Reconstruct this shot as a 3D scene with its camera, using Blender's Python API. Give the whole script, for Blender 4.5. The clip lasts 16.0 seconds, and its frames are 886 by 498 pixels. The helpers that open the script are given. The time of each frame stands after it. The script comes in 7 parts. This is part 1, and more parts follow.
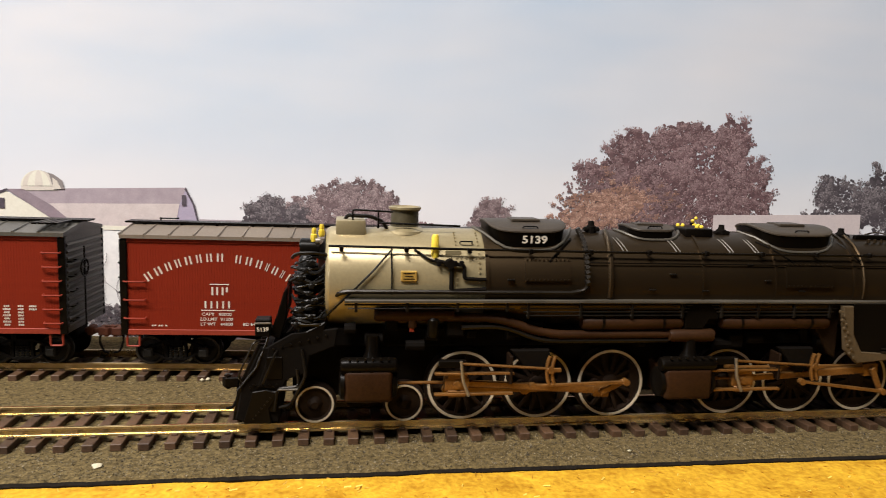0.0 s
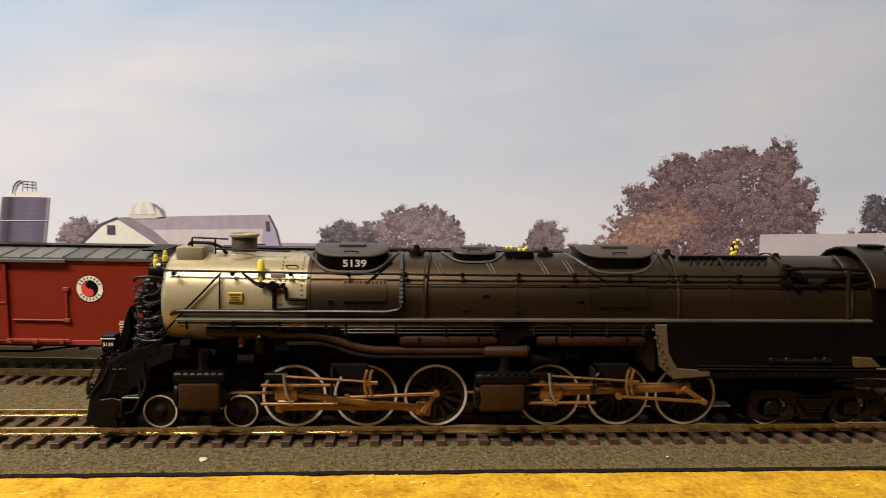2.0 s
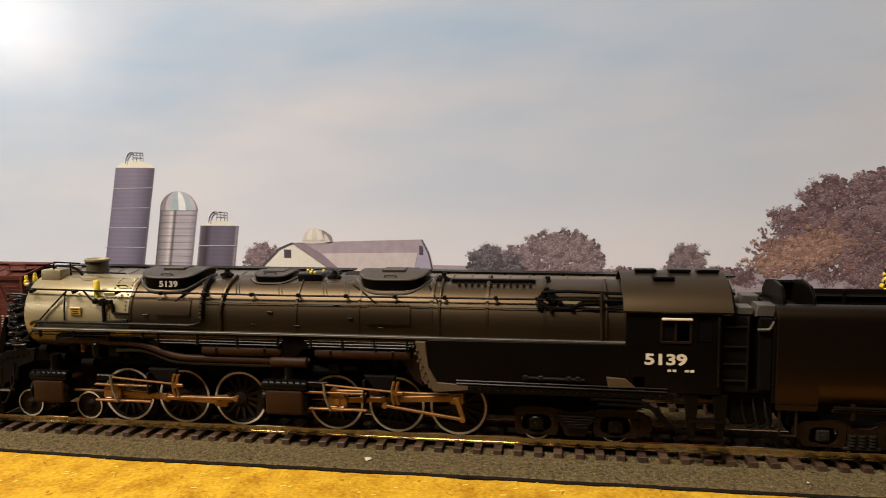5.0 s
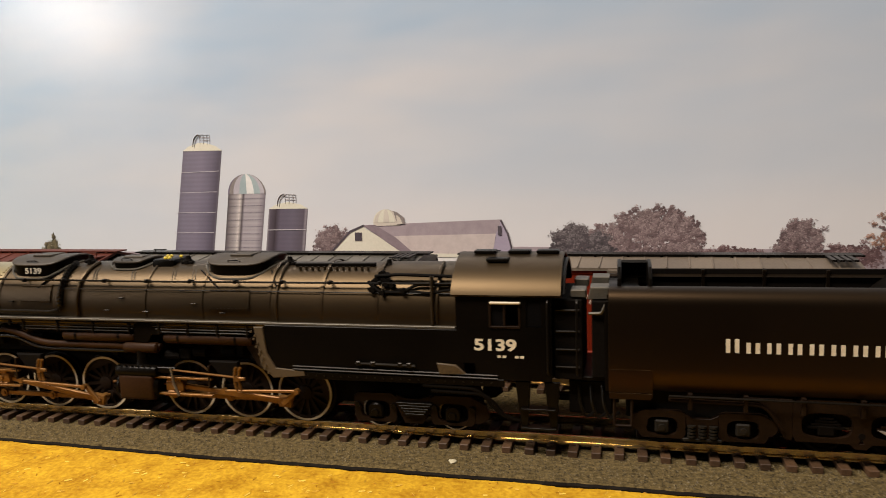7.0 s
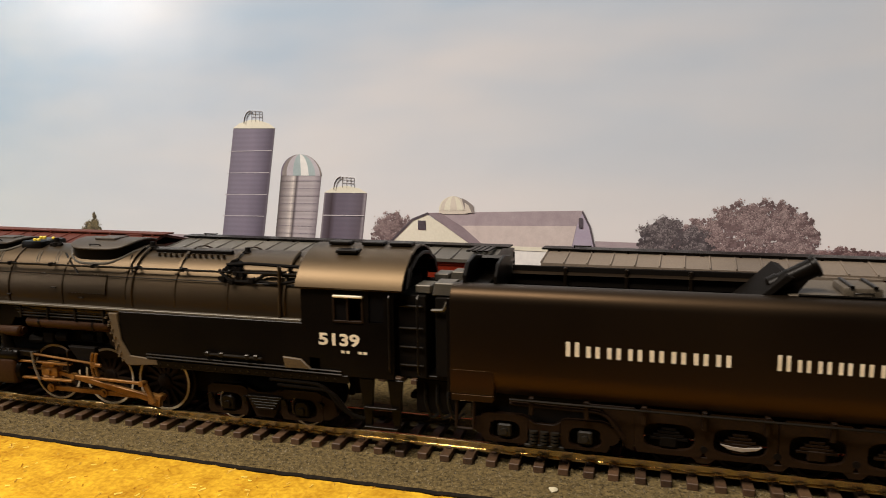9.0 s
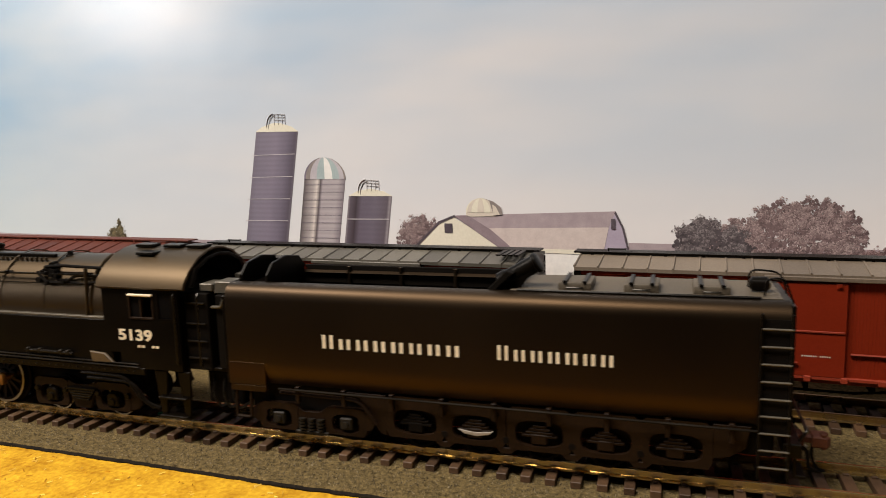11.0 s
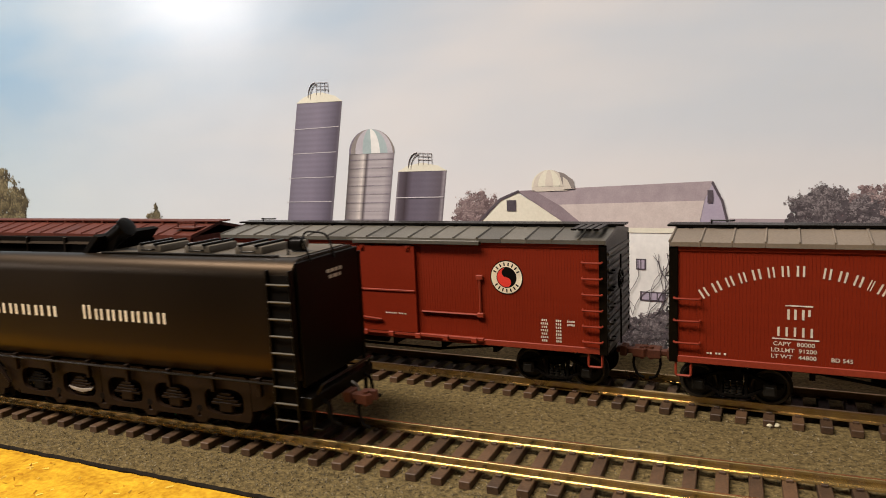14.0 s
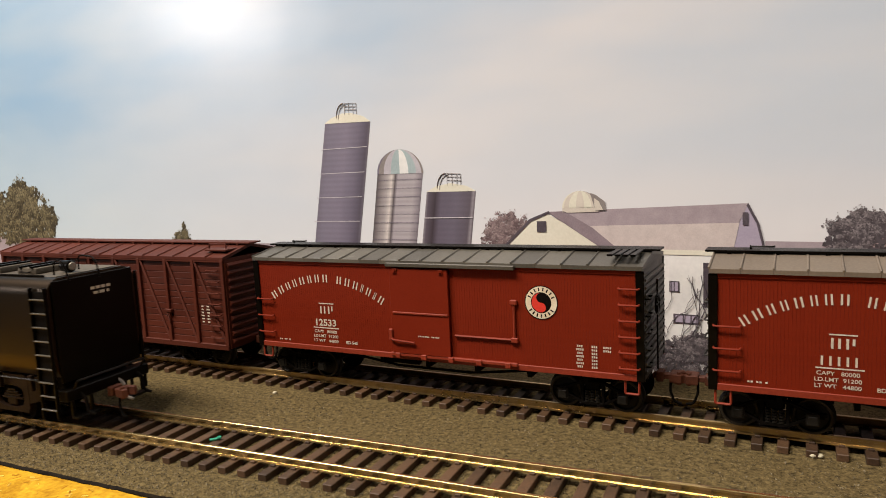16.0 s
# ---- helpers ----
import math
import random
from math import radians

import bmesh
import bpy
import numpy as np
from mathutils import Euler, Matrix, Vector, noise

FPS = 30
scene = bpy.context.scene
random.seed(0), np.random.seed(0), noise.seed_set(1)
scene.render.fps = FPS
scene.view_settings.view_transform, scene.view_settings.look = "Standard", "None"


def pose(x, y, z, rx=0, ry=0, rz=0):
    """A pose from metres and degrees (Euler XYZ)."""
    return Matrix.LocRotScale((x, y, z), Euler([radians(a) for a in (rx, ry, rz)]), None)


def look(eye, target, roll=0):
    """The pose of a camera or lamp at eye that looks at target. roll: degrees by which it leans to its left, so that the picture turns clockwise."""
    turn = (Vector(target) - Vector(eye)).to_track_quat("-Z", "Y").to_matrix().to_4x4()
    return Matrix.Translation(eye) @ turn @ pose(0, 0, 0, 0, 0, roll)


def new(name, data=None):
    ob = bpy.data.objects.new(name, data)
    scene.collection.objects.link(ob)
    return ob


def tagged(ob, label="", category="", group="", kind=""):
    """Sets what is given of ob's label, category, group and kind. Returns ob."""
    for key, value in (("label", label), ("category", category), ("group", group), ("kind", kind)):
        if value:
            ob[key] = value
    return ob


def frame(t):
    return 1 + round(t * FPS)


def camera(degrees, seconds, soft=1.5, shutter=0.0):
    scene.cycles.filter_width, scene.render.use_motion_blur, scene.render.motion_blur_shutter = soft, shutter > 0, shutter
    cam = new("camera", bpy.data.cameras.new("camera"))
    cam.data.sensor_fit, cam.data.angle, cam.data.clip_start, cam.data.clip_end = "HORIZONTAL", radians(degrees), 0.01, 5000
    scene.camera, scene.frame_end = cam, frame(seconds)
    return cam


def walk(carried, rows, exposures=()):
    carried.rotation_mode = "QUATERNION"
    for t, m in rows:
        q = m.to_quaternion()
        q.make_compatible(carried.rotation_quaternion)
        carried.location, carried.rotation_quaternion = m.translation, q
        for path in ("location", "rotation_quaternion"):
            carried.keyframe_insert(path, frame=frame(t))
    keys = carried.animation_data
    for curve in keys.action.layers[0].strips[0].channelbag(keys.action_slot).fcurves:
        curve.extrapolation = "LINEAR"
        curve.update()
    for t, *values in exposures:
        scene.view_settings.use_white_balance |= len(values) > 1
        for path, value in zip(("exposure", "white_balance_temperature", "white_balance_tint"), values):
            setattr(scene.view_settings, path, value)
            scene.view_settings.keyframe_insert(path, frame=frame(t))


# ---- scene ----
cam = camera(64.37, 16.0, soft=0.95, shutter=0.5)
# seconds, then the eye in metres and the three turns in degrees
walk(cam, [(t, pose(x, y, z, rx, ry, rz)) for t, x, y, z, rx, ry, rz in [
    (0, 0.0822, -0.1998, 0.0730, 82.88, -1.79, -8.29),
    (0.5, 0.0801, -0.2079, 0.0753, 82.62, -1.58, -6.96),
    (1, 0.0797, -0.2160, 0.0783, 83.03, -1.35, -6.03),
    (1.5, 0.0820, -0.2218, 0.0797, 83.59, -1.12, -4.94),
    (2, 0.0827, -0.2243, 0.0814, 83.40, -0.77, -2.94),
    (2.5, 0.0819, -0.2318, 0.0844, 83.78, -0.52, -0.75),
    (3, 0.0809, -0.2383, 0.0860, 84.15, -0.24, 1.32),
    (3.5, 0.0834, -0.2450, 0.0876, 84.32, 0.14, 3.15),
    (4, 0.0865, -0.2459, 0.0885, 84.52, 0.25, 4.97),
    (6.5, 0.0782, -0.2334, 0.0875, 83.58, 1.80, 13.37),
    (7, 0.0741, -0.2233, 0.0869, 82.89, 2.05, 14.01),
    (7.5, 0.0640, -0.2120, 0.0886, 82.44, 1.53, 14.58),
    (8, 0.0543, -0.2019, 0.0862, 82.19, 1.20, 15.06),
    (10.5, 0.0429, -0.2003, 0.0864, 81.62, 1.05, 17.58),
    (11, 0.0419, -0.1935, 0.0869, 81.80, 1.69, 17.90),
    (11.5, 0.0417, -0.1856, 0.0825, 81.82, 2.19, 18.68),
    (12, 0.0404, -0.1738, 0.0768, 82.04, 2.40, 19.58),
    (12.5, 0.0351, -0.1643, 0.0726, 82.20, 2.30, 20.82),
    (13, 0.0323, -0.1610, 0.0717, 82.19, 2.39, 21.18),
    (13.5, 0.0294, -0.1591, 0.0719, 82.11, 2.47, 21.78),
    (14, 0.0277, -0.1567, 0.0729, 82.10, 2.44, 22.52),
    (14.5, 0.0269, -0.1562, 0.0739, 82.40, 2.61, 22.96),
    (15, 0.0242, -0.1562, 0.0750, 82.68, 2.63, 23.37),
    (15.5, 0.0244, -0.1585, 0.0769, 82.71, 2.74, 23.69),
    (16, 0.0223, -0.1575, 0.0782, 82.82, 2.73, 23.79),
]], [(0, 0.34, 6220, 11), (1, 0.24, 6230, 11), (2, 0.11, 6380, 12), (3.5, -0.02, 6550, 13), (7, -0.25, 6900, 13), (10.5, -0.13, 6800, 12), (12, -0.18, 6850, 12), (12.6, -0.02, 6800, 12), (16, -0.08, 6760, 12)])

# ---- world and lamps ----
world = bpy.data.worlds.new("room_air")
scene.world = world
world.use_nodes = True
world.node_tree.nodes["Background"].inputs[0].default_value = (1.0, 0.9, 0.8, 1)
world.node_tree.nodes["Background"].inputs[1].default_value = 0.03


def area_lamp(name, eye, target, size, power, colour):
    data = bpy.data.lights.new(name, "AREA")
    data.shape, data.size, data.energy, data.color = "DISK", size, power, colour
    ob = new(name, data)
    ob.matrix_world = look(eye, target)
    return ob


# a ceiling lamp over the bench and a floor lamp off to one side, which mirrors in the glossy print
tube = area_lamp("ceiling_light", (-0.46, -0.40, 0.98), (-0.32, 0.05, 0.0), 0.95, 26.0, (1.0, 0.925, 0.83))
tube.data.shape, tube.data.size_y = "RECTANGLE", 0.14
area_lamp("room_light", (-2.00, -1.17, 0.62), (-0.1, 0.1, 0.08), 0.27, 4.5, (1.0, 0.97, 0.95))

# unseen cool lamp, added to lay a broad bluish sheen on the print
sheen = bpy.data.lights.new("window_light", "AREA")
sheen.shape, sheen.size, sheen.size_y, sheen.energy, sheen.color = "RECTANGLE", 1.2, 1.0, 4.5, (0.80, 0.91, 1.0)
sheen_ob = new("window_light", sheen)
sheen_ob.matrix_world = look((-3.02, -1.85, 0.80), (0.0, -1.85, 0.80))

# ---- materials ----


def material(name, dark, light, rough=0.6, metal=0.0, coarse=60.0, fine=1500.0, bump=0.15, spec=0.5, vary=0.0, island=False, rough_vary=0.1, span=0.22):
    """Base colour between two tones by stains and grain; coarse and fine are patches per metre."""
    m = bpy.data.materials.new(name)
    m.use_nodes = True
    nt = m.node_tree
    nd, ln = nt.nodes, nt.links
    b = nd["Principled BSDF"]
    tc = nd.new("ShaderNodeTexCoord")
    n1, n2 = nd.new("ShaderNodeTexNoise"), nd.new("ShaderNodeTexNoise")
    n1.inputs["Scale"].default_value, n1.inputs["Detail"].default_value = coarse, 5
    n2.inputs["Scale"].default_value, n2.inputs["Detail"].default_value = fine, 3
    ln.new(tc.outputs["Object"], n1.inputs["Vector"])
    ln.new(tc.outputs["Object"], n2.inputs["Vector"])
    mix = nd.new("ShaderNodeMath")
    mix.operation = "MULTIPLY_ADD"
    mix.inputs[1].default_value = 0.55
    ln.new(n1.outputs["Fac"], mix.inputs[0])
    half = nd.new("ShaderNodeMath")
    half.operation = "MULTIPLY"
    half.inputs[1].default_value = 0.45
    ln.new(n2.outputs["Fac"], half.inputs[0])
    ln.new(half.outputs[0], mix.inputs[2])
    fac = mix.outputs[0]
    if vary or island:
        src = nd.new("ShaderNodeNewGeometry").outputs["Random Per Island"] if island else nd.new("ShaderNodeObjectInfo").outputs["Random"]
        add = nd.new("ShaderNodeMath")
        add.operation = "MULTIPLY_ADD"
        add.inputs[1].default_value = vary
        ln.new(src, add.inputs[0])
        sub = nd.new("ShaderNodeMath")
        sub.operation = "SUBTRACT"
        sub.inputs[1].default_value = vary / 2
        ln.new(fac, sub.inputs[0])
        ln.new(sub.outputs[0], add.inputs[2])
        fac = add.outputs[0]
    ramp = nd.new("ShaderNodeValToRGB")
    ramp.color_ramp.elements[0].position, ramp.color_ramp.elements[1].position = 0.5 - span, 0.5 + span
    ramp.color_ramp.elements[0].color, ramp.color_ramp.elements[1].color = (*dark, 1), (*light, 1)
    ln.new(fac, ramp.inputs[0])
    ln.new(ramp.outputs[0], b.inputs["Base Color"])
    rr = nd.new("ShaderNodeMapRange")
    rr.inputs["To Min"].default_value, rr.inputs["To Max"].default_value = max(0.02, rough - rough_vary), min(1, rough + rough_vary)
    ln.new(n1.outputs["Fac"], rr.inputs["Value"])
    ln.new(rr.outputs[0], b.inputs["Roughness"])
    b.inputs["Metallic"].default_value = metal
    b.inputs["Specular IOR Level"].default_value = spec
    if bump:
        bp = nd.new("ShaderNodeBump")
        bp.inputs["Strength"].default_value, bp.inputs["Distance"].default_value = bump, 0.0004
        ln.new(n2.outputs["Fac"], bp.inputs["Height"])
        ln.new(bp.outputs[0], b.inputs["Normal"])
    return m


BLACK = material("black_enamel", (0.0019, 0.0014, 0.0010), (0.0058, 0.0042, 0.0028), 0.32, 0.0, 40, 1800, 0.06, spec=0.085)
BOILER = material("weathered_boiler_black", (0.0026, 0.0017, 0.0009), (0.011, 0.0066, 0.0031), 0.42, 0.0, 25, 1500, 0.03, spec=0.8, rough_vary=0.05)
BOILER.node_tree.nodes["Principled BSDF"].inputs["Specular Tint"].default_value = (1.0, 0.69, 0.38, 1)
DARK = material("dull_black", (0.0018, 0.0012, 0.0008), (0.0060, 0.0042, 0.0027), 0.75, 0.0, 60, 1500, 0.15, spec=0.08)
GRIME = material("brown_dusted_black", (0.0045, 0.0022, 0.0011), (0.018, 0.0085, 0.0036), 0.55, 0.0, 50, 1500, 0.15, spec=0.12)
SMOKEBOX = material("graphite_smokebox", (0.30, 0.240, 0.130), (0.40, 0.325, 0.18), 0.36, 0.45, 22, 1400, 0.02)
BRASS = material("dusty_rod_brass", (0.095, 0.041, 0.010), (0.30, 0.142, 0.036), 0.42, 0.45, 120, 2000, 0.10)
UMBER = material("umber_dust", (0.014, 0.0056, 0.0021), (0.042, 0.0178, 0.0066), 0.5, 0.0, 60, 1500, 0.10, spec=0.12)
WHEEL = material("oily_wheel_black", (0.004, 0.0024, 0.0014), (0.018, 0.0095, 0.005), 0.6, 0.0, 60, 1500, 0.12, spec=0.12)
STEEL = material("bright_steel", (0.16, 0.14, 0.11), (0.36, 0.32, 0.26), 0.40, 0.7, 80, 2000, 0.05)
EDGE = material("worn_edge_steel", (0.05, 0.043, 0.033), (0.13, 0.115, 0.09), 0.45, 0.3, 80, 2000, 0.05)
PIPE = material("dark_pipe_metal", (0.005, 0.0038, 0.0028), (0.020, 0.0155, 0.011), 0.32, 0.4, 80, 2000, 0.05, spec=0.3)
TYRE = material("white_tyre_paint", (0.34, 0.28, 0.19), (0.56, 0.49, 0.37), 0.5, 0.0, 150, 2000, 0.05)
TAN = material("tan_dust_paint", (0.034, 0.021, 0.008), (0.095, 0.062, 0.026), 0.7, 0.0, 80, 1500, 0.12)
YELLOW = material("yellow_paint", (0.65, 0.45, 0.02), (0.85, 0.65, 0.06), 0.45, 0.0, 150, 2000, 0.05)
CREAM = material("cream_lettering", (0.62, 0.52, 0.36), (0.82, 0.74, 0.58), 0.6, 0.0, 200, 3000, 0.05)
WHITE = material("white_lettering", (0.50, 0.44, 0.35), (0.70, 0.63, 0.52), 0.6, 0.0, 200, 3000, 0.05)
CARRED = material("boxcar_red", (0.150, 0.0128, 0.0032), (0.195, 0.0180, 0.0048), 0.58, 0.0, 30, 1500, 0.10, spec=0.14, vary=0.05)
CAREDGE = material("boxcar_trim_red", (0.175, 0.020, 0.008), (0.27, 0.036, 0.015), 0.55, 0.0, 60, 1500, 0.10, spec=0.3)
CARBROWN = material("oxide_brown", (0.062, 0.0125, 0.0062), (0.105, 0.022, 0.011), 0.6, 0.0, 30, 1500, 0.12, spec=0.25, vary=0.3)
CARROOF = material("grey_roof_paint", (0.055, 0.049, 0.040), (0.125, 0.112, 0.090), 0.45, 0.0, 30, 1500, 0.15, vary=0.35)
ROOFTAN = material("dusty_tan_roof_paint", (0.10, 0.076, 0.056), (0.185, 0.145, 0.108), 0.55, 0.0, 30, 1500, 0.15, vary=0.2)
RED = material("signal_red", (0.55, 0.02, 0.015), (0.75, 0.05, 0.03), 0.5, 0.0, 150, 2000, 0.05)
ENDGREY = material("dusty_grey_end_paint", (0.028, 0.024, 0.019), (0.125, 0.11, 0.088), 0.5, 0.0, 60, 1500, 0.15)
RUST = material("rusty_coupler", (0.065, 0.017, 0.008), (0.16, 0.044, 0.019), 0.7, 0.1, 150, 2500, 0.2)
RAIL = material("nickel_brass_rail", (0.50, 0.36, 0.15), (0.78, 0.60, 0.30), 0.22, 0.9, 25, 300, 0.0, rough_vary=0.03)
RAILBACK = material("tarnished_rail", (0.33, 0.225, 0.095), (0.58, 0.42, 0.195), 0.28, 0.85, 25, 300, 0.0, rough_vary=0.04)
TIE = material("brown_plastic_tie", (0.036, 0.0175, 0.0075), (0.105, 0.053, 0.024), 0.62, 0.0, 90, 1500, 0.25, vary=0.35)
MAT = material("grey_felt_roadbed", (0.024, 0.017, 0.007), (0.205, 0.150, 0.066), 0.95, 0.0, 650, 1900, 1.0, spec=0.12, span=0.18)
MATEDGE = material("black_foam_edge", (0.006, 0.005, 0.005), (0.022, 0.019, 0.015), 0.95, 0.0, 200, 1500, 0.6, spec=0.1)
GRIT = material("loose_grit", (0.040, 0.031, 0.018), (0.23, 0.186, 0.115), 0.9, 0.0, 100, 2000, 0.2, vary=1.2, island=True)
BENCH = material("yellow_fibre_board", (0.36, 0.165, 0.007), (0.70, 0.41, 0.028), 0.85, 0.0, 110, 650, 0.9, spec=0.15, span=0.15)
PLASTER = material("room_wall_paint", (0.070, 0.060, 0.050), (0.105, 0.092, 0.077), 0.9, 0.0, 3, 60, 0.1)
FLOORING = material("dark_room_floor", (0.020, 0.014, 0.009), (0.055, 0.040, 0.027), 0.5, 0.0, 3, 60, 0.1)
OLIVE = material("dark_olive_paint", (0.035, 0.028, 0.014), (0.085, 0.069, 0.036), 0.45, 0.1, 60, 1500, 0.06)
GLASS = material("dark_cab_glass", (0.003, 0.003, 0.003), (0.006, 0.005, 0.005), 0.35, 0.0, 40, 300, 0.0, spec=0.05)
CARWHEEL = material("dusty_car_wheel", (0.004, 0.003, 0.0024), (0.016, 0.012, 0.0085), 0.5, 0.0, 120, 1800, 0.12, spec=0.25)
TYRELIT = material("worn_wheel_rim", (0.018, 0.014, 0.010), (0.055, 0.044, 0.032), 0.4, 0.4, 150, 2000, 0.08)
TRUCKGREY = material("dusty_truck_black", (0.004, 0.0033, 0.0026), (0.018, 0.015, 0.011), 0.55, 0.0, 120, 1800, 0.2, spec=0.2)
PUMPBLACK = material("glossy_pump_black", (0.002, 0.0017, 0.0014), (0.007, 0.0055, 0.004), 0.36, 0.0, 200, 2200, 0.25, spec=0.30)
HAZE = material("dull_silver_paint", (0.20, 0.175, 0.15), (0.36, 0.32, 0.28), 0.5, 0.1, 120, 1800, 0.08)
GILT = material("dull_gilt_plate", (0.30, 0.18, 0.030), (0.48, 0.31, 0.07), 0.45, 0.2, 200, 2500, 0.05)
OCHRE = material("ochre_dust_paint", (0.035, 0.021, 0.008), (0.105, 0.066, 0.026), 0.6, 0.0, 80, 1500, 0.12)
GREEN = material("green_scrap", (0.0, 0.22, 0.13), (0.02, 0.36, 0.22), 0.5, 0.0, 300, 2000, 0.1)

# ---- mesh building, all in millimetres ----
MM = 0.001


def box(bm, x0, x1, y0, y1, z0, z1, bev=0.0, seg=1):
    vs = [bm.verts.new((x, y, z)) for z in (z0, z1) for y in (y0, y1) for x in (x0, x1)]
    fs = [bm.faces.new([vs[i] for i in q]) for q in ((0, 2, 3, 1), (4, 5, 7, 6), (0, 1, 5, 4), (2, 6, 7, 3), (0, 4, 6, 2), (1, 3, 7, 5))]
    if bev:
        bmesh.ops.bevel(bm, geom=list({e for f in fs for e in f.edges}), offset=bev, segments=seg, affect="EDGES", profile=0.5)
    return bm


def prism(bm, pts, axis, a0, a1, bev=0.0, seg=1):
    """A polygon pushed along an axis. pts are (x, z) for y, (y, z) for x, (x, y) for z."""
    def at(p, a):
        return {"y": (p[0], a, p[1]), "x": (a, p[0], p[1]), "z": (p[0], p[1], a)}[axis]
    lo, hi = [bm.verts.new(at(p, a0)) for p in pts], [bm.verts.new(at(p, a1)) for p in pts]
    n = len(pts)
    fs = [bm.faces.new(lo), bm.faces.new(hi[::-1])]
    fs += [bm.faces.new((lo[i], hi[i], hi[(i + 1) % n], lo[(i + 1) % n])) for i in range(n)]
    bmesh.ops.recalc_face_normals(bm, faces=fs)
    if bev:
        bmesh.ops.bevel(bm, geom=list(fs[1].edges) + list(fs[0].edges), offset=bev, segments=seg, affect="EDGES", profile=0.5)
    return bm


def lathe(bm, profile, axis="x", at=(0, 0, 0), n=32, caps=True):
    """Rings (a, r) along an axis through the point at."""
    rings = []
    for a, r in profile:
        ring = []
        for i in range(n):
            c, s = r * math.cos(2 * math.pi * i / n), r * math.sin(2 * math.pi * i / n)
            p = {"x": (a, c, s), "y": (s, a, c), "z": (c, s, a)}[axis]
            ring.append(bm.verts.new((p[0] + at[0], p[1] + at[1], p[2] + at[2])))
        rings.append(ring)
    fs = []
    for u, v in zip(rings, rings[1:]):
        fs += [bm.faces.new((u[i], u[(i + 1) % n], v[(i + 1) % n], v[i])) for i in range(n)]
    if caps:
        fs += [bm.faces.new(rings[0][::-1]), bm.faces.new(rings[-1])]
    bmesh.ops.recalc_face_normals(bm, faces=fs)
    return bm


def pipe(bm, pts, r, n=8, closed=False):
    """A round tube along points; corners are mitred."""
    pts = [Vector(p) for p in pts]
    rings = []
    side = None
    for i, p in enumerate(pts):
        d = (pts[min(i + 1, len(pts) - 1)] - pts[max(i - 1, 0)]).normalized()
        if side is None:
            side = d.cross(Vector((0, 0, 1)) if abs(d.z) < 0.9 else Vector((1, 0, 0))).normalized()
        side = (side - d * side.dot(d)).normalized()
        up = d.cross(side)
        rings.append([bm.verts.new(p + r * (math.cos(2 * math.pi * k / n) * side + math.sin(2 * math.pi * k / n) * up)) for k in range(n)])
    fs = []
    for u, v in zip(rings, rings[1:]):
        fs += [bm.faces.new((u[k], u[(k + 1) % n], v[(k + 1) % n], v[k])) for k in range(n)]
    fs += [bm.faces.new(rings[0][::-1]), bm.faces.new(rings[-1])]
    bmesh.ops.recalc_face_normals(bm, faces=fs)
    return bm


def bend(pts, r, n=4):
    """Points with their corners rounded to radius r."""
    out = [Vector(pts[0])]
    for a, b, c in zip(pts, pts[1:], pts[2:]):
        a, b, c = Vector(a), Vector(b), Vector(c)
        k = min(r, (a - b).length * 0.45, (c - b).length * 0.45)
        p, q = b + (a - b).normalized() * k, b + (c - b).normalized() * k
        out += [(1 - u) ** 2 * p + 2 * u * (1 - u) * b + u * u * q for u in (i / n for i in range(n + 1))]
    return out + [Vector(pts[-1])]


def bay(bm, x, z, hw, span, rw, rh, y0, y1, n=28):
    """One square of plate pierced by an oval window."""
    loops = []
    for y in (y0, y1):
        out, inn = [], []
        for i in range(n):
            c, q = math.cos(2 * math.pi * (i + 0.5) / n), math.sin(2 * math.pi * (i + 0.5) / n)
            up = span[1] - z if q > 0 else z - span[0]
            k = min(hw / abs(c), up / abs(q))
            out.append(bm.verts.new((x + c * k, y, z + q * k)))
            inn.append(bm.verts.new((x + rw * math.copysign(abs(c) ** 0.6, c), y, z + rh * math.copysign(abs(q) ** 0.6, q))))
        loops += [out, inn]
    for u, v in ((loops[0], loops[1]), (loops[2], loops[3]), (loops[1], loops[3]), (loops[0], loops[2])):
        for i in range(n):
            bm.faces.new((u[i], u[(i + 1) % n], v[(i + 1) % n], v[i]))
    bmesh.ops.recalc_face_normals(bm, faces=bm.faces)


def mesh_of(name, bm, mat, smooth=True):
    bmesh.ops.scale(bm, vec=(MM, MM, MM), verts=bm.verts)
    me = bpy.data.meshes.new(name)
    bm.to_mesh(me)
    bm.free()
    me.materials.append(mat)
    if smooth:
        me.shade_smooth()
        me.set_sharp_from_angle(angle=radians(32))
    return me


def part(name, bm, mat, parent, label="", at=None):
    ob = new(name, mesh_of(name, bm, mat))
    ob.parent = parent
    if at is not None:
        ob.matrix_basis = at
    return tagged(ob, label)


def again(ob, parent, m):
    """Another object on the same mesh."""
    o = new(ob.name.split(".")[0], ob.data)
    o.parent, o.matrix_basis = parent, m
    return o


def thing(name, label, category, group="", m=None):
    ob = new(name)
    ob.empty_display_size = 0.01
    if m is not None:
        ob.matrix_basis = m
    return tagged(ob, label, category, group)


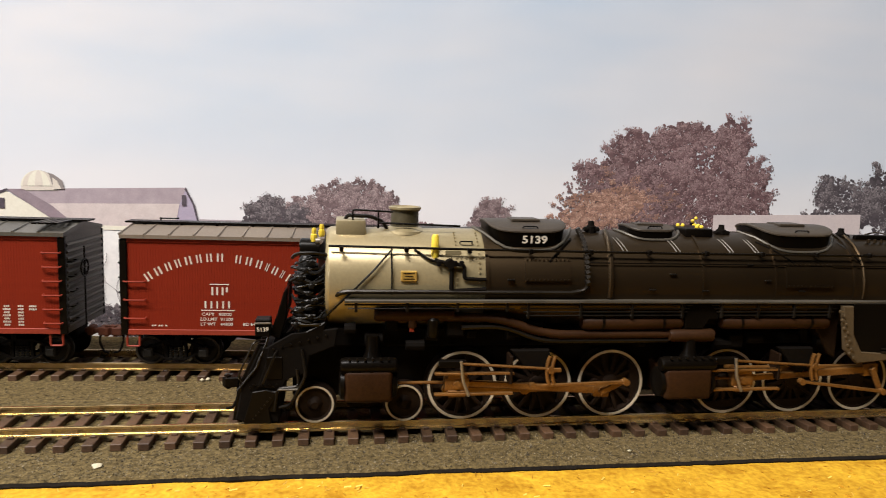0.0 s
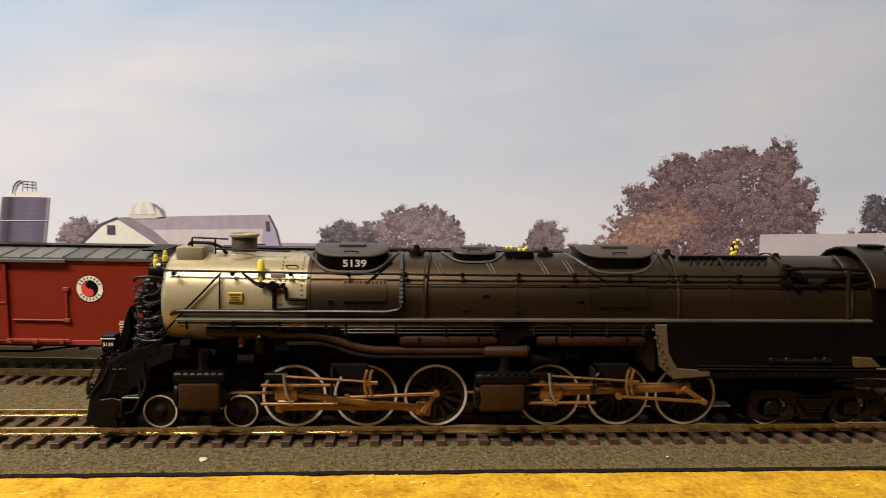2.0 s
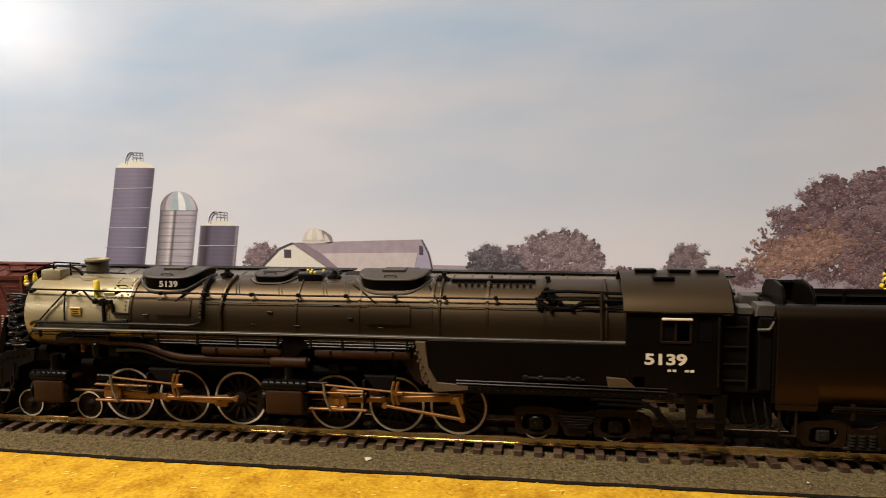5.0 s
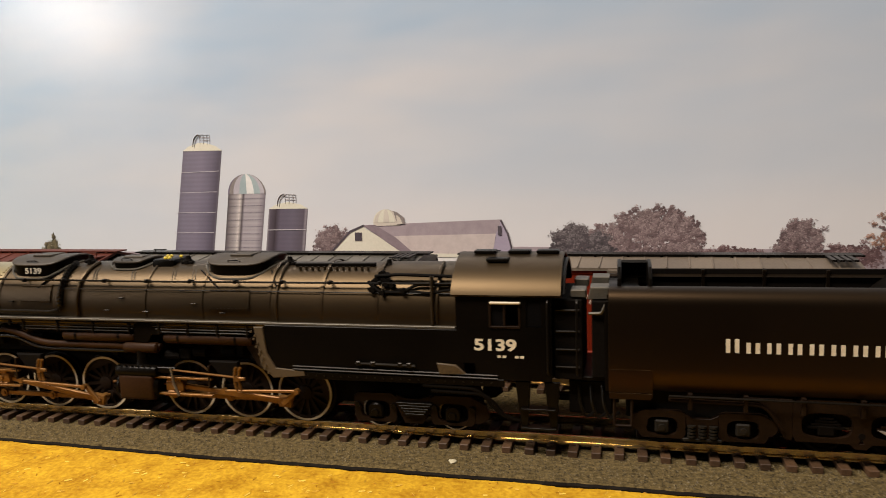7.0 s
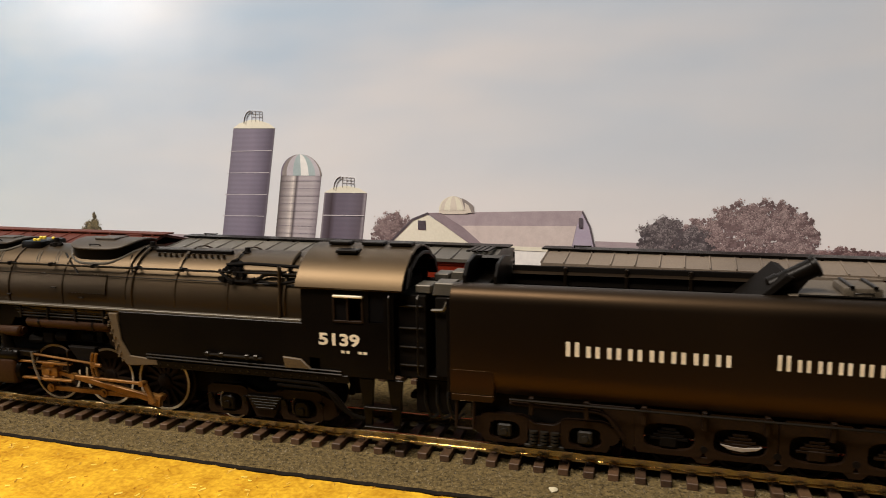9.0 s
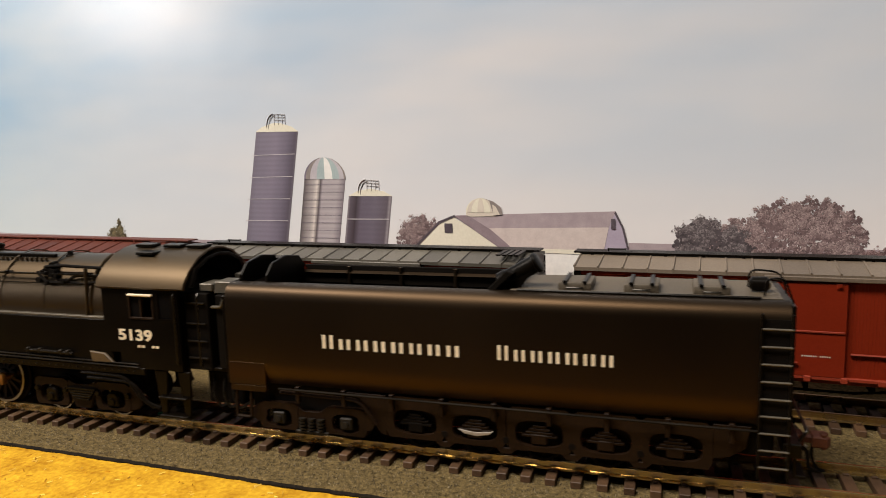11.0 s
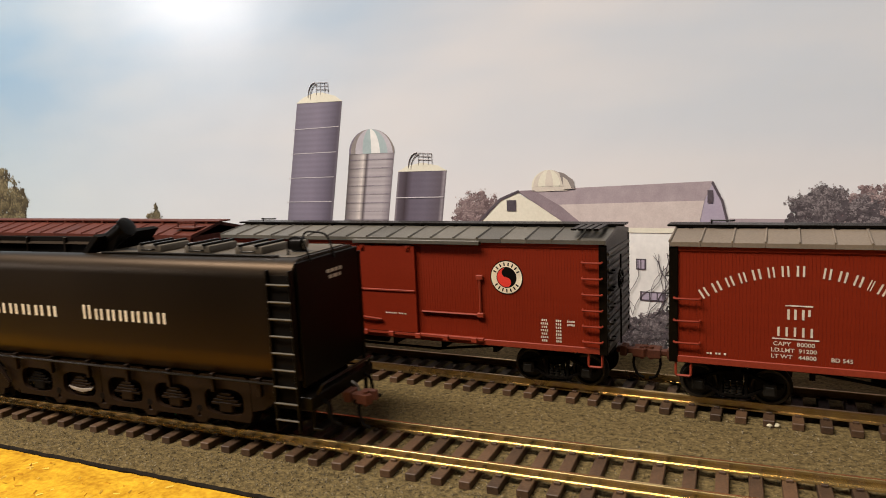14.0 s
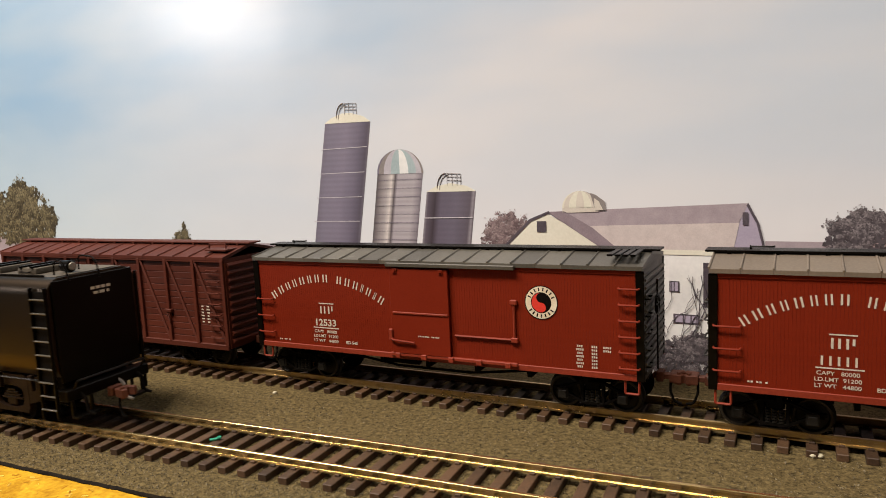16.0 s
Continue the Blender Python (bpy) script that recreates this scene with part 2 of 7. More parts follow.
def lettering(name, text, size, mat, parent, x, y, z, label="", wide=1.0, bold=0.012):
    """Raised lettering that faces -y, centred on x and z, in millimetres."""
    cu = bpy.data.curves.new(name, "FONT")
    cu.body, cu.size, cu.align_x, cu.align_y, cu.extrude, cu.offset = text, size * MM * 1.4, "CENTER", "CENTER", 0.00004, size * MM * bold
    tmp = bpy.data.objects.new(name, cu)
    me = bpy.data.meshes.new_from_object(tmp)
    bpy.data.objects.remove(tmp)
    bpy.data.curves.remove(cu)
    me.materials.clear()
    me.materials.append(mat)
    ob = new(name, me)
    ob.parent = parent
    ob.matrix_basis = pose(x * MM, y * MM, z * MM, 90, 0, 0) @ Matrix.Diagonal((wide, 1, 1, 1))
    return tagged(ob, label)


def bars_mesh(name, items, mat, y):
    """Plain bars on a side that faces -y: (x, z, width, height, turn in degrees)."""
    bm = bmesh.new()
    for x, z, w, h, a in items:
        c, s = math.cos(radians(a)), math.sin(radians(a))
        vs = [bm.verts.new((x + u * c - v * s, y, z + u * s + v * c)) for u, v in ((-w / 2, -h / 2), (w / 2, -h / 2), (w / 2, h / 2), (-w / 2, h / 2))]
        f = bm.faces.new(vs)
        ex = bmesh.ops.extrude_face_region(bm, geom=[f])
        bmesh.ops.translate(bm, vec=(0, -0.05, 0), verts=[g for g in ex["geom"] if isinstance(g, bmesh.types.BMVert)])
    bmesh.ops.recalc_face_normals(bm, faces=bm.faces)
    return bm


"""The rails' top lies at z = 0; the front track runs along x."""
BACK_ANGLE = math.degrees(math.atan(-0.0543))
BACK_Y = 60.0
MAT_Z, BENCH_Z = -4.5, -6.1

# ---- the setting ----


def plain(name, x0, x1, y0, y1, z0, z1, mat, label):
    bm = box(bmesh.new(), x0, x1, y0, y1, z0, z1)
    return tagged(new(name, mesh_of(name, bm, mat)), label, name.split("_")[0], kind="structure")


plain("wall_north", -3000, 2400, 620, 700, -900, 1700, PLASTER, "plain painted room wall behind the layout")
plain("wall_south", -3000, 2400, -2700, -2620, -900, 1700, PLASTER, "plain painted room wall")
def wall_west():
    """The wall with an opening for the added cool lamp."""
    bm = bmesh.new()
    us, ws = (-2700, -2450, -1250, 700), (-900, 300, 1300, 1700)
    grid = [[bm.verts.new((-3000, u, w)) for w in ws] for u in us]
    for i in range(3):
        for j in range(3):
            if (i, j) != (1, 1):
                bm.faces.new((grid[i][j], grid[i + 1][j], grid[i + 1][j + 1], grid[i][j + 1]))
    ex = bmesh.ops.extrude_face_region(bm, geom=bm.faces[:])
    bmesh.ops.translate(bm, vec=(-80, 0, 0), verts=[g for g in ex["geom"] if isinstance(g, bmesh.types.BMVert)])
    bmesh.ops.recalc_face_normals(bm, faces=bm.faces)
    tagged(new("wall_west", mesh_of("wall_west", bm, PLASTER)), "plain painted room wall with an opening for the added cool lamp", "wall", kind="structure")


wall_west()
plain("wall_east", 2400, 2480, -2700, 700, -900, 1700, PLASTER, "plain painted room wall")
plain("ceiling", -3080, 2480, -2700, 700, 1700, 1760, PLASTER, "plain painted room ceiling")
plain("floor", -3080, 2480, -2700, 700, -960, -900, FLOORING, "plain room floor")


def bench():
    """The layout's board: a worn, slightly uneven fibre surface."""
    bm = bmesh.new()
    bmesh.ops.create_grid(bm, x_segments=220, y_segments=60, size=0.5)
    for v in bm.verts:
        v.co = Vector((v.co.x * 1800, -76 + (v.co.y + 0.5) * 365, BENCH_Z))
        v.co.z += 0.35 * noise.noise(v.co * 0.11) + 0.18 * noise.noise(v.co * 0.45)
    top = part("board_top", bm, BENCH, None)
    base = box(bmesh.new(), -900, 900, -76, 289, -28, BENCH_Z - 0.8, 1)
    ob = tagged(new("tabletop", mesh_of("tabletop", base, BENCH)), "yellow fibre board tabletop of the model railway", "tabletop", kind="structure")
    top.parent = ob
    fl = bmesh.new()
    rnd = random.Random(4)
    for _ in range(1500):
        x, y = rnd.uniform(-330, 330), rnd.uniform(-73, -31.5)
        a, l, w = rnd.uniform(0, math.pi), rnd.uniform(0.6, 2.2), rnd.uniform(0.12, 0.35)
        c, s = math.cos(a), math.sin(a)
        z = BENCH_Z + 0.35 * noise.noise(Vector((x, y, BENCH_Z)) * 0.11) + 0.18 * noise.noise(Vector((x, y, BENCH_Z)) * 0.45) + 0.05
        q = [(-l, -w, 0), (l, -w, 0), (l, w, rnd.uniform(0.05, 0.3)), (-l, w, rnd.uniform(0.05, 0.3))]
        fl.faces.new([fl.verts.new((x + (u * c - v * s) / 2, y + (u * s + v * c) / 2, z + h)) for u, v, h in q])
    tagged(part("fibre", fl, material("loose_board_fibre", (0.44, 0.20, 0.014), (0.90, 0.62, 0.12), 0.85, 0, 60, 900, 0.3, spec=0.15, vary=0.8, island=True), ob), "loose yellow wood fibres", kind="stuff")


bench()


def edge_y(x):
    return -31.0 + 4.0 * max(0.0, min(1.0, (-x - 60) / 180)) + 0.5 * noise.noise(Vector((x * 0.05, 0, 3))) + 0.35 * noise.noise(Vector((x * 0.22, 0, 5))) + 0.3 * noise.noise(Vector((x * 0.9, 0, 7)))


def roadbed():
    """One felt mat under both tracks, with a ragged front edge."""
    bm = bmesh.new()
    xs = [-800 + 1.25 * i for i in range(1281)]
    offs = [0.0, 0.5, 1.5] + [1.5 + 165 * (j / 60) for j in range(1, 61)]
    rows = []
    for x in xs:
        e = edge_y(x)
        row = []
        for k, o in enumerate(offs):
            y = e + o
            z = MAT_Z + 0.16 * noise.noise(Vector((x, y, 0)) * 0.35) + 0.10 * noise.noise(Vector((x, y, 9)) * 1.1) - (0.5 if k == 0 else 0.1 if k == 1 else 0)
            row.append(bm.verts.new((x, y, z)))
        rows.append(row)
    for a, b in zip(rows, rows[1:]):
        for i in range(len(offs) - 1):
            bm.faces.new((a[i], b[i], b[i + 1], a[i + 1]))
    ob = tagged(new("roadbed", mesh_of("roadbed", bm, MAT)), "grey-brown ballast felt mat under both model tracks", "roadbed", kind="structure")
    eb = bmesh.new()
    lines = [[eb.verts.new((x, edge_y(x) + dy, z)) for x in xs] for dy, z in ((0.02, MAT_Z - 0.45), (-0.35, MAT_Z - 1.2), (-0.2, BENCH_Z - 0.3))]
    for a, b in zip(lines, lines[1:]):
        for i in range(len(xs) - 1):
            eb.faces.new((a[i], b[i], b[i + 1], a[i + 1]))
    part("foam_edge", eb, MATEDGE, ob, "ragged black foam edge")
    g = bmesh.new()
    rnd = random.Random(7)
    for _ in range(42000):
        x = rnd.uniform(-330, 300)
        y = rnd.uniform(edge_y(x) + 0.3, -9) if rnd.random() < 0.55 else rnd.uniform(-9, 46)
        r = rnd.uniform(0.10, 0.26) * (1.6 if rnd.random() < 0.02 else 1)
        z = MAT_Z + 0.10
        vs = [g.verts.new((x + r * rnd.uniform(-1.3, 1.3), y + r * rnd.uniform(-1.3, 1.3), z + (r * 1.1 if i == 3 else -0.05))) for i in range(4)]
        for q in ((0, 1, 3), (1, 2, 3), (2, 0, 3)):
            g.faces.new([vs[i] for i in q])
    bmesh.ops.recalc_face_normals(g, faces=g.faces)
    tagged(part("grit", g, GRIT, ob), "fine grey and tan ballast grit", kind="stuff")


roadbed()

# ---- tracks ----


def tie_mesh():
    bm = box(bmesh.new(), -1.45, 1.45, -14.8, 14.8, -4.55, -2.55, 0.18)
    for y in (-8.25, 8.25):
        for s in (-1, 1):
            box(bm, -0.75, 0.75, y + s * 1.45 - 0.4, y + s * 1.45 + 0.4, -2.6, -1.95, 0.12)
    return mesh_of("tie", bm, TIE)


TIE_MESH = tie_mesh()


def track(label, m, x0, x1, mat, shift):
    ob = tagged(thing("model_track", label, "track", m=m), group="parallel model tracks")
    for y in (-8.25, 8.25):
        prof = [(-1.0, -2.5), (1.0, -2.5), (1.0, -2.15), (0.28, -1.9), (0.28, -0.85), (0.56, -0.7), (0.56, -0.12), (0.40, 0), (-0.40, 0), (-0.56, -0.12), (-0.56, -0.7), (-0.28, -0.85), (-0.28, -1.9), (-1.0, -2.15)]
        part("rail", prism(bmesh.new(), [(y + u, w) for u, w in prof], "x", x0, x1), mat, ob)
    rnd = random.Random(int(shift * 10) + 3)
    n = int((x1 - x0) / 6.85)
    for i in range(n):
        t = new("tie", TIE_MESH)
        t.parent = ob
        t.matrix_basis = pose((x0 + shift + 6.85 * i + rnd.uniform(-0.15, 0.15)) * MM, rnd.uniform(-0.2, 0.2) * MM, 0, 0, 0, rnd.uniform(-0.7, 0.7))
    return ob


track("brass-railed model track with brown plastic ties on grey felt", pose(0, 0, 0), -640, 420, RAIL, 1.0)
track("tarnished model track with brown ties under the boxcars", pose(0, BACK_Y * MM, 0, 0, 0, BACK_ANGLE), -520, 420, RAILBACK, 2.5)

# ---- the printed backdrop ----
BD_K = -0.1168
BD = pose(0, 0.1047, 0, 0, 0, math.degrees(math.atan(BD_K)))


def sky_material():
    m = bpy.data.materials.new("glossy_sky_print")
    m.use_nodes = True
    nd, ln = m.node_tree.nodes, m.node_tree.links
    b = nd["Principled BSDF"]
    tc, mp = nd.new("ShaderNodeTexCoord"), nd.new("ShaderNodeMapping")
    mp.inputs["Scale"].default_value = (3.0, 1.0, 11.0)
    mp.inputs["Rotation"].default_value = (0, radians(-14), 0)
    ln.new(tc.outputs["Object"], mp.inputs["Vector"])
    n1 = nd.new("ShaderNodeTexNoise")
    n1.inputs["Scale"].default_value, n1.inputs["Detail"].default_value = 1.6, 3
    ln.new(mp.outputs[0], n1.inputs["Vector"])
    ramp = nd.new("ShaderNodeValToRGB")
    e = ramp.color_ramp.elements
    e[0].position, e[0].color = 0.36, (0.41, 0.53, 0.68, 1)
    e[1].position, e[1].color = 0.66, (0.63, 0.645, 0.695, 1)
    ln.new(n1.outputs["Fac"], ramp.inputs[0])
    # paler towards the printed horizon
    sep = nd.new("ShaderNodeSeparateXYZ")
    ln.new(tc.outputs["Object"], sep.inputs[0])
    mr = nd.new("ShaderNodeMapRange")
    mr.inputs["From Min"].default_value, mr.inputs["From Max"].default_value = 0.13, 0.03
    ln.new(sep.outputs["Z"], mr.inputs["Value"])
    mx = nd.new("ShaderNodeMixRGB")
    mx.inputs[2].default_value = (0.83, 0.80, 0.80, 1)
    sc = nd.new("ShaderNodeMath")
    sc.operation = "MULTIPLY"
    sc.inputs[1].default_value = 0.90
    ln.new(mr.outputs[0], sc.inputs[0])
    ln.new(sc.outputs[0], mx.inputs[0])
    ln.new(ramp.outputs[0], mx.inputs[1])
    # bluer towards the left: partly print, partly the lens's colour cast painted in
    mu = nd.new("ShaderNodeMapRange")
    mu.interpolation_type = "SMOOTHSTEP"
    mu.inputs["From Min"].default_value, mu.inputs["From Max"].default_value = -0.06, -0.56
    ln.new(sep.outputs["X"], mu.inputs["Value"])
    blue = nd.new("ShaderNodeMixRGB")
    blue.blend_type = "MULTIPLY"
    blue.inputs[2].default_value = (0.66, 0.86, 0.98, 1)
    ln.new(mu.outputs[0], blue.inputs[0])
    ln.new(mx.outputs[0], blue.inputs[1])
    ln.new(blue.outputs[0], b.inputs["Base Color"])
    b.inputs["Roughness"].default_value = 0.23
    n2 = nd.new("ShaderNodeTexNoise")
    n2.inputs["Scale"].default_value, n2.inputs["Detail"].default_value = 28, 4
    ln.new(tc.outputs["Object"], n2.inputs["Vector"])
    bp = nd.new("ShaderNodeBump")
    bp.inputs["Strength"].default_value, bp.inputs["Distance"].default_value = 0.09, 0.004
    ln.new(n2.outputs["Fac"], bp.inputs["Height"])
    ln.new(bp.outputs[0], b.inputs["Normal"])
    return m


def ink(name, dark, light, coarse=120, fine=1600, vary=0.0, island=False):
    return material(name, dark, light, 0.45, 0.0, coarse, fine, 0.02, 0.35, vary, island)


def tube_ink(name, u0, u1, lean, stops, ribs=0.0):
    """Printed silo: tones across its width, which leans with height, and faint hoops."""
    m = ink(name, (0.40, 0.40, 0.40), (0.60, 0.60, 0.60), 90, 1400)
    nd, ln = m.node_tree.nodes, m.node_tree.links
    b = nd["Principled BSDF"]
    grain = b.inputs["Base Color"].links[0].from_socket
    tc, sep = nd.new("ShaderNodeTexCoord"), nd.new("ShaderNodeSeparateXYZ")
    ln.new(tc.outputs["Object"], sep.inputs[0])
    sk, mr, ramp, mx, hoop, hm = nd.new("ShaderNodeMath"), nd.new("ShaderNodeMapRange"), nd.new("ShaderNodeValToRGB"), nd.new("ShaderNodeMixRGB"), nd.new("ShaderNodeMath"), nd.new("ShaderNodeMixRGB")
    sk.operation, sk.inputs[1].default_value = "MULTIPLY_ADD", -lean
    ln.new(sep.outputs["Z"], sk.inputs[0])
    ln.new(sep.outputs["X"], sk.inputs[2])
    mr.inputs["From Min"].default_value, mr.inputs["From Max"].default_value = (u0 - 20 * lean) * MM, (u1 - 20 * lean) * MM
    ln.new(sk.outputs[0], mr.inputs["Value"])
    el = ramp.color_ramp.elements
    while len(el) < len(stops):
        el.new(0.5)
    for e, (p, c) in zip(el, stops):
        e.position, e.color = p, (*c, 1)
    ln.new(mr.outputs[0], ramp.inputs[0])
    mx.blend_type, mx.inputs[0].default_value = "OVERLAY", 0.5
    ln.new(ramp.outputs[0], mx.inputs[1])
    ln.new(grain, mx.inputs[2])
    sn = nd.new("ShaderNodeMath")
    sn.operation, sn.inputs[1].default_value = "MULTIPLY", 2600.0
    ln.new(sep.outputs["Z"], sn.inputs[0])
    hoop.operation = "SINE"
    ln.new(sn.outputs[0], hoop.inputs[0])
    hk = nd.new("ShaderNodeMath")
    hk.operation, hk.inputs[1].default_value, hk.inputs[2].default_value = "MULTIPLY_ADD", 0.5 * ribs, 0.5 * ribs
    ln.new(hoop.outputs[0], hk.inputs[0])
    ln.new(hk.outputs[0], hm.inputs[0])
    ln.new(mx.outputs[0], hm.inputs[1])
    hm.inputs[2].default_value = (0.06, 0.05, 0.065, 1)
    ln.new(hm.outputs[0], b.inputs["Base Color"])
    return m


TUBE_TALL = tube_ink("print_tall_silo", -176.6, -149.4, 0.19, [(0.0, (0.17, 0.15, 0.20)), (0.14, (0.20, 0.18, 0.24)), (0.5, (0.215, 0.19, 0.255)), (0.74, (0.16, 0.14, 0.195)), (0.93, (0.095, 0.08, 0.11)), (1.0, (0.17, 0.15, 0.18))], 0.13)
TUBE_PALE = tube_ink("print_metal_silo", -142, -118, 0.164, [(0.0, (0.09, 0.075, 0.08)), (0.10, (0.24, 0.21, 0.215)), (0.24, (0.42, 0.38, 0.385)), (0.33, (0.68, 0.62, 0.60)), (0.41, (0.10, 0.08, 0.09)), (0.47, (0.42, 0.38, 0.41)), (0.82, (0.44, 0.40, 0.43)), (1.0, (0.22, 0.19, 0.22))], 0.15)
TUBE_DUSK = tube_ink("print_dark_silo", -115, -90.5, 0.152, [(0.0, (0.30, 0.27, 0.30)), (0.06, (0.11, 0.09, 0.115)), (0.20, (0.052, 0.038, 0.048)), (0.32, (0.13, 0.11, 0.15)), (0.62, (0.15, 0.13, 0.175)), (0.90, (0.115, 0.095, 0.12)), (0.95, (0.28, 0.25, 0.28)), (1.0, (0.12, 0.10, 0.12))], 0.12)
INK_DUSK = ink("print_dark_lilac_silo", (0.085, 0.072, 0.105), (0.16, 0.135, 0.19))
INK_DUSK2 = ink("print_shaded_lilac", (0.14, 0.12, 0.17), (0.22, 0.19, 0.26))
INK_PALE = ink("print_pale_metal", (0.38, 0.35, 0.40), (0.55, 0.52, 0.56))
INK_CREAM = ink("print_cream_wall", (0.66, 0.63, 0.52), (0.80, 0.77, 0.66), 60, 900)
INK_WHITE = ink("print_white_wall", (0.66, 0.66, 0.66), (0.86, 0.85, 0.83), 60, 500)
INK_ROOF = ink("print_mauve_roof", (0.30, 0.245, 0.275), (0.44, 0.37, 0.40), 240, 2400)
INK_ROOF2 = ink("print_pale_mauve_roof", (0.50, 0.43, 0.42), (0.66, 0.58, 0.56), 240, 2400)
INK_GABLE = ink("print_violet_gable", (0.34, 0.29, 0.39), (0.44, 0.39, 0.49))
INK_UMBRA = ink("print_brown_grey", (0.20, 0.175, 0.17), (0.32, 0.28, 0.27))
INK_WING = ink("print_dark_mauve_roof", (0.20, 0.155, 0.18), (0.31, 0.25, 0.28), 160, 2200)
INK_PINK = ink("print_pinkish_cream", (0.56, 0.50, 0.44), (0.70, 0.64, 0.56))
INK_LINE = ink("print_dark_line", (0.05, 0.04, 0.05), (0.12, 0.10, 0.12))
INK_SEAM = ink("print_pale_seam", (0.45, 0.42, 0.46), (0.62, 0.58, 0.62))
INK_TEAL = ink("print_teal_stripe", (0.30, 0.38, 0.40), (0.42, 0.50, 0.52))
INK_SHED = ink("print_pink_shed", (0.52, 0.44, 0.44), (0.64, 0.56, 0.55))
def leaves(name, shade, mid, pale):
    return [ink("print_%s_leaves_%s" % (name, k), tuple(0.72 * q for q in c), tuple(1.32 * q for q in c), 70, 700, 0.5, True) for k, c in (("shade", shade), ("mid", mid), ("pale", pale))]


LEAF_MAUVE = leaves("mauve", (0.125, 0.074, 0.078), (0.195, 0.125, 0.130), (0.275, 0.190, 0.192))
LEAF_GREY = leaves("grey", (0.078, 0.066, 0.074), (0.135, 0.116, 0.124), (0.215, 0.188, 0.197))
LEAF_DUSTY = leaves("dusty", (0.150, 0.105, 0.110), (0.240, 0.175, 0.180), (0.335, 0.262, 0.262))
LEAF_ORANGE = leaves("orange", (0.27, 0.155, 0.118), (0.37, 0.215, 0.165), (0.46, 0.30, 0.235))
LEAF_BLEND = [LEAF_MAUVE[1], LEAF_ORANGE[0], LEAF_ORANGE[1]]
LEAF_OLIVE = leaves("olive", (0.050, 0.040, 0.024), (0.110, 0.090, 0.050), (0.20, 0.168, 0.098))


def flat(name, polys, mat, parent, layer):
    """Printed shapes on the sheet: polygons of (u, z) in millimetres."""
    bm = bmesh.new()
    for pts in polys:
        bm.faces.new([bm.verts.new((u, -0.10 * layer, z)) for u, z in pts])
    bmesh.ops.recalc_face_normals(bm, faces=bm.faces)
    if bm.faces[:] and bm.faces[:][0].normal.y > 0:
        bmesh.ops.reverse_faces(bm, faces=bm.faces)
    return part(name, bm, mat, parent)


def rect(u0, u1, z0, z1, lean=0.0):
    return [(u0, z0), (u1, z0), (u1 + lean, z1), (u0 + lean, z1)]


def dome(u, z, r, h, n=12):
    return [(u + r * math.cos(math.pi * i / n), z + h * math.sin(math.pi * i / n)) for i in range(n + 1)]


def gores(name, u, z, r, h, mats, parent, layer):
    """A printed ribbed dome: one curved strip for each tone."""
    n = len(mats)
    for k, mt in enumerate(mats):
        a, b = -math.cos(math.pi * k / n), -math.cos(math.pi * (k + 1) / n)
        up = [math.pi / 2 * i / 8 for i in range(9)]
        pts = [(u + r * a * math.cos(t), z + h * math.sin(t)) for t in up] + [(u + r * b * math.cos(t), z + h * math.sin(t)) for t in reversed(up[:-1])]
        flat(name, [pts], mt, parent, layer)


def cage(u, z, h, parent):
    """The printed ladder hoop and rail cage over a silo cap."""
    bm = bmesh.new()
    arc = [(u - 6.4 + 4.4 * (1 - math.cos(t)), -0.25, z - 1.0 + (h + 1.0) * math.sin(t)) for t in [math.pi / 2 * k / 8 for k in range(9)]]
    pipe(bm, arc, 0.22, 4)
    pipe(bm, [(p[0] + 1.2, -0.25, p[2] - 0.7) for p in arc], 0.16, 4)
    for du in (-1.4, 1.0, 3.4, 5.2):
        pipe(bm, [(u + du, -0.25, z), (u + du, -0.25, z + h - (0.6 if du > 3 else 0))], 0.11, 4)
    for k in (0.45, 0.72, 0.98):
        pipe(bm, [(u - 1.4, -0.25, z + h * k), (u + 5.2, -0.25, z + h * k - 0.4)], 0.11, 4)
    part("silo_ladder", bm, INK_UMBRA, parent)


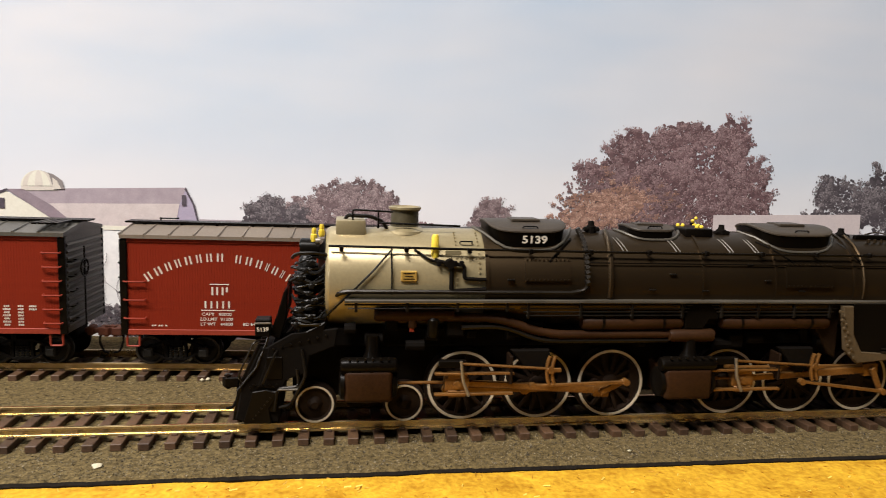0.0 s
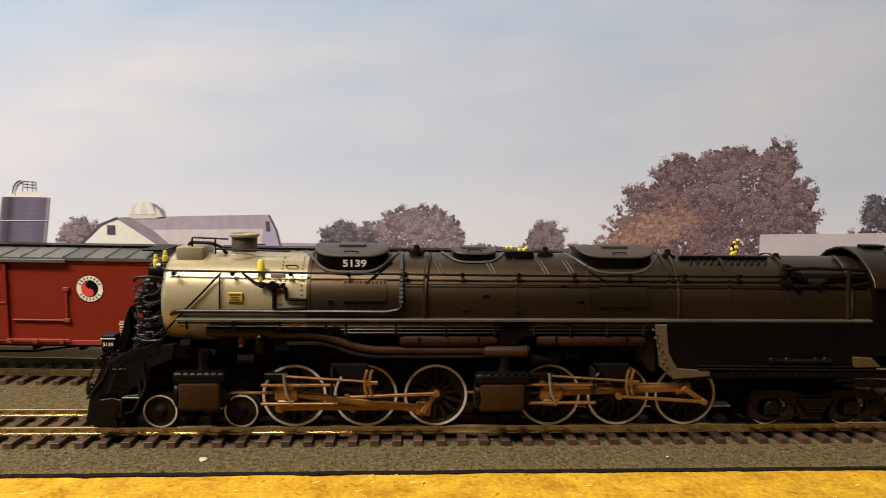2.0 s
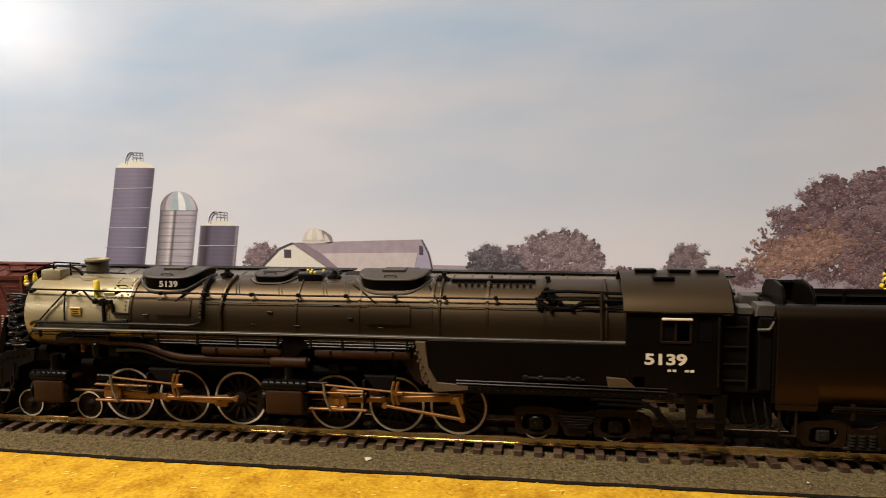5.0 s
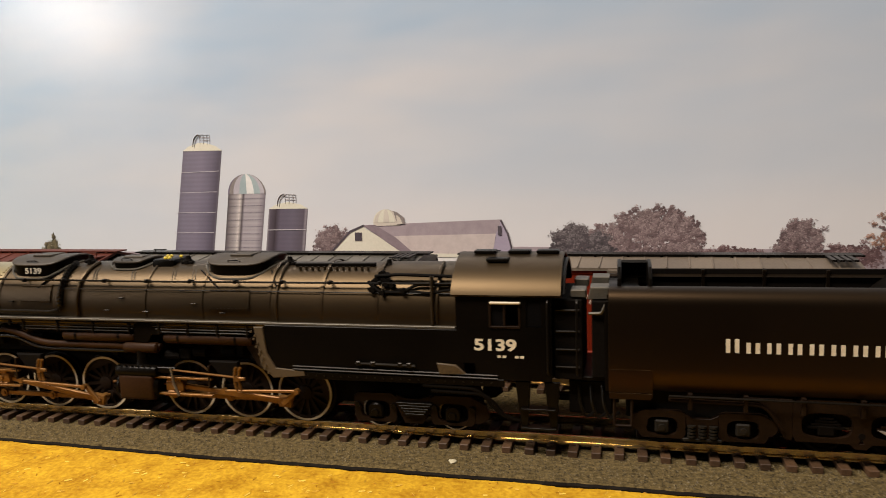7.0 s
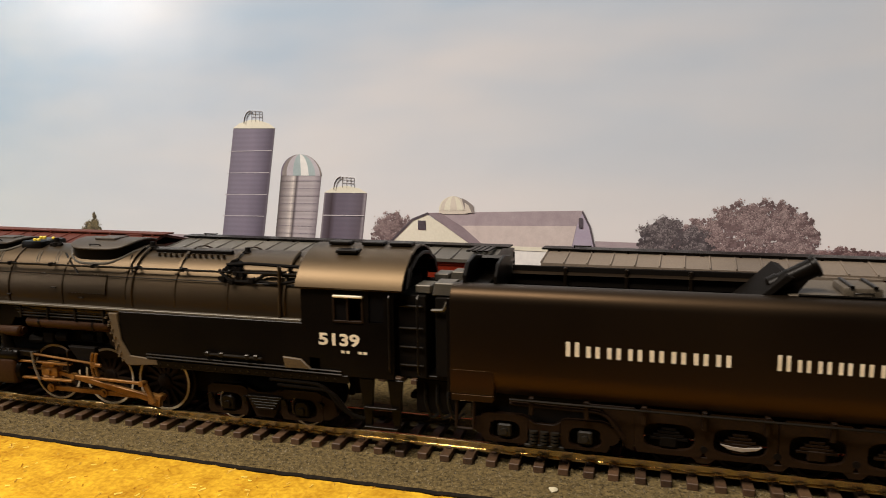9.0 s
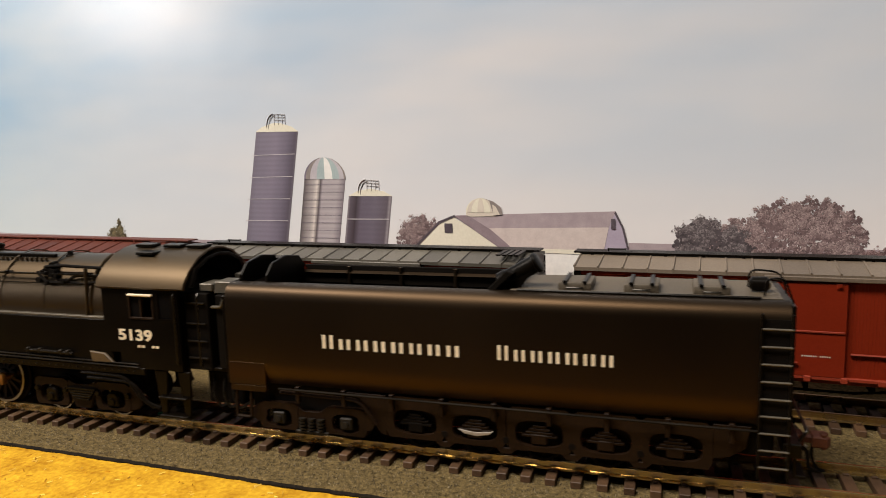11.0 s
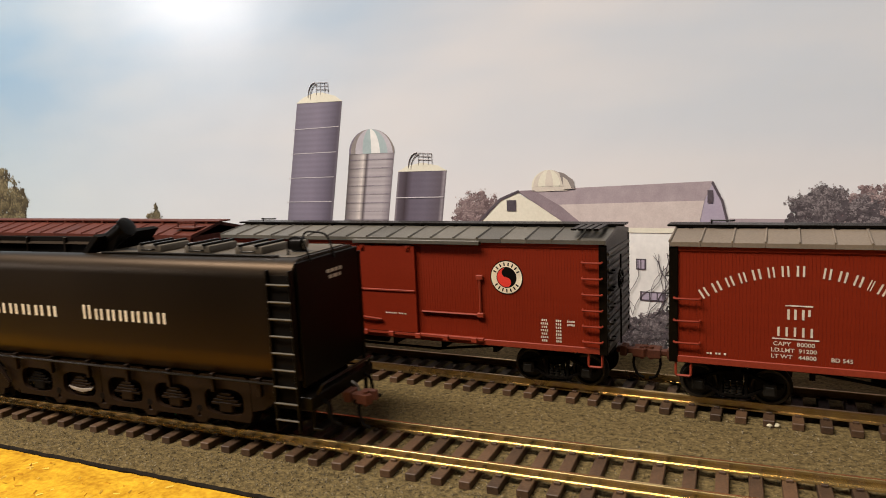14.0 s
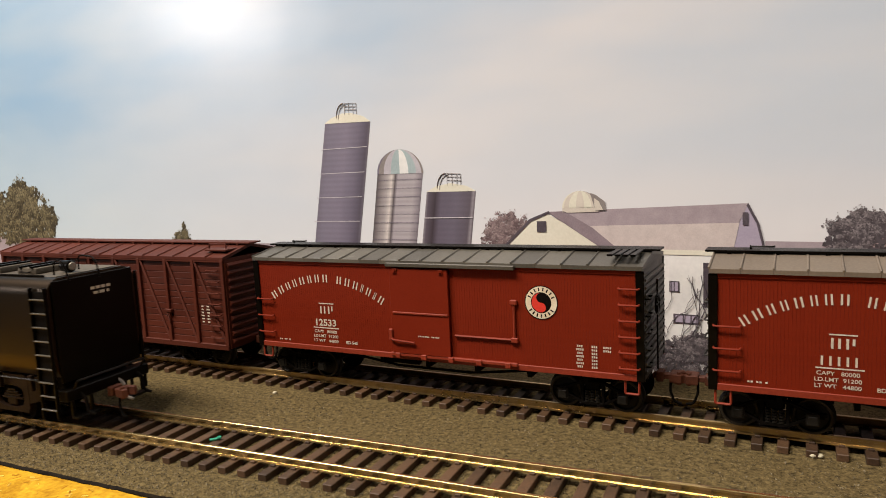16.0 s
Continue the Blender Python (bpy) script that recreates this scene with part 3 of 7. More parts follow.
def crown(name, blobs, count, leaf, mats, parent, layer, seed):
    """A printed tree: leafy bunches inside round masses (u, z, half width, half height), pale above and dark below."""
    rnd = random.Random(seed)
    sheets = [bmesh.new(), bmesh.new(), bmesh.new()]
    total = sum(b[2] * b[3] for b in blobs)
    count, leaf = int(count * 1.7), leaf * 0.74

    def leaf_at(k, cu, cz, r, y):
        n, off = rnd.choice((4, 5, 6)), rnd.uniform(0, 6.3)
        pts = [(cu + r * rnd.uniform(0.45, 1.25) * math.cos(off - 2 * math.pi * j / n), cz + r * rnd.uniform(0.45, 1.25) * math.sin(off - 2 * math.pi * j / n)) for j in range(n)]
        sheets[k].faces.new([sheets[k].verts.new((p[0], y, p[1])) for p in reversed(pts)])

    for u, z, w, h in blobs:
        share = count * w * h / total

        def reach(a):
            e = Vector((math.cos(a), math.sin(a), seed + 0.37 * u))
            return 0.90 + 0.34 * noise.noise(e * 2.3) + 0.22 * noise.noise(e * 6.1)

        for _ in range(int(share * 0.5)):
            a = rnd.uniform(0, 2 * math.pi)
            d = math.sqrt(rnd.random()) * 0.86 * reach(a)
            leaf_at(0, u + w * d * math.cos(a), z + h * d * math.sin(a), leaf * rnd.uniform(0.9, 1.7), -0.10 * layer - rnd.uniform(0, 0.02))
        bunches = max(8, int(share / 26))
        for _ in range(bunches):
            a = rnd.uniform(0, 2 * math.pi)
            d = math.sqrt(rnd.random()) * reach(a)
            bu, bz, br = u + w * d * math.cos(a), z + h * d * math.sin(a), leaf * rnd.uniform(1.8, 3.8)
            for _ in range(38):
                du, dz = rnd.gauss(0, 0.52) * br, rnd.gauss(0, 0.45) * br
                lit = dz - 0.35 * du + rnd.gauss(0, 0.25) * br
                k = 2 if lit > 0.28 * br else 1 if lit > -0.45 * br else 0
                leaf_at(k, bu + du, bz + dz, leaf * rnd.uniform(0.28, 0.75), -0.10 * layer - 0.03 - rnd.uniform(0, 0.05) - 0.005 * k)
    for k, suffix in enumerate(("_shade", "_mid", "_light")):
        tagged(part(name + suffix, sheets[k], mats[k], parent), kind="stuff")


def backdrop():
    bm = bmesh.new()
    n = 60
    cols = []
    for i in range(n + 1):
        u = -900 + 1700 * i / n
        y = 0.0
        cols.append([bm.verts.new((u, y, z)) for z in (BENCH_Z - 0.5, 120, 260, 520)])
    for a, b in zip(cols, cols[1:]):
        for i in range(3):
            bm.faces.new((a[i], b[i], b[i + 1], a[i + 1]))
    ob = tagged(new("backdrop", mesh_of("backdrop", bm, sky_material())), "glossy printed photo backdrop of farm, silos, trees and pale sky", "backdrop", kind="structure")
    ob.matrix_basis = BD
    H = 20.0
    # three silos, leaning slightly in the print
    flat("silo", [[(-176.6, H), (-149.4, H), (-135.5, 96.9), (-161.3, 97.6)]], TUBE_TALL, ob, 1)
    flat("silo_cap", [[(-161.6, 97.5), (-135.3, 96.9), (-139, 99.4), (-146, 101.4), (-151, 101.5), (-157.5, 99.8)]], INK_CREAM, ob, 2)
    flat("silo_seam", [[(u - 0.1, z), (u + w, z + 0.2), (u + w, z + 0.5), (u - 0.1, z + 0.28)] for u, w, z in ((-164.4, 26.2, 85.6), (-166.8, 26.4, 74.4), (-169.2, 26.6, 63.2), (-171.6, 26.8, 52.0))], INK_SEAM, ob, 2)
    cage(-148, 100.6, 5.4, ob)
    flat("silo", [[(-142, H), (-118, H), (-109.3, 73.4), (-133.2, 73.6)]], TUBE_PALE, ob, 1)
    flat("silo_seam", [[(-141.4 + 0.164 * (z - 20), z), (-118.2 + 0.164 * (z - 20), z + 0.2), (-118.2 + 0.164 * (z - 20), z + 0.34), (-141.4 + 0.164 * (z - 20), z + 0.14)] for z in (44, 47.8, 51.6, 55.4, 59.2, 63, 66.8, 70.5)], INK_DUSK, ob, 3)
    gores("silo_cap", -121.2, 73.3, 12.1, 10.6, (INK_DUSK2, INK_UMBRA, INK_PALE, INK_TEAL, INK_WHITE, INK_TEAL, INK_PALE, INK_UMBRA), ob, 2)
    flat("silo", [[(-115, H), (-90.5, H), (-84.0, 65.0), (-107.8, 65.1)]], TUBE_DUSK, ob, 1)
    flat("silo_cap", [[(-108, 65), (-83.8, 65), (-88, 67.2), (-95.6, 68.6), (-103, 67.4)]], INK_CREAM, ob, 2)
    flat("silo_seam", [[(-110, 53.6), (-85.8, 53.9), (-85.8, 54.3), (-110, 54.0)]], INK_SEAM, ob, 3)
    cage(-96, 67.6, 5.2, ob)
    # barn with a front wing, roof dome and foundation wall
    flat("barn_wall", [[(-72, 42.2), (-60, 52.6), (-52.5, 55.4), (-40, 48.5), (-26.5, 40), (-26.5, 20), (-72, 20)]], INK_CREAM, ob, 2)
    flat("barn_roof", [[(-52.6, 56.2), (-45.5, 56.4), (-34.6, 50.2), (-26, 43.2), (-26, 40), (-29, 41)]], INK_WING, ob, 3)
    flat("barn_eave", [[(-72.4, 42.0), (-60.3, 53.4), (-52.0, 56.6), (-51.6, 55.8), (-59.8, 52.4), (-71.2, 41.8)]], INK_LINE, ob, 4)
    flat("barn_window", [rect(-57.2, -53.2, 48.3, 52.6)], INK_LINE, ob, 4)
    flat("barn_roof", [[(-51.8, 56.3), (20.3, 58.9), (17.2, 51.6), (-35, 50.2)]], INK_ROOF, ob, 1)
    flat("barn_roof", [[(-36, 50.8), (17.4, 52.2), (15.2, 41.4), (-26, 40.6)]], INK_ROOF2, ob, 2)
    flat("barn_gable", [[(20.2, 58.7), (23.4, 52), (25.4, 43), (25.4, 20), (15.0, 20), (15.0, 41.4), (17.0, 52)]], INK_GABLE, ob, 1)
    flat("barn_eave", [[(20.2, 59.0), (23.6, 52.2), (25.8, 43), (25.0, 43), (22.8, 52), (19.6, 58.2)]], INK_LINE, ob, 4)
    flat("barn_window", [rect(18.4, 20.2, 51.5, 55.8)], INK_LINE, ob, 4)
    flat("barn_dome", [[(-46.4, 55.8), (-32.0, 56.2), (-32.0, 58.2), (-46.4, 57.8)]], INK_PINK, ob, 3)
    gores("barn_dome", -39.2, 57.6, 7.3, 6.6, (INK_CREAM, INK_PINK, INK_CREAM, INK_PINK, INK_CREAM, INK_PINK, INK_UMBRA), ob, 3)
    flat("barn_hood", [[(-33.2, 56.6), (-29.0, 56.8), (-29.6, 60.2), (-33.0, 62.6), (-35.2, 63.4)]], INK_UMBRA, ob, 4)
    flat("barn_hood", [[(-33.4, 56.7), (-30.2, 56.9), (-31.8, 60.2), (-33.6, 61.4)]], INK_PINK, ob, 5)
    flat("barn_wall", [rect(-26, 15, 8, 41.2)], INK_WHITE, ob, 2)
    flat("barn_fascia", [rect(-26, 15, 40.6, 42.4)], INK_CREAM, ob, 4)
    flat("barn_window", [rect(-6.2, -2.6, 27, 31), rect(-4.8, 4.2, 15.5, 19), rect(5.6, 9.5, 22, 38)], INK_LINE, ob, 4)
    flat("barn_window", [rect(-5.7, -4.6, 27.4, 30.6), rect(-4.2, -3.1, 27.4, 30.6), rect(-4, -1.5, 16, 18.5), rect(-1, 1.2, 16, 18.5), rect(1.7, 3.6, 16, 18.5)], INK_GABLE, ob, 5)
    twig = bmesh.new()
    rnd = random.Random(21)
    for k in range(13):
        u, z, a = rnd.uniform(-18, 11), rnd.uniform(8.0, 12.0), rnd.uniform(1.0, 2.1)
        pts = [(u, -0.7, z)]
        for _ in range(7):
            a += rnd.uniform(-0.45, 0.45)
            u, z = u + 3.2 * math.cos(a), z + 3.2 * math.sin(a)
            pts.append((u, -0.7, min(z, 40)))
        pipe(twig, pts, rnd.uniform(0.06, 0.15), 4)
    part("bare_branches", twig, INK_LINE, ob)
    crown("scrub", [(-2, 3, 22, 9), (4, 8, 8, 5)], 1300, 0.7, LEAF_GREY, ob, 6, 5)
    # trees along the printed horizon
    crown("small_tree", [(-70.5, 43, 14, 12), (-70, 49, 11, 8)], 1800, 0.62, LEAF_DUSTY, ob, 1, 11)
    crown("far_bush", [(-266, 40, 8.5, 6), (-265, 46, 2.4, 6), (-270, 43, 3, 4)], 420, 0.8, LEAF_OLIVE, ob, 1, 12)
    crown("far_tree", [(-425, 50, 36, 22), (-420, 66, 24, 13), (-392, 52, 10, 12), (-452, 60, 22, 18)], 2600, 1.7, LEAF_OLIVE, ob, 1, 13)
    crown("round_tree", [(60, 44, 14, 9), (68, 50, 10, 8), (86, 48, 21, 14), (92, 57, 12, 8), (81, 57, 10, 7), (103, 50, 8, 12)], 5000, 0.72, LEAF_DUSTY, ob, 1, 14)
    crown("round_tree", [(49, 47, 7, 8), (54, 52, 7, 6), (62, 46, 11, 8)], 1300, 0.8, LEAF_GREY, ob, 2, 15)
    crown("hedge", [(120, 43, 16, 4.5), (165, 44, 14, 5)], 900, 0.7, LEAF_MAUVE, ob, 1, 16)
    crown("small_tree", [(145.5, 48, 10.5, 10), (146, 54, 6, 5)], 1500, 0.62, LEAF_DUSTY, ob, 2, 17)
    crown("large_tree", [(222, 56, 40, 22), (214, 76, 22, 15), (240, 74, 20, 20), (198, 68, 15, 12), (254, 60, 14, 20), (186, 71, 9, 4), (226, 86, 14, 8), (246, 86, 10, 9), (204, 82, 8, 7)], 9500, 0.85, LEAF_MAUVE, ob, 1, 18)
    crown("low_foliage", [(196, 60, 24, 13), (214, 58, 20, 12), (186, 54, 16, 9)], 1300, 0.62, LEAF_BLEND, ob, 2, 20)
    crown("low_foliage", [(190, 55, 16, 9), (200, 58, 15, 8), (182, 49, 12, 6)], 1500, 0.62, LEAF_ORANGE, ob, 3, 19)
    flat("shed", [[(240, 30), (304, 30), (302.8, 56.0), (239.9, 54.0)]], INK_SHED, ob, 4)
    crown("far_tree", [(297, 58, 18, 14), (288, 66, 6, 8), (314, 62, 14, 16), (335, 62, 20, 20)], 3200, 0.9, LEAF_GREY, ob, 1, 22)
    crown("far_tree", [(400, 56, 60, 26), (470, 60, 50, 30), (-560, 50, 70, 26), (-660, 46, 60, 22)], 3600, 2.2, LEAF_GREY, ob, 1, 23)
    flat("field", [rect(-900, -72, -6, 41), rect(25.5, 800, -6, 46)], INK_ROOF, ob, 0.5)


backdrop()

# ---- boxcars on the back track; each car's middle at rail height is its origin ----
HALF_L, HALF_W, SILL, EAVE = 71.0, 15.8, 13.0, 44.4


def wheelset_mesh(r, gauge_y=7.4, n=28, name="wheelset"):
    bm = bmesh.new()
    for s in (-1, 1):
        prof = [(s * (gauge_y - 0.6), r + 0.7), (s * gauge_y, r + 0.7), (s * (gauge_y + 0.3), r), (s * (gauge_y + 2.2), r), (s * (gauge_y + 2.2), r * 0.84), (s * (gauge_y + 1.5), r * 0.78), (s * (gauge_y + 1.6), r * 0.40), (s * (gauge_y + 2.4), r * 0.28), (s * (gauge_y + 3.2), r * 0.18)]
        lathe(bm, prof, "y", n=n)
    pipe(bm, [(0, -gauge_y, 0), (0, gauge_y, 0)], 1.1, 8)
    return bm


def truck(parent, x, label=""):
    """A freight truck: two wheelsets behind open arch-bar side frames, with springs, brake shoes and a bolster."""
    for dx in (-9.2, 9.2):
        ws = part("wheelset", wheelset_mesh(5.0), CARWHEEL, parent, at=pose((x + dx) * MM, 0, 5.0 * MM))
        # paler tyre faces put the lit edge of each wheel into the colour
        for s in (-1, 1):
            part("tyre", lathe(bmesh.new(), [(s * 9.62, 5.0), (s * 9.74, 4.9), (s * 9.74, 4.35), (s * 9.62, 4.25)], "y", n=32, caps=False), TYRELIT, ws)
    for s in (-1, 1):
        y = s * 11.4
        bm = bmesh.new()
        for arc in ([(-12.6, 6.3), (-9.2, 6.5), (-3.4, 8.9), (3.4, 8.9), (9.2, 6.5), (12.6, 6.3)], [(-12.0, 5.7), (-9.2, 5.7), (-3.4, 2.6), (3.4, 2.6), (9.2, 5.7), (12.0, 5.7)]):
            top = [(x + u, w + 0.4) for u, w in arc]
            prism(bm, top + [(x + u, w - 0.4) for u, w in reversed(arc)], "y", y - 0.7, y + 0.7)
        for u in (-3.2, 3.2):
            box(bm, x + u - 0.45, x + u + 0.45, y - 0.8, y + 0.8, 2.4, 9.2, 0.1)
        box(bm, x - 3.4, x + 3.4, y - 0.9, y + 0.9, 2.1, 3.0, 0.15)
        part("side_frame", bm, DARK, parent)
        for dx in (-9.2, 9.2):
            jb = box(bmesh.new(), x + dx - 1.7, x + dx + 1.7, y + s * 0.4 - 0.9, y + s * 0.4 + 1.1, 3.3, 6.9, 0.3)
            prism(jb, [(x + dx - 1.3, 3.6), (x + dx + 1.3, 3.6), (x + dx + 1.1, 6.0), (x + dx - 1.1, 6.0)], "y", y + s * 1.4 - 0.3, y + s * 1.4 + 0.3, 0.1)
            part("journal_box", jb, TRUCKGREY, parent)
        for k in (-1.7, 0.0, 1.7):
            sp = bmesh.new()
            for j in range(5):
                lathe(sp, [(3.0 + j * 0.8, 0.75), (3.45 + j * 0.8, 0.75)], "z", (x + k, y + s * 0.4, 0), 8)
            part("spring", sp, TRUCKGREY, parent)
    for dx in (-3.2, 3.2):
        part("brake_beam", pipe(bmesh.new(), [(x + dx, -9.0, 4.2), (x + dx, 9.0, 4.2)], 0.5, 6), DARK, parent)
    part("bolster", box(bmesh.new(), x - 2.4, x + 2.4, -11.8, 11.8, 6.6, 9.5, 0.4), DARK, parent)


def coupler(parent, x, s, mat, z=9.6):
    """A knuckle coupler with its drooping uncoupling pin."""
    bm = bmesh.new()
    box(bm, min(x, x + s * 6), max(x, x + s * 6), -1.1, 1.1, z - 0.9, z + 0.9, 0.3)
    prism(bm, [(x + s * 5.2, -2.4), (x + s * 8.6, -2.9), (x + s * 9.6, -1.4), (x + s * 7.6, -0.5), (x + s * 7.4, 0.9), (x + s * 9.5, 1.3), (x + s * 9.2, 2.6), (x + s * 5.2, 2.2)], "z", z - 1.5, z + 1.5, 0.35)
    lathe(bm, [(z - 1.8, 0.7), (z + 2.1, 0.7)], "z", (x + s * 7.9, -1.9, 0), 8)
    box(bm, min(x + s * 1.2, x + s * 3.4), max(x + s * 1.2, x + s * 3.4), -2.2, 2.2, z - 1.5, z + 1.6, 0.3)
    ob = part("coupler", bm, mat, parent, "rust-brown knuckle coupler" if mat is RUST else "")
    hose = bmesh.new()
    pipe(hose, bend([(x + s * 5.5, -0.8, z - 1), (x + s * 5.2, -1.4, z - 4), (x + s * 6.6, -1.6, z - 7.4), (x + s * 8.6, -1.6, z - 7.8)], 1.6), 0.42, 6)
    part("trip_pin", hose, DARK, ob)


def arc_bars(x, z, radius, words, h, y, gap):
    """Plain letter-sized bars along an arch whose crown is at (x, z)."""
    total = sum(w for w, _ in words) + gap * (len(words) - 1)
    out, at = [], -total / 2
    for w, k in words:
        mid = at + w / 2
        a = mid / radius
        if k:
            cx, cz = x + radius * math.sin(a), z - radius * (1 - math.cos(a))
            t = -math.degrees(a)
            for dx in (-w * 0.27, w * 0.27):
                out.append((cx + dx * math.cos(radians(t)), cz + dx * math.sin(radians(t)), w * 0.20, h * 0.92, t))
        at += w + gap
    return out


WORD_ROW = [(2.6, 1), (2.7, 2), (2.4, 1), (2.2, 1), (2.7, 2), (2.2, 1), (2.4, 1), (2.6, 2), (1.4, 0), (2.4, 1), (2.5, 2), (2.4, 1), (1.2, 2), (2.2, 1), (1.2, 2), (2.4, 1)]


def emblem(parent, x, z, y):
    """A round two-tone herald: cream ring, red and black halves parted by an S."""
    bm = lathe(bmesh.new(), [(y, 5.3), (y - 0.1, 5.3)], "y", (x, 0, z), 40)
    ob = part("herald", bm, DARK, parent, "round cream, red and black herald")
    part("ring", lathe(bmesh.new(), [(y - 0.08, 5.0), (y - 0.14, 5.0)], "y", (x, 0, z), 40), CREAM, ob)
    part("centre", lathe(bmesh.new(), [(y - 0.12, 3.25), (y - 0.18, 3.25)], "y", (x, 0, z), 36), DARK, ob)
    r = 3.0
    pts = [(x + r * math.cos(a), z + r * math.sin(a)) for a in (math.pi / 2 + math.pi * i / 18 for i in range(19))]
    pts += [(x + r / 2 * math.sin(math.pi * i / 10), z - r / 2 - r / 2 * math.cos(math.pi * i / 10)) for i in range(1, 10)]
    pts += [(x - r / 2 * math.sin(math.pi * i / 10), z + r / 2 - r / 2 * math.cos(math.pi * i / 10)) for i in range(1, 10)]
    part("red_half", prism(bmesh.new(), pts, "y", y - 0.16, y - 0.23), RED, ob)
    items = []
    for k in range(8):
        a = radians(155 - 130 * k / 7)
        items.append((x + 4.12 * math.cos(a), z + 4.12 * math.sin(a), 0.42, 1.1, math.degrees(a) - 90))
    for k in range(7):
        a = radians(215 + 110 * k / 6)
        items.append((x + 4.12 * math.cos(a), z + 4.12 * math.sin(a), 0.42, 1.1, math.degrees(a) + 90))
    part("ring_marks", bars_mesh("ring_marks", items, DARK, y - 0.13), DARK, ob)


def grab(bm, x0, x1, y, z, drop=0.0, r=0.28):
    pipe(bm, bend([(x0, y, z), (x0, y - 1.1, z - drop), (x1, y - 1.1, z - drop), (x1, y, z)], 0.5, 3), r, 6)


def roof_panels(parent, half, eave, ridge, mat, board_mat, seams, wid):
    """A shallow gable of separate sheets with raised seams, and a running board on top."""
    n = seams
    for i in range(n):
        x0, x1 = -half + 2 * half * i / n, -half + 2 * half * (i + 1) / n
        for s in (-1, 1):
            bm = bmesh.new()
            prism(bm, [(s * wid, eave - 0.7), (s * wid, eave + 0.5), (0, ridge + 0.5), (0, ridge - 0.7)], "x", x0 + 0.04, x1 - 0.04)
            pipe(bm, [(x0, s * wid, eave + 0.7), (x0, s * 2, ridge + 0.5 - (ridge - eave) * 2 / wid)], 0.35, 5)
            part("roof_sheet", bm, mat, parent)
    bm = bmesh.new()
    for k in (-2.3, 0.0, 2.3):
        box(bm, -half - 2.5, half + 2.5, k - 1.05, k + 1.05, ridge + 0.5, ridge + 1.1, 0.1)
    for i in range(12):
        x = -half + 4 + (2 * half - 8) * i / 11
        box(bm, x - 0.5, x + 0.5, -3.4, 3.4, ridge - 0.2, ridge + 0.6)
    part("running_board", bm, board_mat, parent)


def wooden_boxcar(number, m, label, roof_mat):
    car = thing("boxcar", label, "boxcar", "freight cars on the back track", m)
    # sheathing: narrow boards on both sides, laid one by one
    body = box(bmesh.new(), -HALF_L + 0.3, HALF_L - 0.3, -HALF_W + 0.35, HALF_W - 0.35, SILL, EAVE + 0.4)
    part("body", body, CARRED, car)
    n = 156
    w = (2 * HALF_L - 2.0) / n
    bm = box(bmesh.new(), -w / 2 + 0.008, w / 2 - 0.008, -0.35, 0.0, SILL + 0.7, EAVE - 1.0, 0.03)
    first = part("board", bm, CARRED, car, at=pose((-HALF_L + 1 + w / 2) * MM, (-HALF_W + 0.36) * MM, 0))
    for i in range(1, n):
        again(first, car, pose((-HALF_L + 1 + w * (i + 0.5)) * MM, (-HALF_W + 0.36) * MM, 0))
    for s in (-1, 1):
        bm = bmesh.new()
        box(bm, -HALF_L, HALF_L, s * HALF_W - 0.45, s * HALF_W + 0.45, SILL - 1.0, SILL + 0.9, 0.15)
        part("side_sill", bm, CAREDGE, car)
        part("letter_board", box(bmesh.new(), -HALF_L, HALF_L, s * HALF_W - 0.3, s * HALF_W + 0.3, EAVE - 1.1, EAVE + 0.2, 0.1), CARRED, car)
    # ends: black with horizontal ribs, greyed in the colour to carry their highlights
    for s in (-1, 1):
        bm = box(bmesh.new(), s * HALF_L - 0.5, s * HALF_L + 0.5, -HALF_W, HALF_W, SILL - 1, EAVE + 0.3, 0.1)
        prism(bm, [(-HALF_W, EAVE), (HALF_W, EAVE), (0, EAVE + 4)], "x", s * HALF_L - 0.5, s * HALF_L + 0.5)
        e = part("end_wall", bm, ENDGREY, car, "corrugated car end, black lightened to a highlight grey")
        for k in range(13):
            z = SILL + 1.6 + k * 2.25
            rb = bmesh.new()
            pipe(rb, [(s * (HALF_L + 0.5), -HALF_W + 1.0, z), (s * (HALF_L + 0.5), HALF_W - 1.0, z)], 0.75, 6)
            part("rib", rb, ENDGREY, e)
        for yy in (-HALF_W, HALF_W):
            cp = bmesh.new()
            box(cp, s * HALF_L - (1.6 if s > 0 else 0.8), s * HALF_L + (0.8 if s > 0 else 1.6), yy - 0.55, yy + 0.55, SILL - 1, EAVE, 0.15)
            part("corner_post", cp, BLACK, car)
        gb = bmesh.new()
        for k in range(5):
            z = SILL + 3 + k * 5
            pipe(gb, bend([(s * (HALF_L + 0.6), -9, z), (s * (HALF_L + 2.0), -9, z), (s * (HALF_L + 2.0), -14, z), (s * (HALF_L + 0.6), -14, z)], 0.4, 2), 0.28, 5)
        part("end_grab", gb, BLACK, car)
        coupler(car, s * HALF_L, s, RUST)
    # brake wheel and staff on one end
    bw = bmesh.new()
    pipe(bw, [(HALF_L + 2.4, -5, SILL), (HALF_L + 2.4, -5, EAVE - 4)], 0.3, 6)
    ring = [(HALF_L + 2.4, -5 + 3 * math.cos(2 * math.pi * k / 16), 33 + 3 * math.sin(2 * math.pi * k / 16)) for k in range(17)]
    pipe(bw, ring, 0.3, 5)
    for k in range(3):
        a = math.pi * k / 3
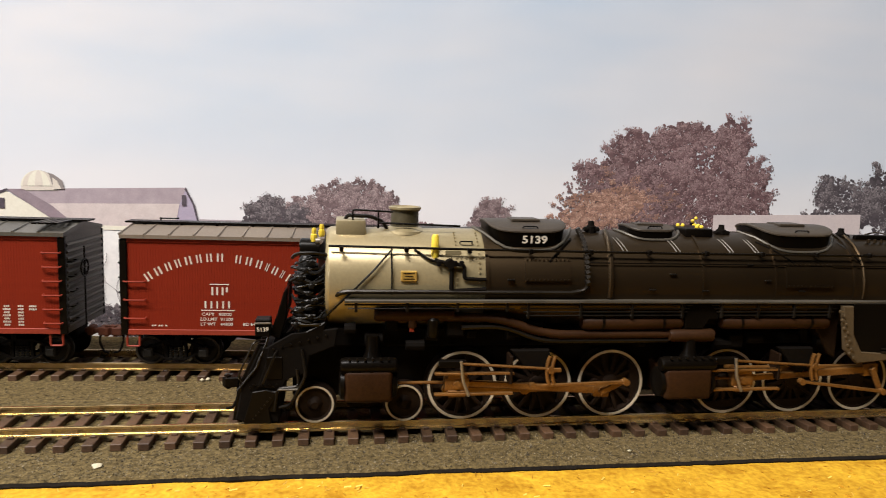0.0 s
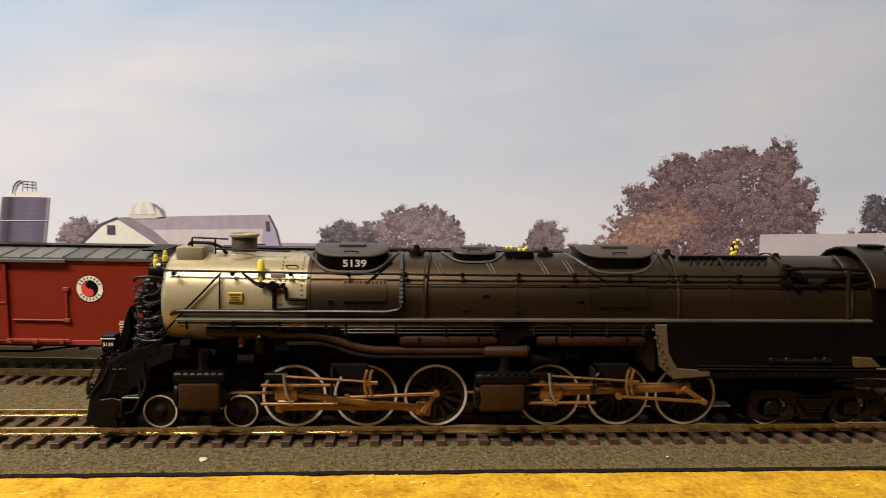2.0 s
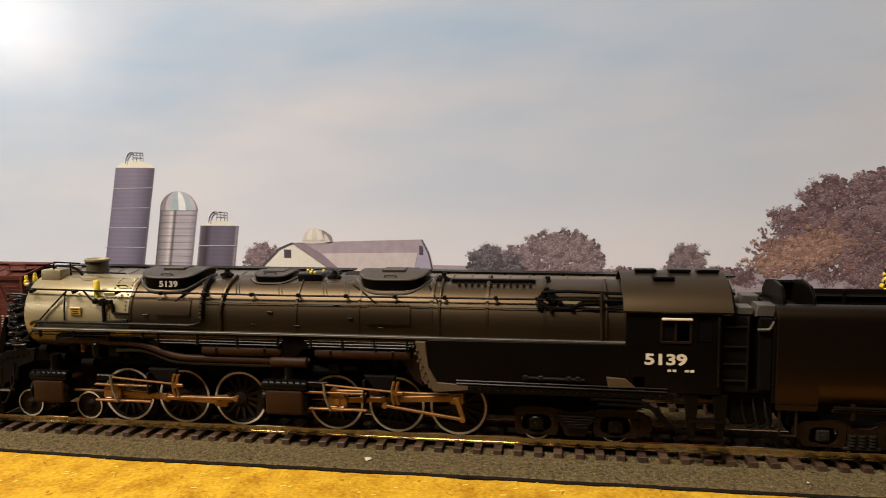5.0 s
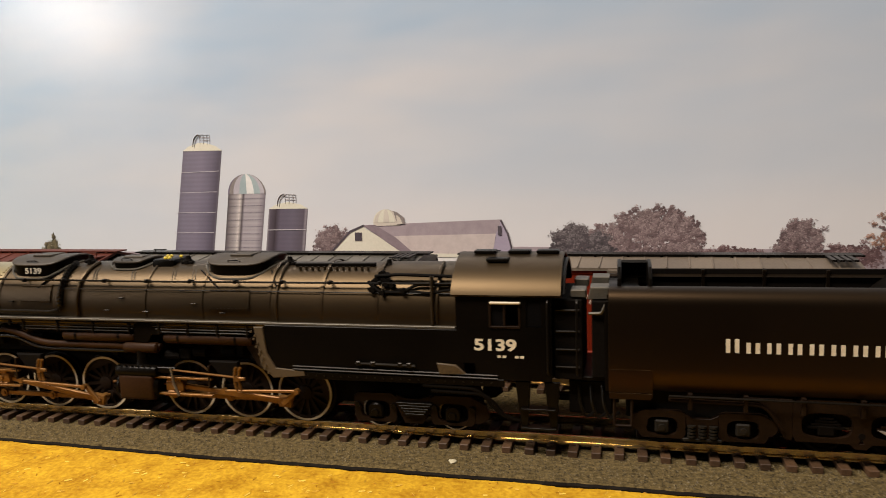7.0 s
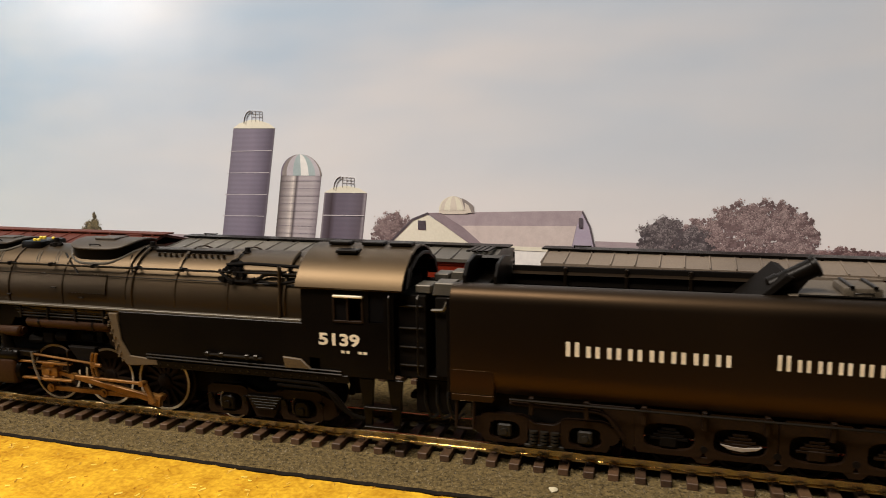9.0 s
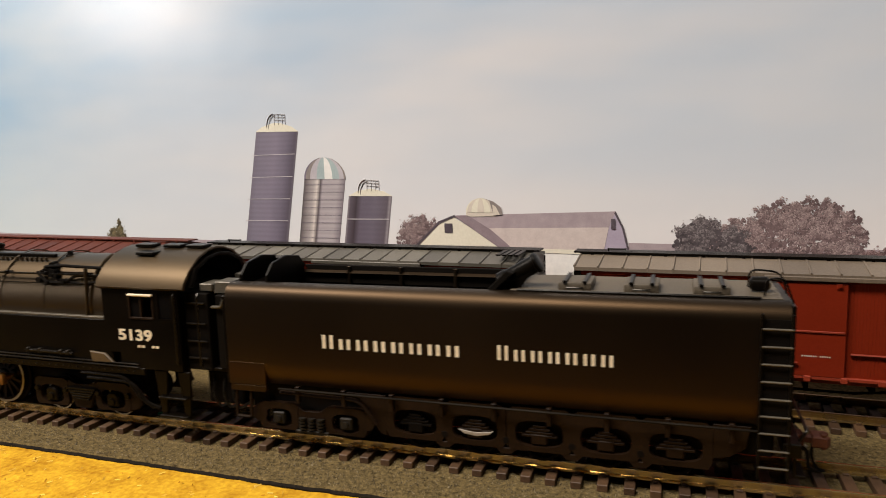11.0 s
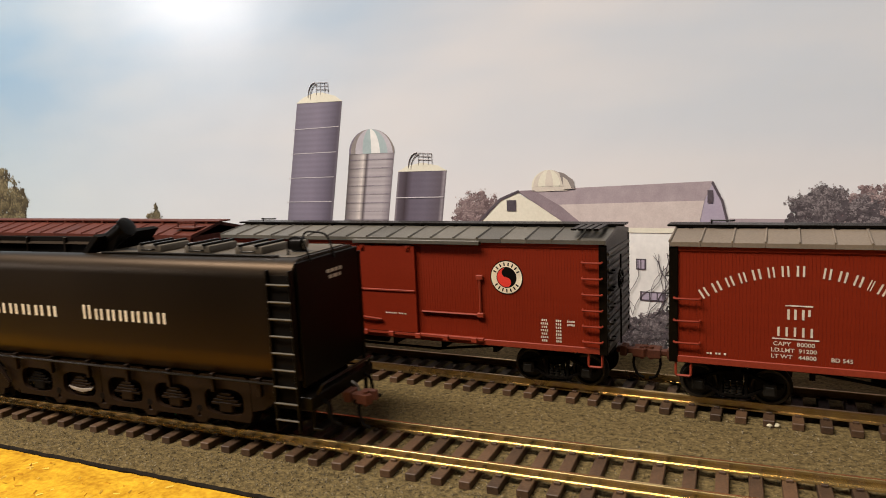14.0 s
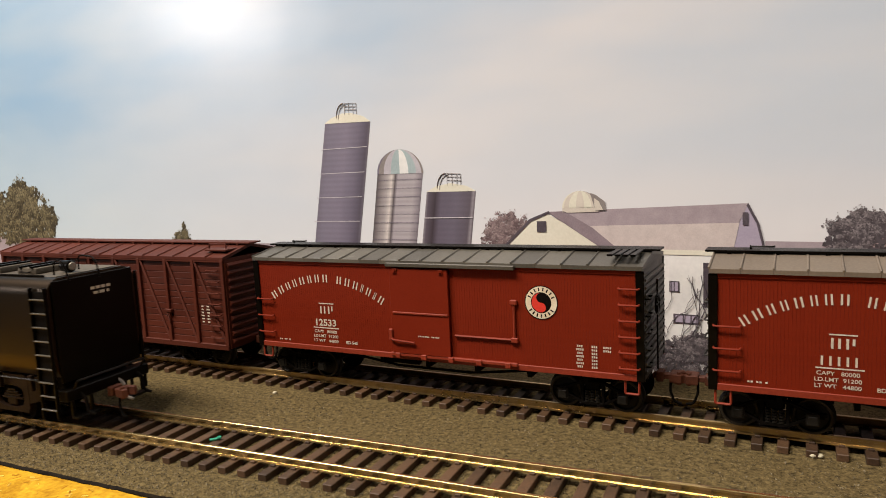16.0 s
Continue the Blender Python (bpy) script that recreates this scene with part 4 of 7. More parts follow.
        pipe(bw, [(HALF_L + 2.4, -5 - 3 * math.cos(a), 33 - 3 * math.sin(a)), (HALF_L + 2.4, -5 + 3 * math.cos(a), 33 + 3 * math.sin(a))], 0.2, 5)
    part("brake_wheel", bw, BLACK, car)
    roof_panels(car, HALF_L + 0.6, EAVE + 0.9, EAVE + 3.6, roof_mat, BLACK, 18, HALF_W + 0.9)
    cor = bmesh.new()
    grab(cor, 0, 6, 0, 0)
    bmesh.ops.transform(cor, matrix=Matrix.Translation((-HALF_L + 9, -3.4, EAVE + 6.0)), verts=cor.verts)
    pipe(cor, [(-HALF_L + 9, -3.4, EAVE + 5), (-HALF_L + 9, -3.4, EAVE + 6.0)], 0.28, 5)
    part("roof_grab", cor, BLACK, car)
    lat = bmesh.new()
    for k in range(4):
        x = HALF_L - 2.4 - k * 2.2
        box(lat, x - 0.8, x + 0.8, -HALF_W + 0.2, -4, EAVE + 4.1, EAVE + 4.7, 0.1)
    part("end_platform", lat, BLACK, car)
    # sliding door, its top rail, bottom guide and fittings
    y = -HALF_W
    xd0, xd1 = -12.0, 10.0
    door = part("door", box(bmesh.new(), xd0, xd1, y - 1.3, y - 0.1, SILL + 1.2, EAVE - 1.2, 0.2), CARRED, car, "flat boxcar-red sliding door")
    db = bmesh.new()
    box(db, xd0 + 0.8, xd1 - 0.4, y - 1.65, y - 1.2, 27.9, 28.6, 0.15)
    part("door_bar", db, CAREDGE, door)
    hg = bmesh.new()
    for x in (xd0 + 2.4, xd1 - 2.4):
        box(hg, x - 0.8, x + 0.8, y - 1.7, y - 1.2, EAVE - 2.8, EAVE - 1.2, 0.15)
        lathe(hg, [(y - 1.2, 0.5), (y - 1.95, 0.5)], "y", (x, 0, EAVE - 1.7), 10)
    part("door_hanger", hg, CARRED, door)
    lt = bmesh.new()
    box(lt, xd0 - 1.0, xd0 + 0.6, y - 2.0, y - 0.4, 18.6, 22.6, 0.3)
    pipe(lt, bend([(xd0 + 0.2, y - 2, 19.4), (xd0 + 1, y - 2.3, 19.0), (xd0 + 9, y - 2.0, 18.4)], 0.6), 0.35, 6)
    part("door_latch", lt, CAREDGE, door)
    part("door_track", box(bmesh.new(), xd0 - 1, 33, y - 1.9, y + 0.2, EAVE - 0.6, EAVE + 0.8, 0.2), roof_mat, car)
    gd = bmesh.new()
    box(gd, xd0 - 1, 33, y - 1.2, y + 0.1, SILL + 0.2, SILL + 1.3, 0.15)
    for k in range(5):
        box(gd, xd0 + 1 + k * 10, xd0 + 3 + k * 10, y - 1.7, y, SILL - 0.4, SILL + 1.4, 0.2)
    part("door_guide", gd, CAREDGE, car)
    lb = bmesh.new()
    pipe(lb, bend([(11.5, y - 0.5, 21.6), (32.2, y - 0.5, 21.6), (32.2, y - 0.5, 34)], 0.5), 0.42, 6)
    for z in (21.6, 33.6):
        box(lb, 31, 33.4, y - 1.1, y, z - 0.8, z + 0.8, 0.25)
    part("door_stop_bar", lb, CAREDGE, car)
    # ladders and grab irons
    for k in range(6):
        gb = bmesh.new()
        z = 39.5 - k * 4.7
        grab(gb, HALF_L - 6.4, HALF_L - 0.6, y - 0.2, z, 0.2)
        part("ladder_rung", gb, CAREDGE, car)
    for k in range(3):
        gb = bmesh.new()
        grab(gb, -HALF_L + 0.6, -HALF_L + 7.4, y - 0.2, 30.4 - k * 6.2, 0.2)
        part("grab_iron", gb, CAREDGE, car)
    for s in (-1, 1):
        st = bmesh.new()
        x = s * (HALF_L - 3.0)
        pipe(st, bend([(x - 2, y + 0.3, SILL - 0.6), (x - 2, y + 0.2, 8.0), (x + 2, y + 0.2, 8.0), (x + 2, y + 0.3, SILL - 0.6)], 0.6), 0.38, 6)
        part("stirrup_step", st, CAREDGE, car)
    # lettering
    part("lettering", bars_mesh("l", arc_bars(-39.6, 38.6, 43.0, WORD_ROW, 3.0, y, 1.06), WHITE, y - 0.06), WHITE, car, "arched row of white letter-sized bars")
    part("lettering", bars_mesh("l", [(-42.0, 27.2, 0.6, 2.7, 0), (-40.4, 27.2, 0.6, 2.7, 0), (-38.6, 27.2, 0.6, 2.7, 0), (-37.2, 27.7, 0.6, 1.7, 0), (-39.6, 29.5, 6.4, 0.34, 0), (-40.2, 20.6, 11.0, 0.34, 0)], WHITE, y - 0.06), WHITE, car)
    lettering("number", number, 2.4, WHITE, car, -40.4, y - 0.08, 22.4, wide=1.15, bold=0.03)
    for txt, z in (("CAPY   80000", 19.2), ("LD.LMT  91200", 17.5), ("LT WT   44800", 15.8)):
        lettering("data_line", txt, 1.05, WHITE, car, -40.6, y - 0.08, z, wide=1.15)
    lettering("data_line", "BD 545", 1.05, WHITE, car, -29.5, y - 0.08, 15.8, wide=1.1)
    rnd = random.Random(3)
    for k in range(7):
        z = 21.3 - k * 1.05
        cols = [(53.0, rnd.choice((3, 4))), (57.4, 3)] + ([(61.2, 4)] if k < 2 else [])
        marks = [(x + 0.62 * (j - c / 2), z, 0.4, rnd.uniform(0.55, 0.68), 0) for x, c in cols for j in range(c)]
        part("print_row", bars_mesh("s", marks, WHITE, y - 0.06), WHITE, car)
    part("print_row", bars_mesh("s", [(x, 15.2, 0.55, 0.5, 0) for x in (-61.6, -60.8, -59.4, -58.6, -57.2)], WHITE, y - 0.06), WHITE, car)
    part("print_row", bars_mesh("s", [(-1.6 + 0.62 * j, 20.6, 0.4, 0.42, 0) for j in range(13) if j != 7], WHITE, y - 1.32), WHITE, door)
    emblem(car, 41.0, 33.9, y - 0.02)
    # underframe
    uf = bmesh.new()
    box(uf, -HALF_L + 1, HALF_L - 1, -5, 5, 8.4, SILL, 0.3)
    for k in range(7):
        x = -54 + k * 18
        box(uf, x - 0.7, x + 0.7, -HALF_W + 1, HALF_W - 1, 9.6, SILL)
    part("underframe", uf, DARK, car)
    for s in (-1, 1):
        tr = bmesh.new()
        pipe(tr, [(-48, s * 10, 12), (-14, s * 10, 7.6), (14, s * 10, 7.6), (48, s * 10, 12)], 0.45, 6)
        part("truss_rod", tr, DARK, car)
    bc = bmesh.new()
    lathe(bc, [(-8, 2.4), (6, 2.4)], "x", (-14, -6, 9.6), 14)
    part("brake_cylinder", bc, DARK, car)
    truck(car, -55.2)
    truck(car, 55.2)
    return car


def back_pose(x):
    """On the back track, its middle at this x."""
    return pose(x * MM, (BACK_Y + math.tan(radians(BACK_ANGLE)) * x) * MM, 0, 0, 0, BACK_ANGLE)


wooden_boxcar("12533", back_pose(-77.2), "red wood-sheathed boxcar with grey roof, white lettering and round herald", CARROOF)
wooden_boxcar("11111", back_pose(83.2), "red wood-sheathed boxcar with dusty tan roof and white lettering", ROOFTAN)


def braced_boxcar(m):
    car = thing("boxcar", "oxide-brown outside-braced boxcar with ribbed end and red roof", "boxcar", "freight cars on the back track", m)
    sill, eave, hw = 9.8, 44.0, 15.2
    part("body", box(bmesh.new(), -70, 70, -hw + 0.4, hw - 0.4, sill, eave + 0.3), CARBROWN, car)
    for i in range(13):
        z = sill + 0.3 + i * 2.6
        part("plank", box(bmesh.new(), -69.6, 69.6, -hw + 0.05, -hw + 0.6, z + 0.08, z + 2.5, 0.1), CARBROWN, car)
    for k in range(10):
        x = -69.4 + k * 138.8 / 9
        part("post", box(bmesh.new(), x - 0.8, x + 0.8, -hw - 1.0, -hw + 0.2, sill, eave, 0.15), CARBROWN, car)
        if k < 9 and k != 4:
            x1 = x + 138.8 / 9
            a, b = (x + 1, x1 - 1) if k > 4 else (x1 - 1, x + 1)
            bm = bmesh.new()
            pipe(bm, [(a, -hw - 0.3, eave - 1), (b, -hw - 0.3, sill + 1.5)], 0.6, 5)
            part("brace", bm, CARBROWN, car)
    part("side_sill", box(bmesh.new(), -70, 70, -hw - 1.0, -hw + 0.3, sill - 1.6, sill + 0.6, 0.2), CARBROWN, car)
    part("top_plate", box(bmesh.new(), -70, 70, -hw - 0.8, -hw + 0.3, eave - 1.0, eave + 0.4, 0.2), CARBROWN, car)
    for s in (-1, 1):
        e = part("end_wall", box(bmesh.new(), s * 70 - 0.5, s * 70 + 0.5, -hw, hw, sill - 1, eave + 0.4, 0.1), CARBROWN, car)
        for k in range(11):
            rb = bmesh.new()
            pipe(rb, [(s * 70.6, -hw + 1, sill + 2 + k * 3), (s * 70.6, hw - 1, sill + 2 + k * 3)], 1.0, 6)
            part("rib", rb, CARBROWN, e)
        coupler(car, s * 70, s, RUST)
    roof_panels(car, 70.6, eave + 0.6, eave + 4.4, CARBROWN, CARBROWN, 16, hw + 0.9)
    cor = bmesh.new()
    pipe(cor, bend([(57, -9, eave + 3.4), (57, -9, eave + 5.4), (66, -9, eave + 5.4), (66, -9, eave + 3.4)], 0.6), 0.3, 5)
    part("roof_grab", cor, CARBROWN, car)
    part("end_platform", box(bmesh.new(), 58, 69, -12.5, -5, eave + 3.0, eave + 3.7, 0.1), CARBROWN, car)
    for k in range(7):
        gb = bmesh.new()
        grab(gb, 61.5, 67.2, -hw - 0.3, 40 - k * 4.4, 0.2)
        part("ladder_rung", gb, CARBROWN, car)
    vb = bmesh.new()
    box(vb, 36.5, 40.5, -hw - 1.4, -hw, 22.0, 23.4, 0.2)
    pipe(vb, bend([(38, -hw - 1, 22), (39.4, -hw - 1.4, 18.6)], 0.5), 0.35, 5)
    part("door_latch", vb, CARBROWN, car)
    rows = []
    rnd = random.Random(9)
    for k in range(6):
        rows += [(56.8, 25.2 - k * 1.25, rnd.uniform(1.0, 1.7), 0.5, 0), (59.8, 25.2 - k * 1.25, rnd.uniform(1.0, 1.8), 0.5, 0)]
    part("small_print", bars_mesh("s", rows, WHITE, -hw + 0.02), WHITE, car)
    uf = box(bmesh.new(), -66, 66, -5, 5, 7.4, sill, 0.3)
    part("underframe", uf, DARK, car)
    truck(car, -50.0)
    truck(car, 50.0)


braced_boxcar(back_pose(-234.6))

# ---- the locomotive, in its own space: x along the track as it stands at the start ----
ZC, RB = 39.6, 14.6
DRIVERS_FRONT, DRIVERS_REAR = (117.4, 139.5, 161.5), (197.6, 219.7, 241.6)
LOCO = thing("steam_locomotive", "black articulated steam locomotive model with graphite smokebox and brass rods", "locomotive")
MOVING = []  # part, its place in millimetres, radius of roll or crank data


def ring_band(x, r, w=0.5, mat=BOILER):
    part("boiler_band", lathe(bmesh.new(), [(x - w, r), (x - w, r + 0.28), (x + w, r + 0.28), (x + w, r)], "x", (0, 0, ZC), 48, False), mat, LOCO)


def loco_boiler():
    part("smokebox", lathe(bmesh.new(), [(78.6, 9.0), (78.8, 13.2), (79.4, 13.9), (80.2, 14.2), (122.3, 14.2)], "x", (0, 0, ZC), 56), SMOKEBOX, LOCO, "dusty gold-grey graphite smokebox")
    part("smokebox_front", lathe(bmesh.new(), [(76.6, 4.0), (77.0, 8.5), (78.2, 10.5), (78.6, 12.8)], "x", (0, 0, ZC), 40), BLACK, LOCO, "black smokebox door")
    part("boiler", lathe(bmesh.new(), [(122.3, 14.45), (150, 14.7), (190, 14.9), (233, 15.0)], "x", (0, 0, ZC - 0.2), 56), BOILER, LOCO, "weathered black boiler barrel")
    # the firebox: round above, drawn in towards the running board
    pts = [(15.2 * math.cos(math.radians(a)), ZC - 0.6 + 15.0 * math.sin(math.radians(a))) for a in range(-10, 191, 8)]
    pts += [(-15.6, 34), (15.6, 34)]
    part("firebox", prism(bmesh.new(), pts, "x", 233, 298), BOILER, LOCO, "black firebox wrapper")
    for x in (122.5, 233.2, 252, 271):
        ring_band(x, 15.0 if x > 200 else 14.5)
    for x in (185.5, 208):
        ring_band(x, 14.9, 0.35)
    def skin(x, z, r=14.3):
        return (x, -math.sqrt(r * r - (z - ZC) ** 2), z)
    for z in (46.9, 36.6):
        for k in range(7):
            p = skin(112.6 + k * 1.4, z)
            part("rivet", lathe(bmesh.new(), [(p[1] - 0.25, 0.22), (p[1] + 0.2, 0.28)], "y", (p[0], 0, z), 6), SMOKEBOX, LOCO)
    a, b = skin(115.4, 50.6), skin(118.8, 50.6)
    part("grab_handle", pipe(bmesh.new(), bend([a, (a[0], a[1] - 1.0, a[2] + 0.6), (b[0], b[1] - 1.0, b[2] + 0.6), b], 0.4, 2), 0.22, 5), BLACK, LOCO)
    p = skin(113.6, 48.2)
    part("access_plate", box(bmesh.new(), 111.0, 115.4, p[1] - 0.35, p[1] + 0.8, 47.5, 48.9, 0.15), SMOKEBOX, LOCO)
    part("vent_pipe", pipe(bmesh.new(), bend([skin(102.6, 49.0, 14.7), skin(106.2, 46.6, 14.9), skin(109.0, 45.8, 15.0)], 1.0), 0.36, 6), BLACK, LOCO)
    # riveted seam and patch plates
    rv = bmesh.new()
    for k in range(26):
        a = math.radians(200 + k * 5.6)
        for dx in (120.4, 114.2):
            box(rv, dx - 0.22, dx + 0.22, -14.3 * math.sin(a - math.pi) - 0.22, -14.3 * math.sin(a - math.pi) + 0.22, ZC - 14.3 * math.cos(a - math.pi) * -1 - 0.22, ZC + 14.3 * math.cos(a - math.pi) + 0.22)
    part("rivets", rv, SMOKEBOX, LOCO)
    for x0, x1, z0, z1 in ((133, 146, 41.0, 47.2), (211, 226, 39.6, 46.6)):
        bm = bmesh.new()
        n = 6
        for i in range(n):
            za, zb = z0 + (z1 - z0) * i / n, z0 + (z1 - z0) * (i + 1) / n
            ya, yb = [-math.sqrt(max(0.1, (15.1 if x0 < 200 else 15.4) ** 2 - (z - ZC + 0.2) ** 2)) for z in (za, zb)]
            vs = [bm.verts.new(p) for p in ((x0, ya, za), (x1, ya, za), (x1, yb, zb), (x0, yb, zb))]
            bm.faces.new(vs)
        bmesh.ops.remove_doubles(bm, verts=bm.verts, dist=0.01)
        bmesh.ops.recalc_face_normals(bm, faces=bm.faces)
        bmesh.ops.solidify(bm, geom=bm.faces[:], thickness=0.4)
        plate = part("patch_plate", bm, BOILER, LOCO)
        rv = bmesh.new()
        for k in range(11):
            x = x0 + 0.6 + (x1 - x0 - 1.2) * k / 10
            for z in (z0 + 0.5, z1 - 0.4):
                y = -math.sqrt((15.2 if x0 < 200 else 15.5) ** 2 - (z - ZC + 0.2) ** 2)
                box(rv, x - 0.22, x + 0.22, y - 0.3, y + 0.2, z - 0.22, z + 0.22)
        part("rivets", rv, BOILER, plate)


loco_boiler()


# lid black lightened to grey-brown: light from above put into the colour
LIDLIT = material("dusty_lid_paint", (0.020, 0.014, 0.009), (0.060, 0.044, 0.028), 0.5, 0.0, 60, 1500, 0.08, spec=0.4)


def saddle_dome(x0, x1, ztop, wide, label, low=47.0, mat=BLACK):
    """A long tub-shaped dome that narrows downwards, with an arched lid coloured lighter as if lit from above."""
    mid, half = (x0 + x1) / 2, (x1 - x0) / 2
    n = 48
    drop = 0.020 * wide * wide

    def outline(bm, k, dz, z=None):
        ring = []
        for i in range(n):
            a = 2 * math.pi * i / n
            c, s = math.cos(a), math.sin(a)
            x, y = mid + half * k * math.copysign(abs(c) ** 0.5, c), wide * k * math.copysign(abs(s) ** 0.55, s)
            ring.append(bm.verts.new((x, y, z if z is not None else ztop - drop * (y / wide) ** 2 + dz)))
        return ring

    def skin(bm, rings):
        for u, v in zip(rings, rings[1:]):
            for i in range(n):
                bm.faces.new((u[i], u[(i + 1) % n], v[(i + 1) % n], v[i]))

    bm = bmesh.new()
    rings = [outline(bm, 0.90, 0, low), outline(bm, 0.97, -1.3), outline(bm, 0.985, -0.75)]
    skin(bm, rings)
    bm.faces.new(rings[-1])
    ob = part("dome", bm, mat, LOCO, label)
    ld = bmesh.new()
    rings = [outline(ld, k, dz) for k, dz in ((0.985, -0.76), (1.005, -0.6), (1.005, -0.25), (0.985, -0.05), (0.9, 0.02), (0.6, 0.02), (0.25, 0.02))]
    skin(ld, rings)
    ld.faces.new(rings[-1])
    part("lid", ld, LIDLIT, ob, "arched dome lid in a lit grey-brown tone")
    hd = box(bmesh.new(), mid - 4.2, mid + 4.2, -wide * 0.45, wide * 0.2, ztop - 0.5, ztop + 0.35, 0.2)
    part("hatch", hd, LIDLIT, ob)
    hn = bmesh.new()
    zr = ztop - drop * 0.9
    pipe(hn, bend([(mid - 2.2, -wide * 0.86, zr), (mid - 2.0, -wide * 0.92, zr + 0.8), (mid + 2.0, -wide * 0.92, zr + 0.8), (mid + 2.2, -wide * 0.86, zr)], 0.4, 2), 0.2, 5)
    part("hatch_grip", hn, BLACK, ob)
    # flared seat line
    fl = bmesh.new()
    pts = []
    for i in range(13):
        u = x0 - 3 + (x1 - x0 + 6) * i / 12
        e = abs((u - mid) / (half + 3))
        y = -wide * (1 - e ** 4) - 0.5
        y = max(y, -13.5)
        pts.append((u, y, ZC + math.sqrt(max(1, 14.9 ** 2 - y * y))))
    pipe(fl, pts, 0.4, 6)
    part("seat", fl, EDGE, ob)
    return ob


d1 = saddle_dome(123.4, 146.8, 57.0, 10.9, "black sand dome with white road number")
lettering("road_number", "5139", 2.1, WHITE, d1, 136.2, -11.0, 52.0, wide=1.25, bold=0.03)
saddle_dome(166.2, 180.6, 56.2, 7.4, "low black steam dome", 48)
saddle_dome(205.9, 230.6, 57.0, 10.6, "black sand dome with flat hatch")


def top_gear():
    # stack, feedwater box and safety valves
    ob = part("chimney", lathe(bmesh.new(), [(52.6, 6.2), (53.4, 5.0), (54.4, 4.0), (58.6, 3.9), (58.8, 4.3), (59.6, 4.4), (59.8, 4.0), (57.0, 3.5), (55.0, 3.3)], "z", (100.8, 0, 0), 36), OLIVE, LOCO, "short dark olive smoke stack")
    part("box", box(bmesh.new(), 81.4, 89.6, -6.5, 6.5, 51.4, 56.2, 0.5, 2), SMOKEBOX, LOCO, "square grey feedwater box")
    part("feed_pipe", pipe(bmesh.new(), bend([(84, -2, 56), (84.6, -2, 57.2), (91, -2, 57.0), (94.4, -2, 55.6), (96, -2, 53)], 1.2), 0.55, 8), PIPE, LOCO)
    part("chimney_rim", lathe(bmesh.new(), [(59.0, 4.35), (59.2, 4.6), (59.75, 4.6), (59.95, 4.2), (59.4, 3.6)], "z", (100.8, 0, 0), 36), SMOKEBOX, ob, "worn bright rim")
    part("chimney_base", lathe(bmesh.new(), [(52.4, 6.6), (53.2, 6.3), (53.9, 5.0), (54.3, 4.2)], "z", (100.8, 0, 0), 36), SMOKEBOX, ob)
    hr = bmesh.new()
    pipe(hr, bend([(86, -5, 56), (86, -5, 59.0), (97, -5, 58.6)], 0.6), 0.3, 6)
    pipe(hr, [(93, -5, 54), (93, -5, 58.7)], 0.3, 6)
    pipe(hr, [(93, -5, 55.5), (116, -5.5, 55.0)], 0.3, 6)
    part("top_rail", hr, BLACK, LOCO)
    # yellow marker figures and flags
    for x, y, z, h in ((75.6, -7.0, 50.2, 4.0), (77.6, -4.8, 51.4, 3.6)):
        bm = lathe(bmesh.new(), [(z, 0.7), (z + h * 0.2, 0.95), (z + h * 0.5, 0.85), (z + h * 0.56, 0.55), (z + h * 0.7, 0.7), (z + h * 0.95, 0.5)], "z", (x, y, 0), 8)
        part("marker_lamp", bm, YELLOW, LOCO, "yellow-painted marker lamp")
    part("bottle", lathe(bmesh.new(), [(46.8, 0.9), (48, 1.1), (52.6, 1.05), (53.2, 0.7)], "z", (108.2, -11.6, 0), 12), YELLOW, LOCO, "bright yellow cylinder beside the boiler")
    part("lens", lathe(bmesh.new(), [(76.0, 1.0), (77.2, 1.0)], "x", (0, -7.2, 50.4), 14), STEEL, LOCO, "small round marker lens")
    # turret with yellow valve tops, behind the steam dome
    tb = part("turret", box(bmesh.new(), 183.2, 192.2, -6.0, 5.5, 50.5, 55.6, 0.8, 2), BLACK, LOCO, "black valve turret with yellow tops")
    rnd = random.Random(2)
    for k in range(5):
        v = bmesh.new()
        lathe(v, [(55.4, 0.6), (56.1, 0.6), (56.4, 0.3)], "z", (184.6 + 1.55 * k, rnd.uniform(-4.5, 2), 0), 8)
        part("valve", v, YELLOW, tb)
    for x, z in ((196.2, 55.0), (155.2, 55.4), (236.0, 54.6), (272.0, 53.6)):
        bm = lathe(bmesh.new(), [(z - 2.0, 1.5), (z, 1.5), (z + 0.3, 1.0), (z + 1.6, 0.8)], "z", (x, -3.0, 0), 10)
        box(bm, x - 2.4, x + 2.4, -4.2, -2.4, z - 1.4, z - 0.2, 0.3)
        part("fitting", bm, DARK, LOCO)
    # wavy cover plate along the firebox top
    bm = bmesh.new()
    box(bm, 239, 268, -5.5, -4.2, 53.0, 54.4, 0.3)
    part("cover_strip", bm, BLACK, LOCO)
    for k in range(12):
        b2 = bmesh.new()
        lathe(b2, [(52.2, 0.5), (53.4, 0.45)], "z", (242 + k * 2.2, -7.6, 0), 7)
        part("stay_cap", b2, BOILER, LOCO)


top_gear()


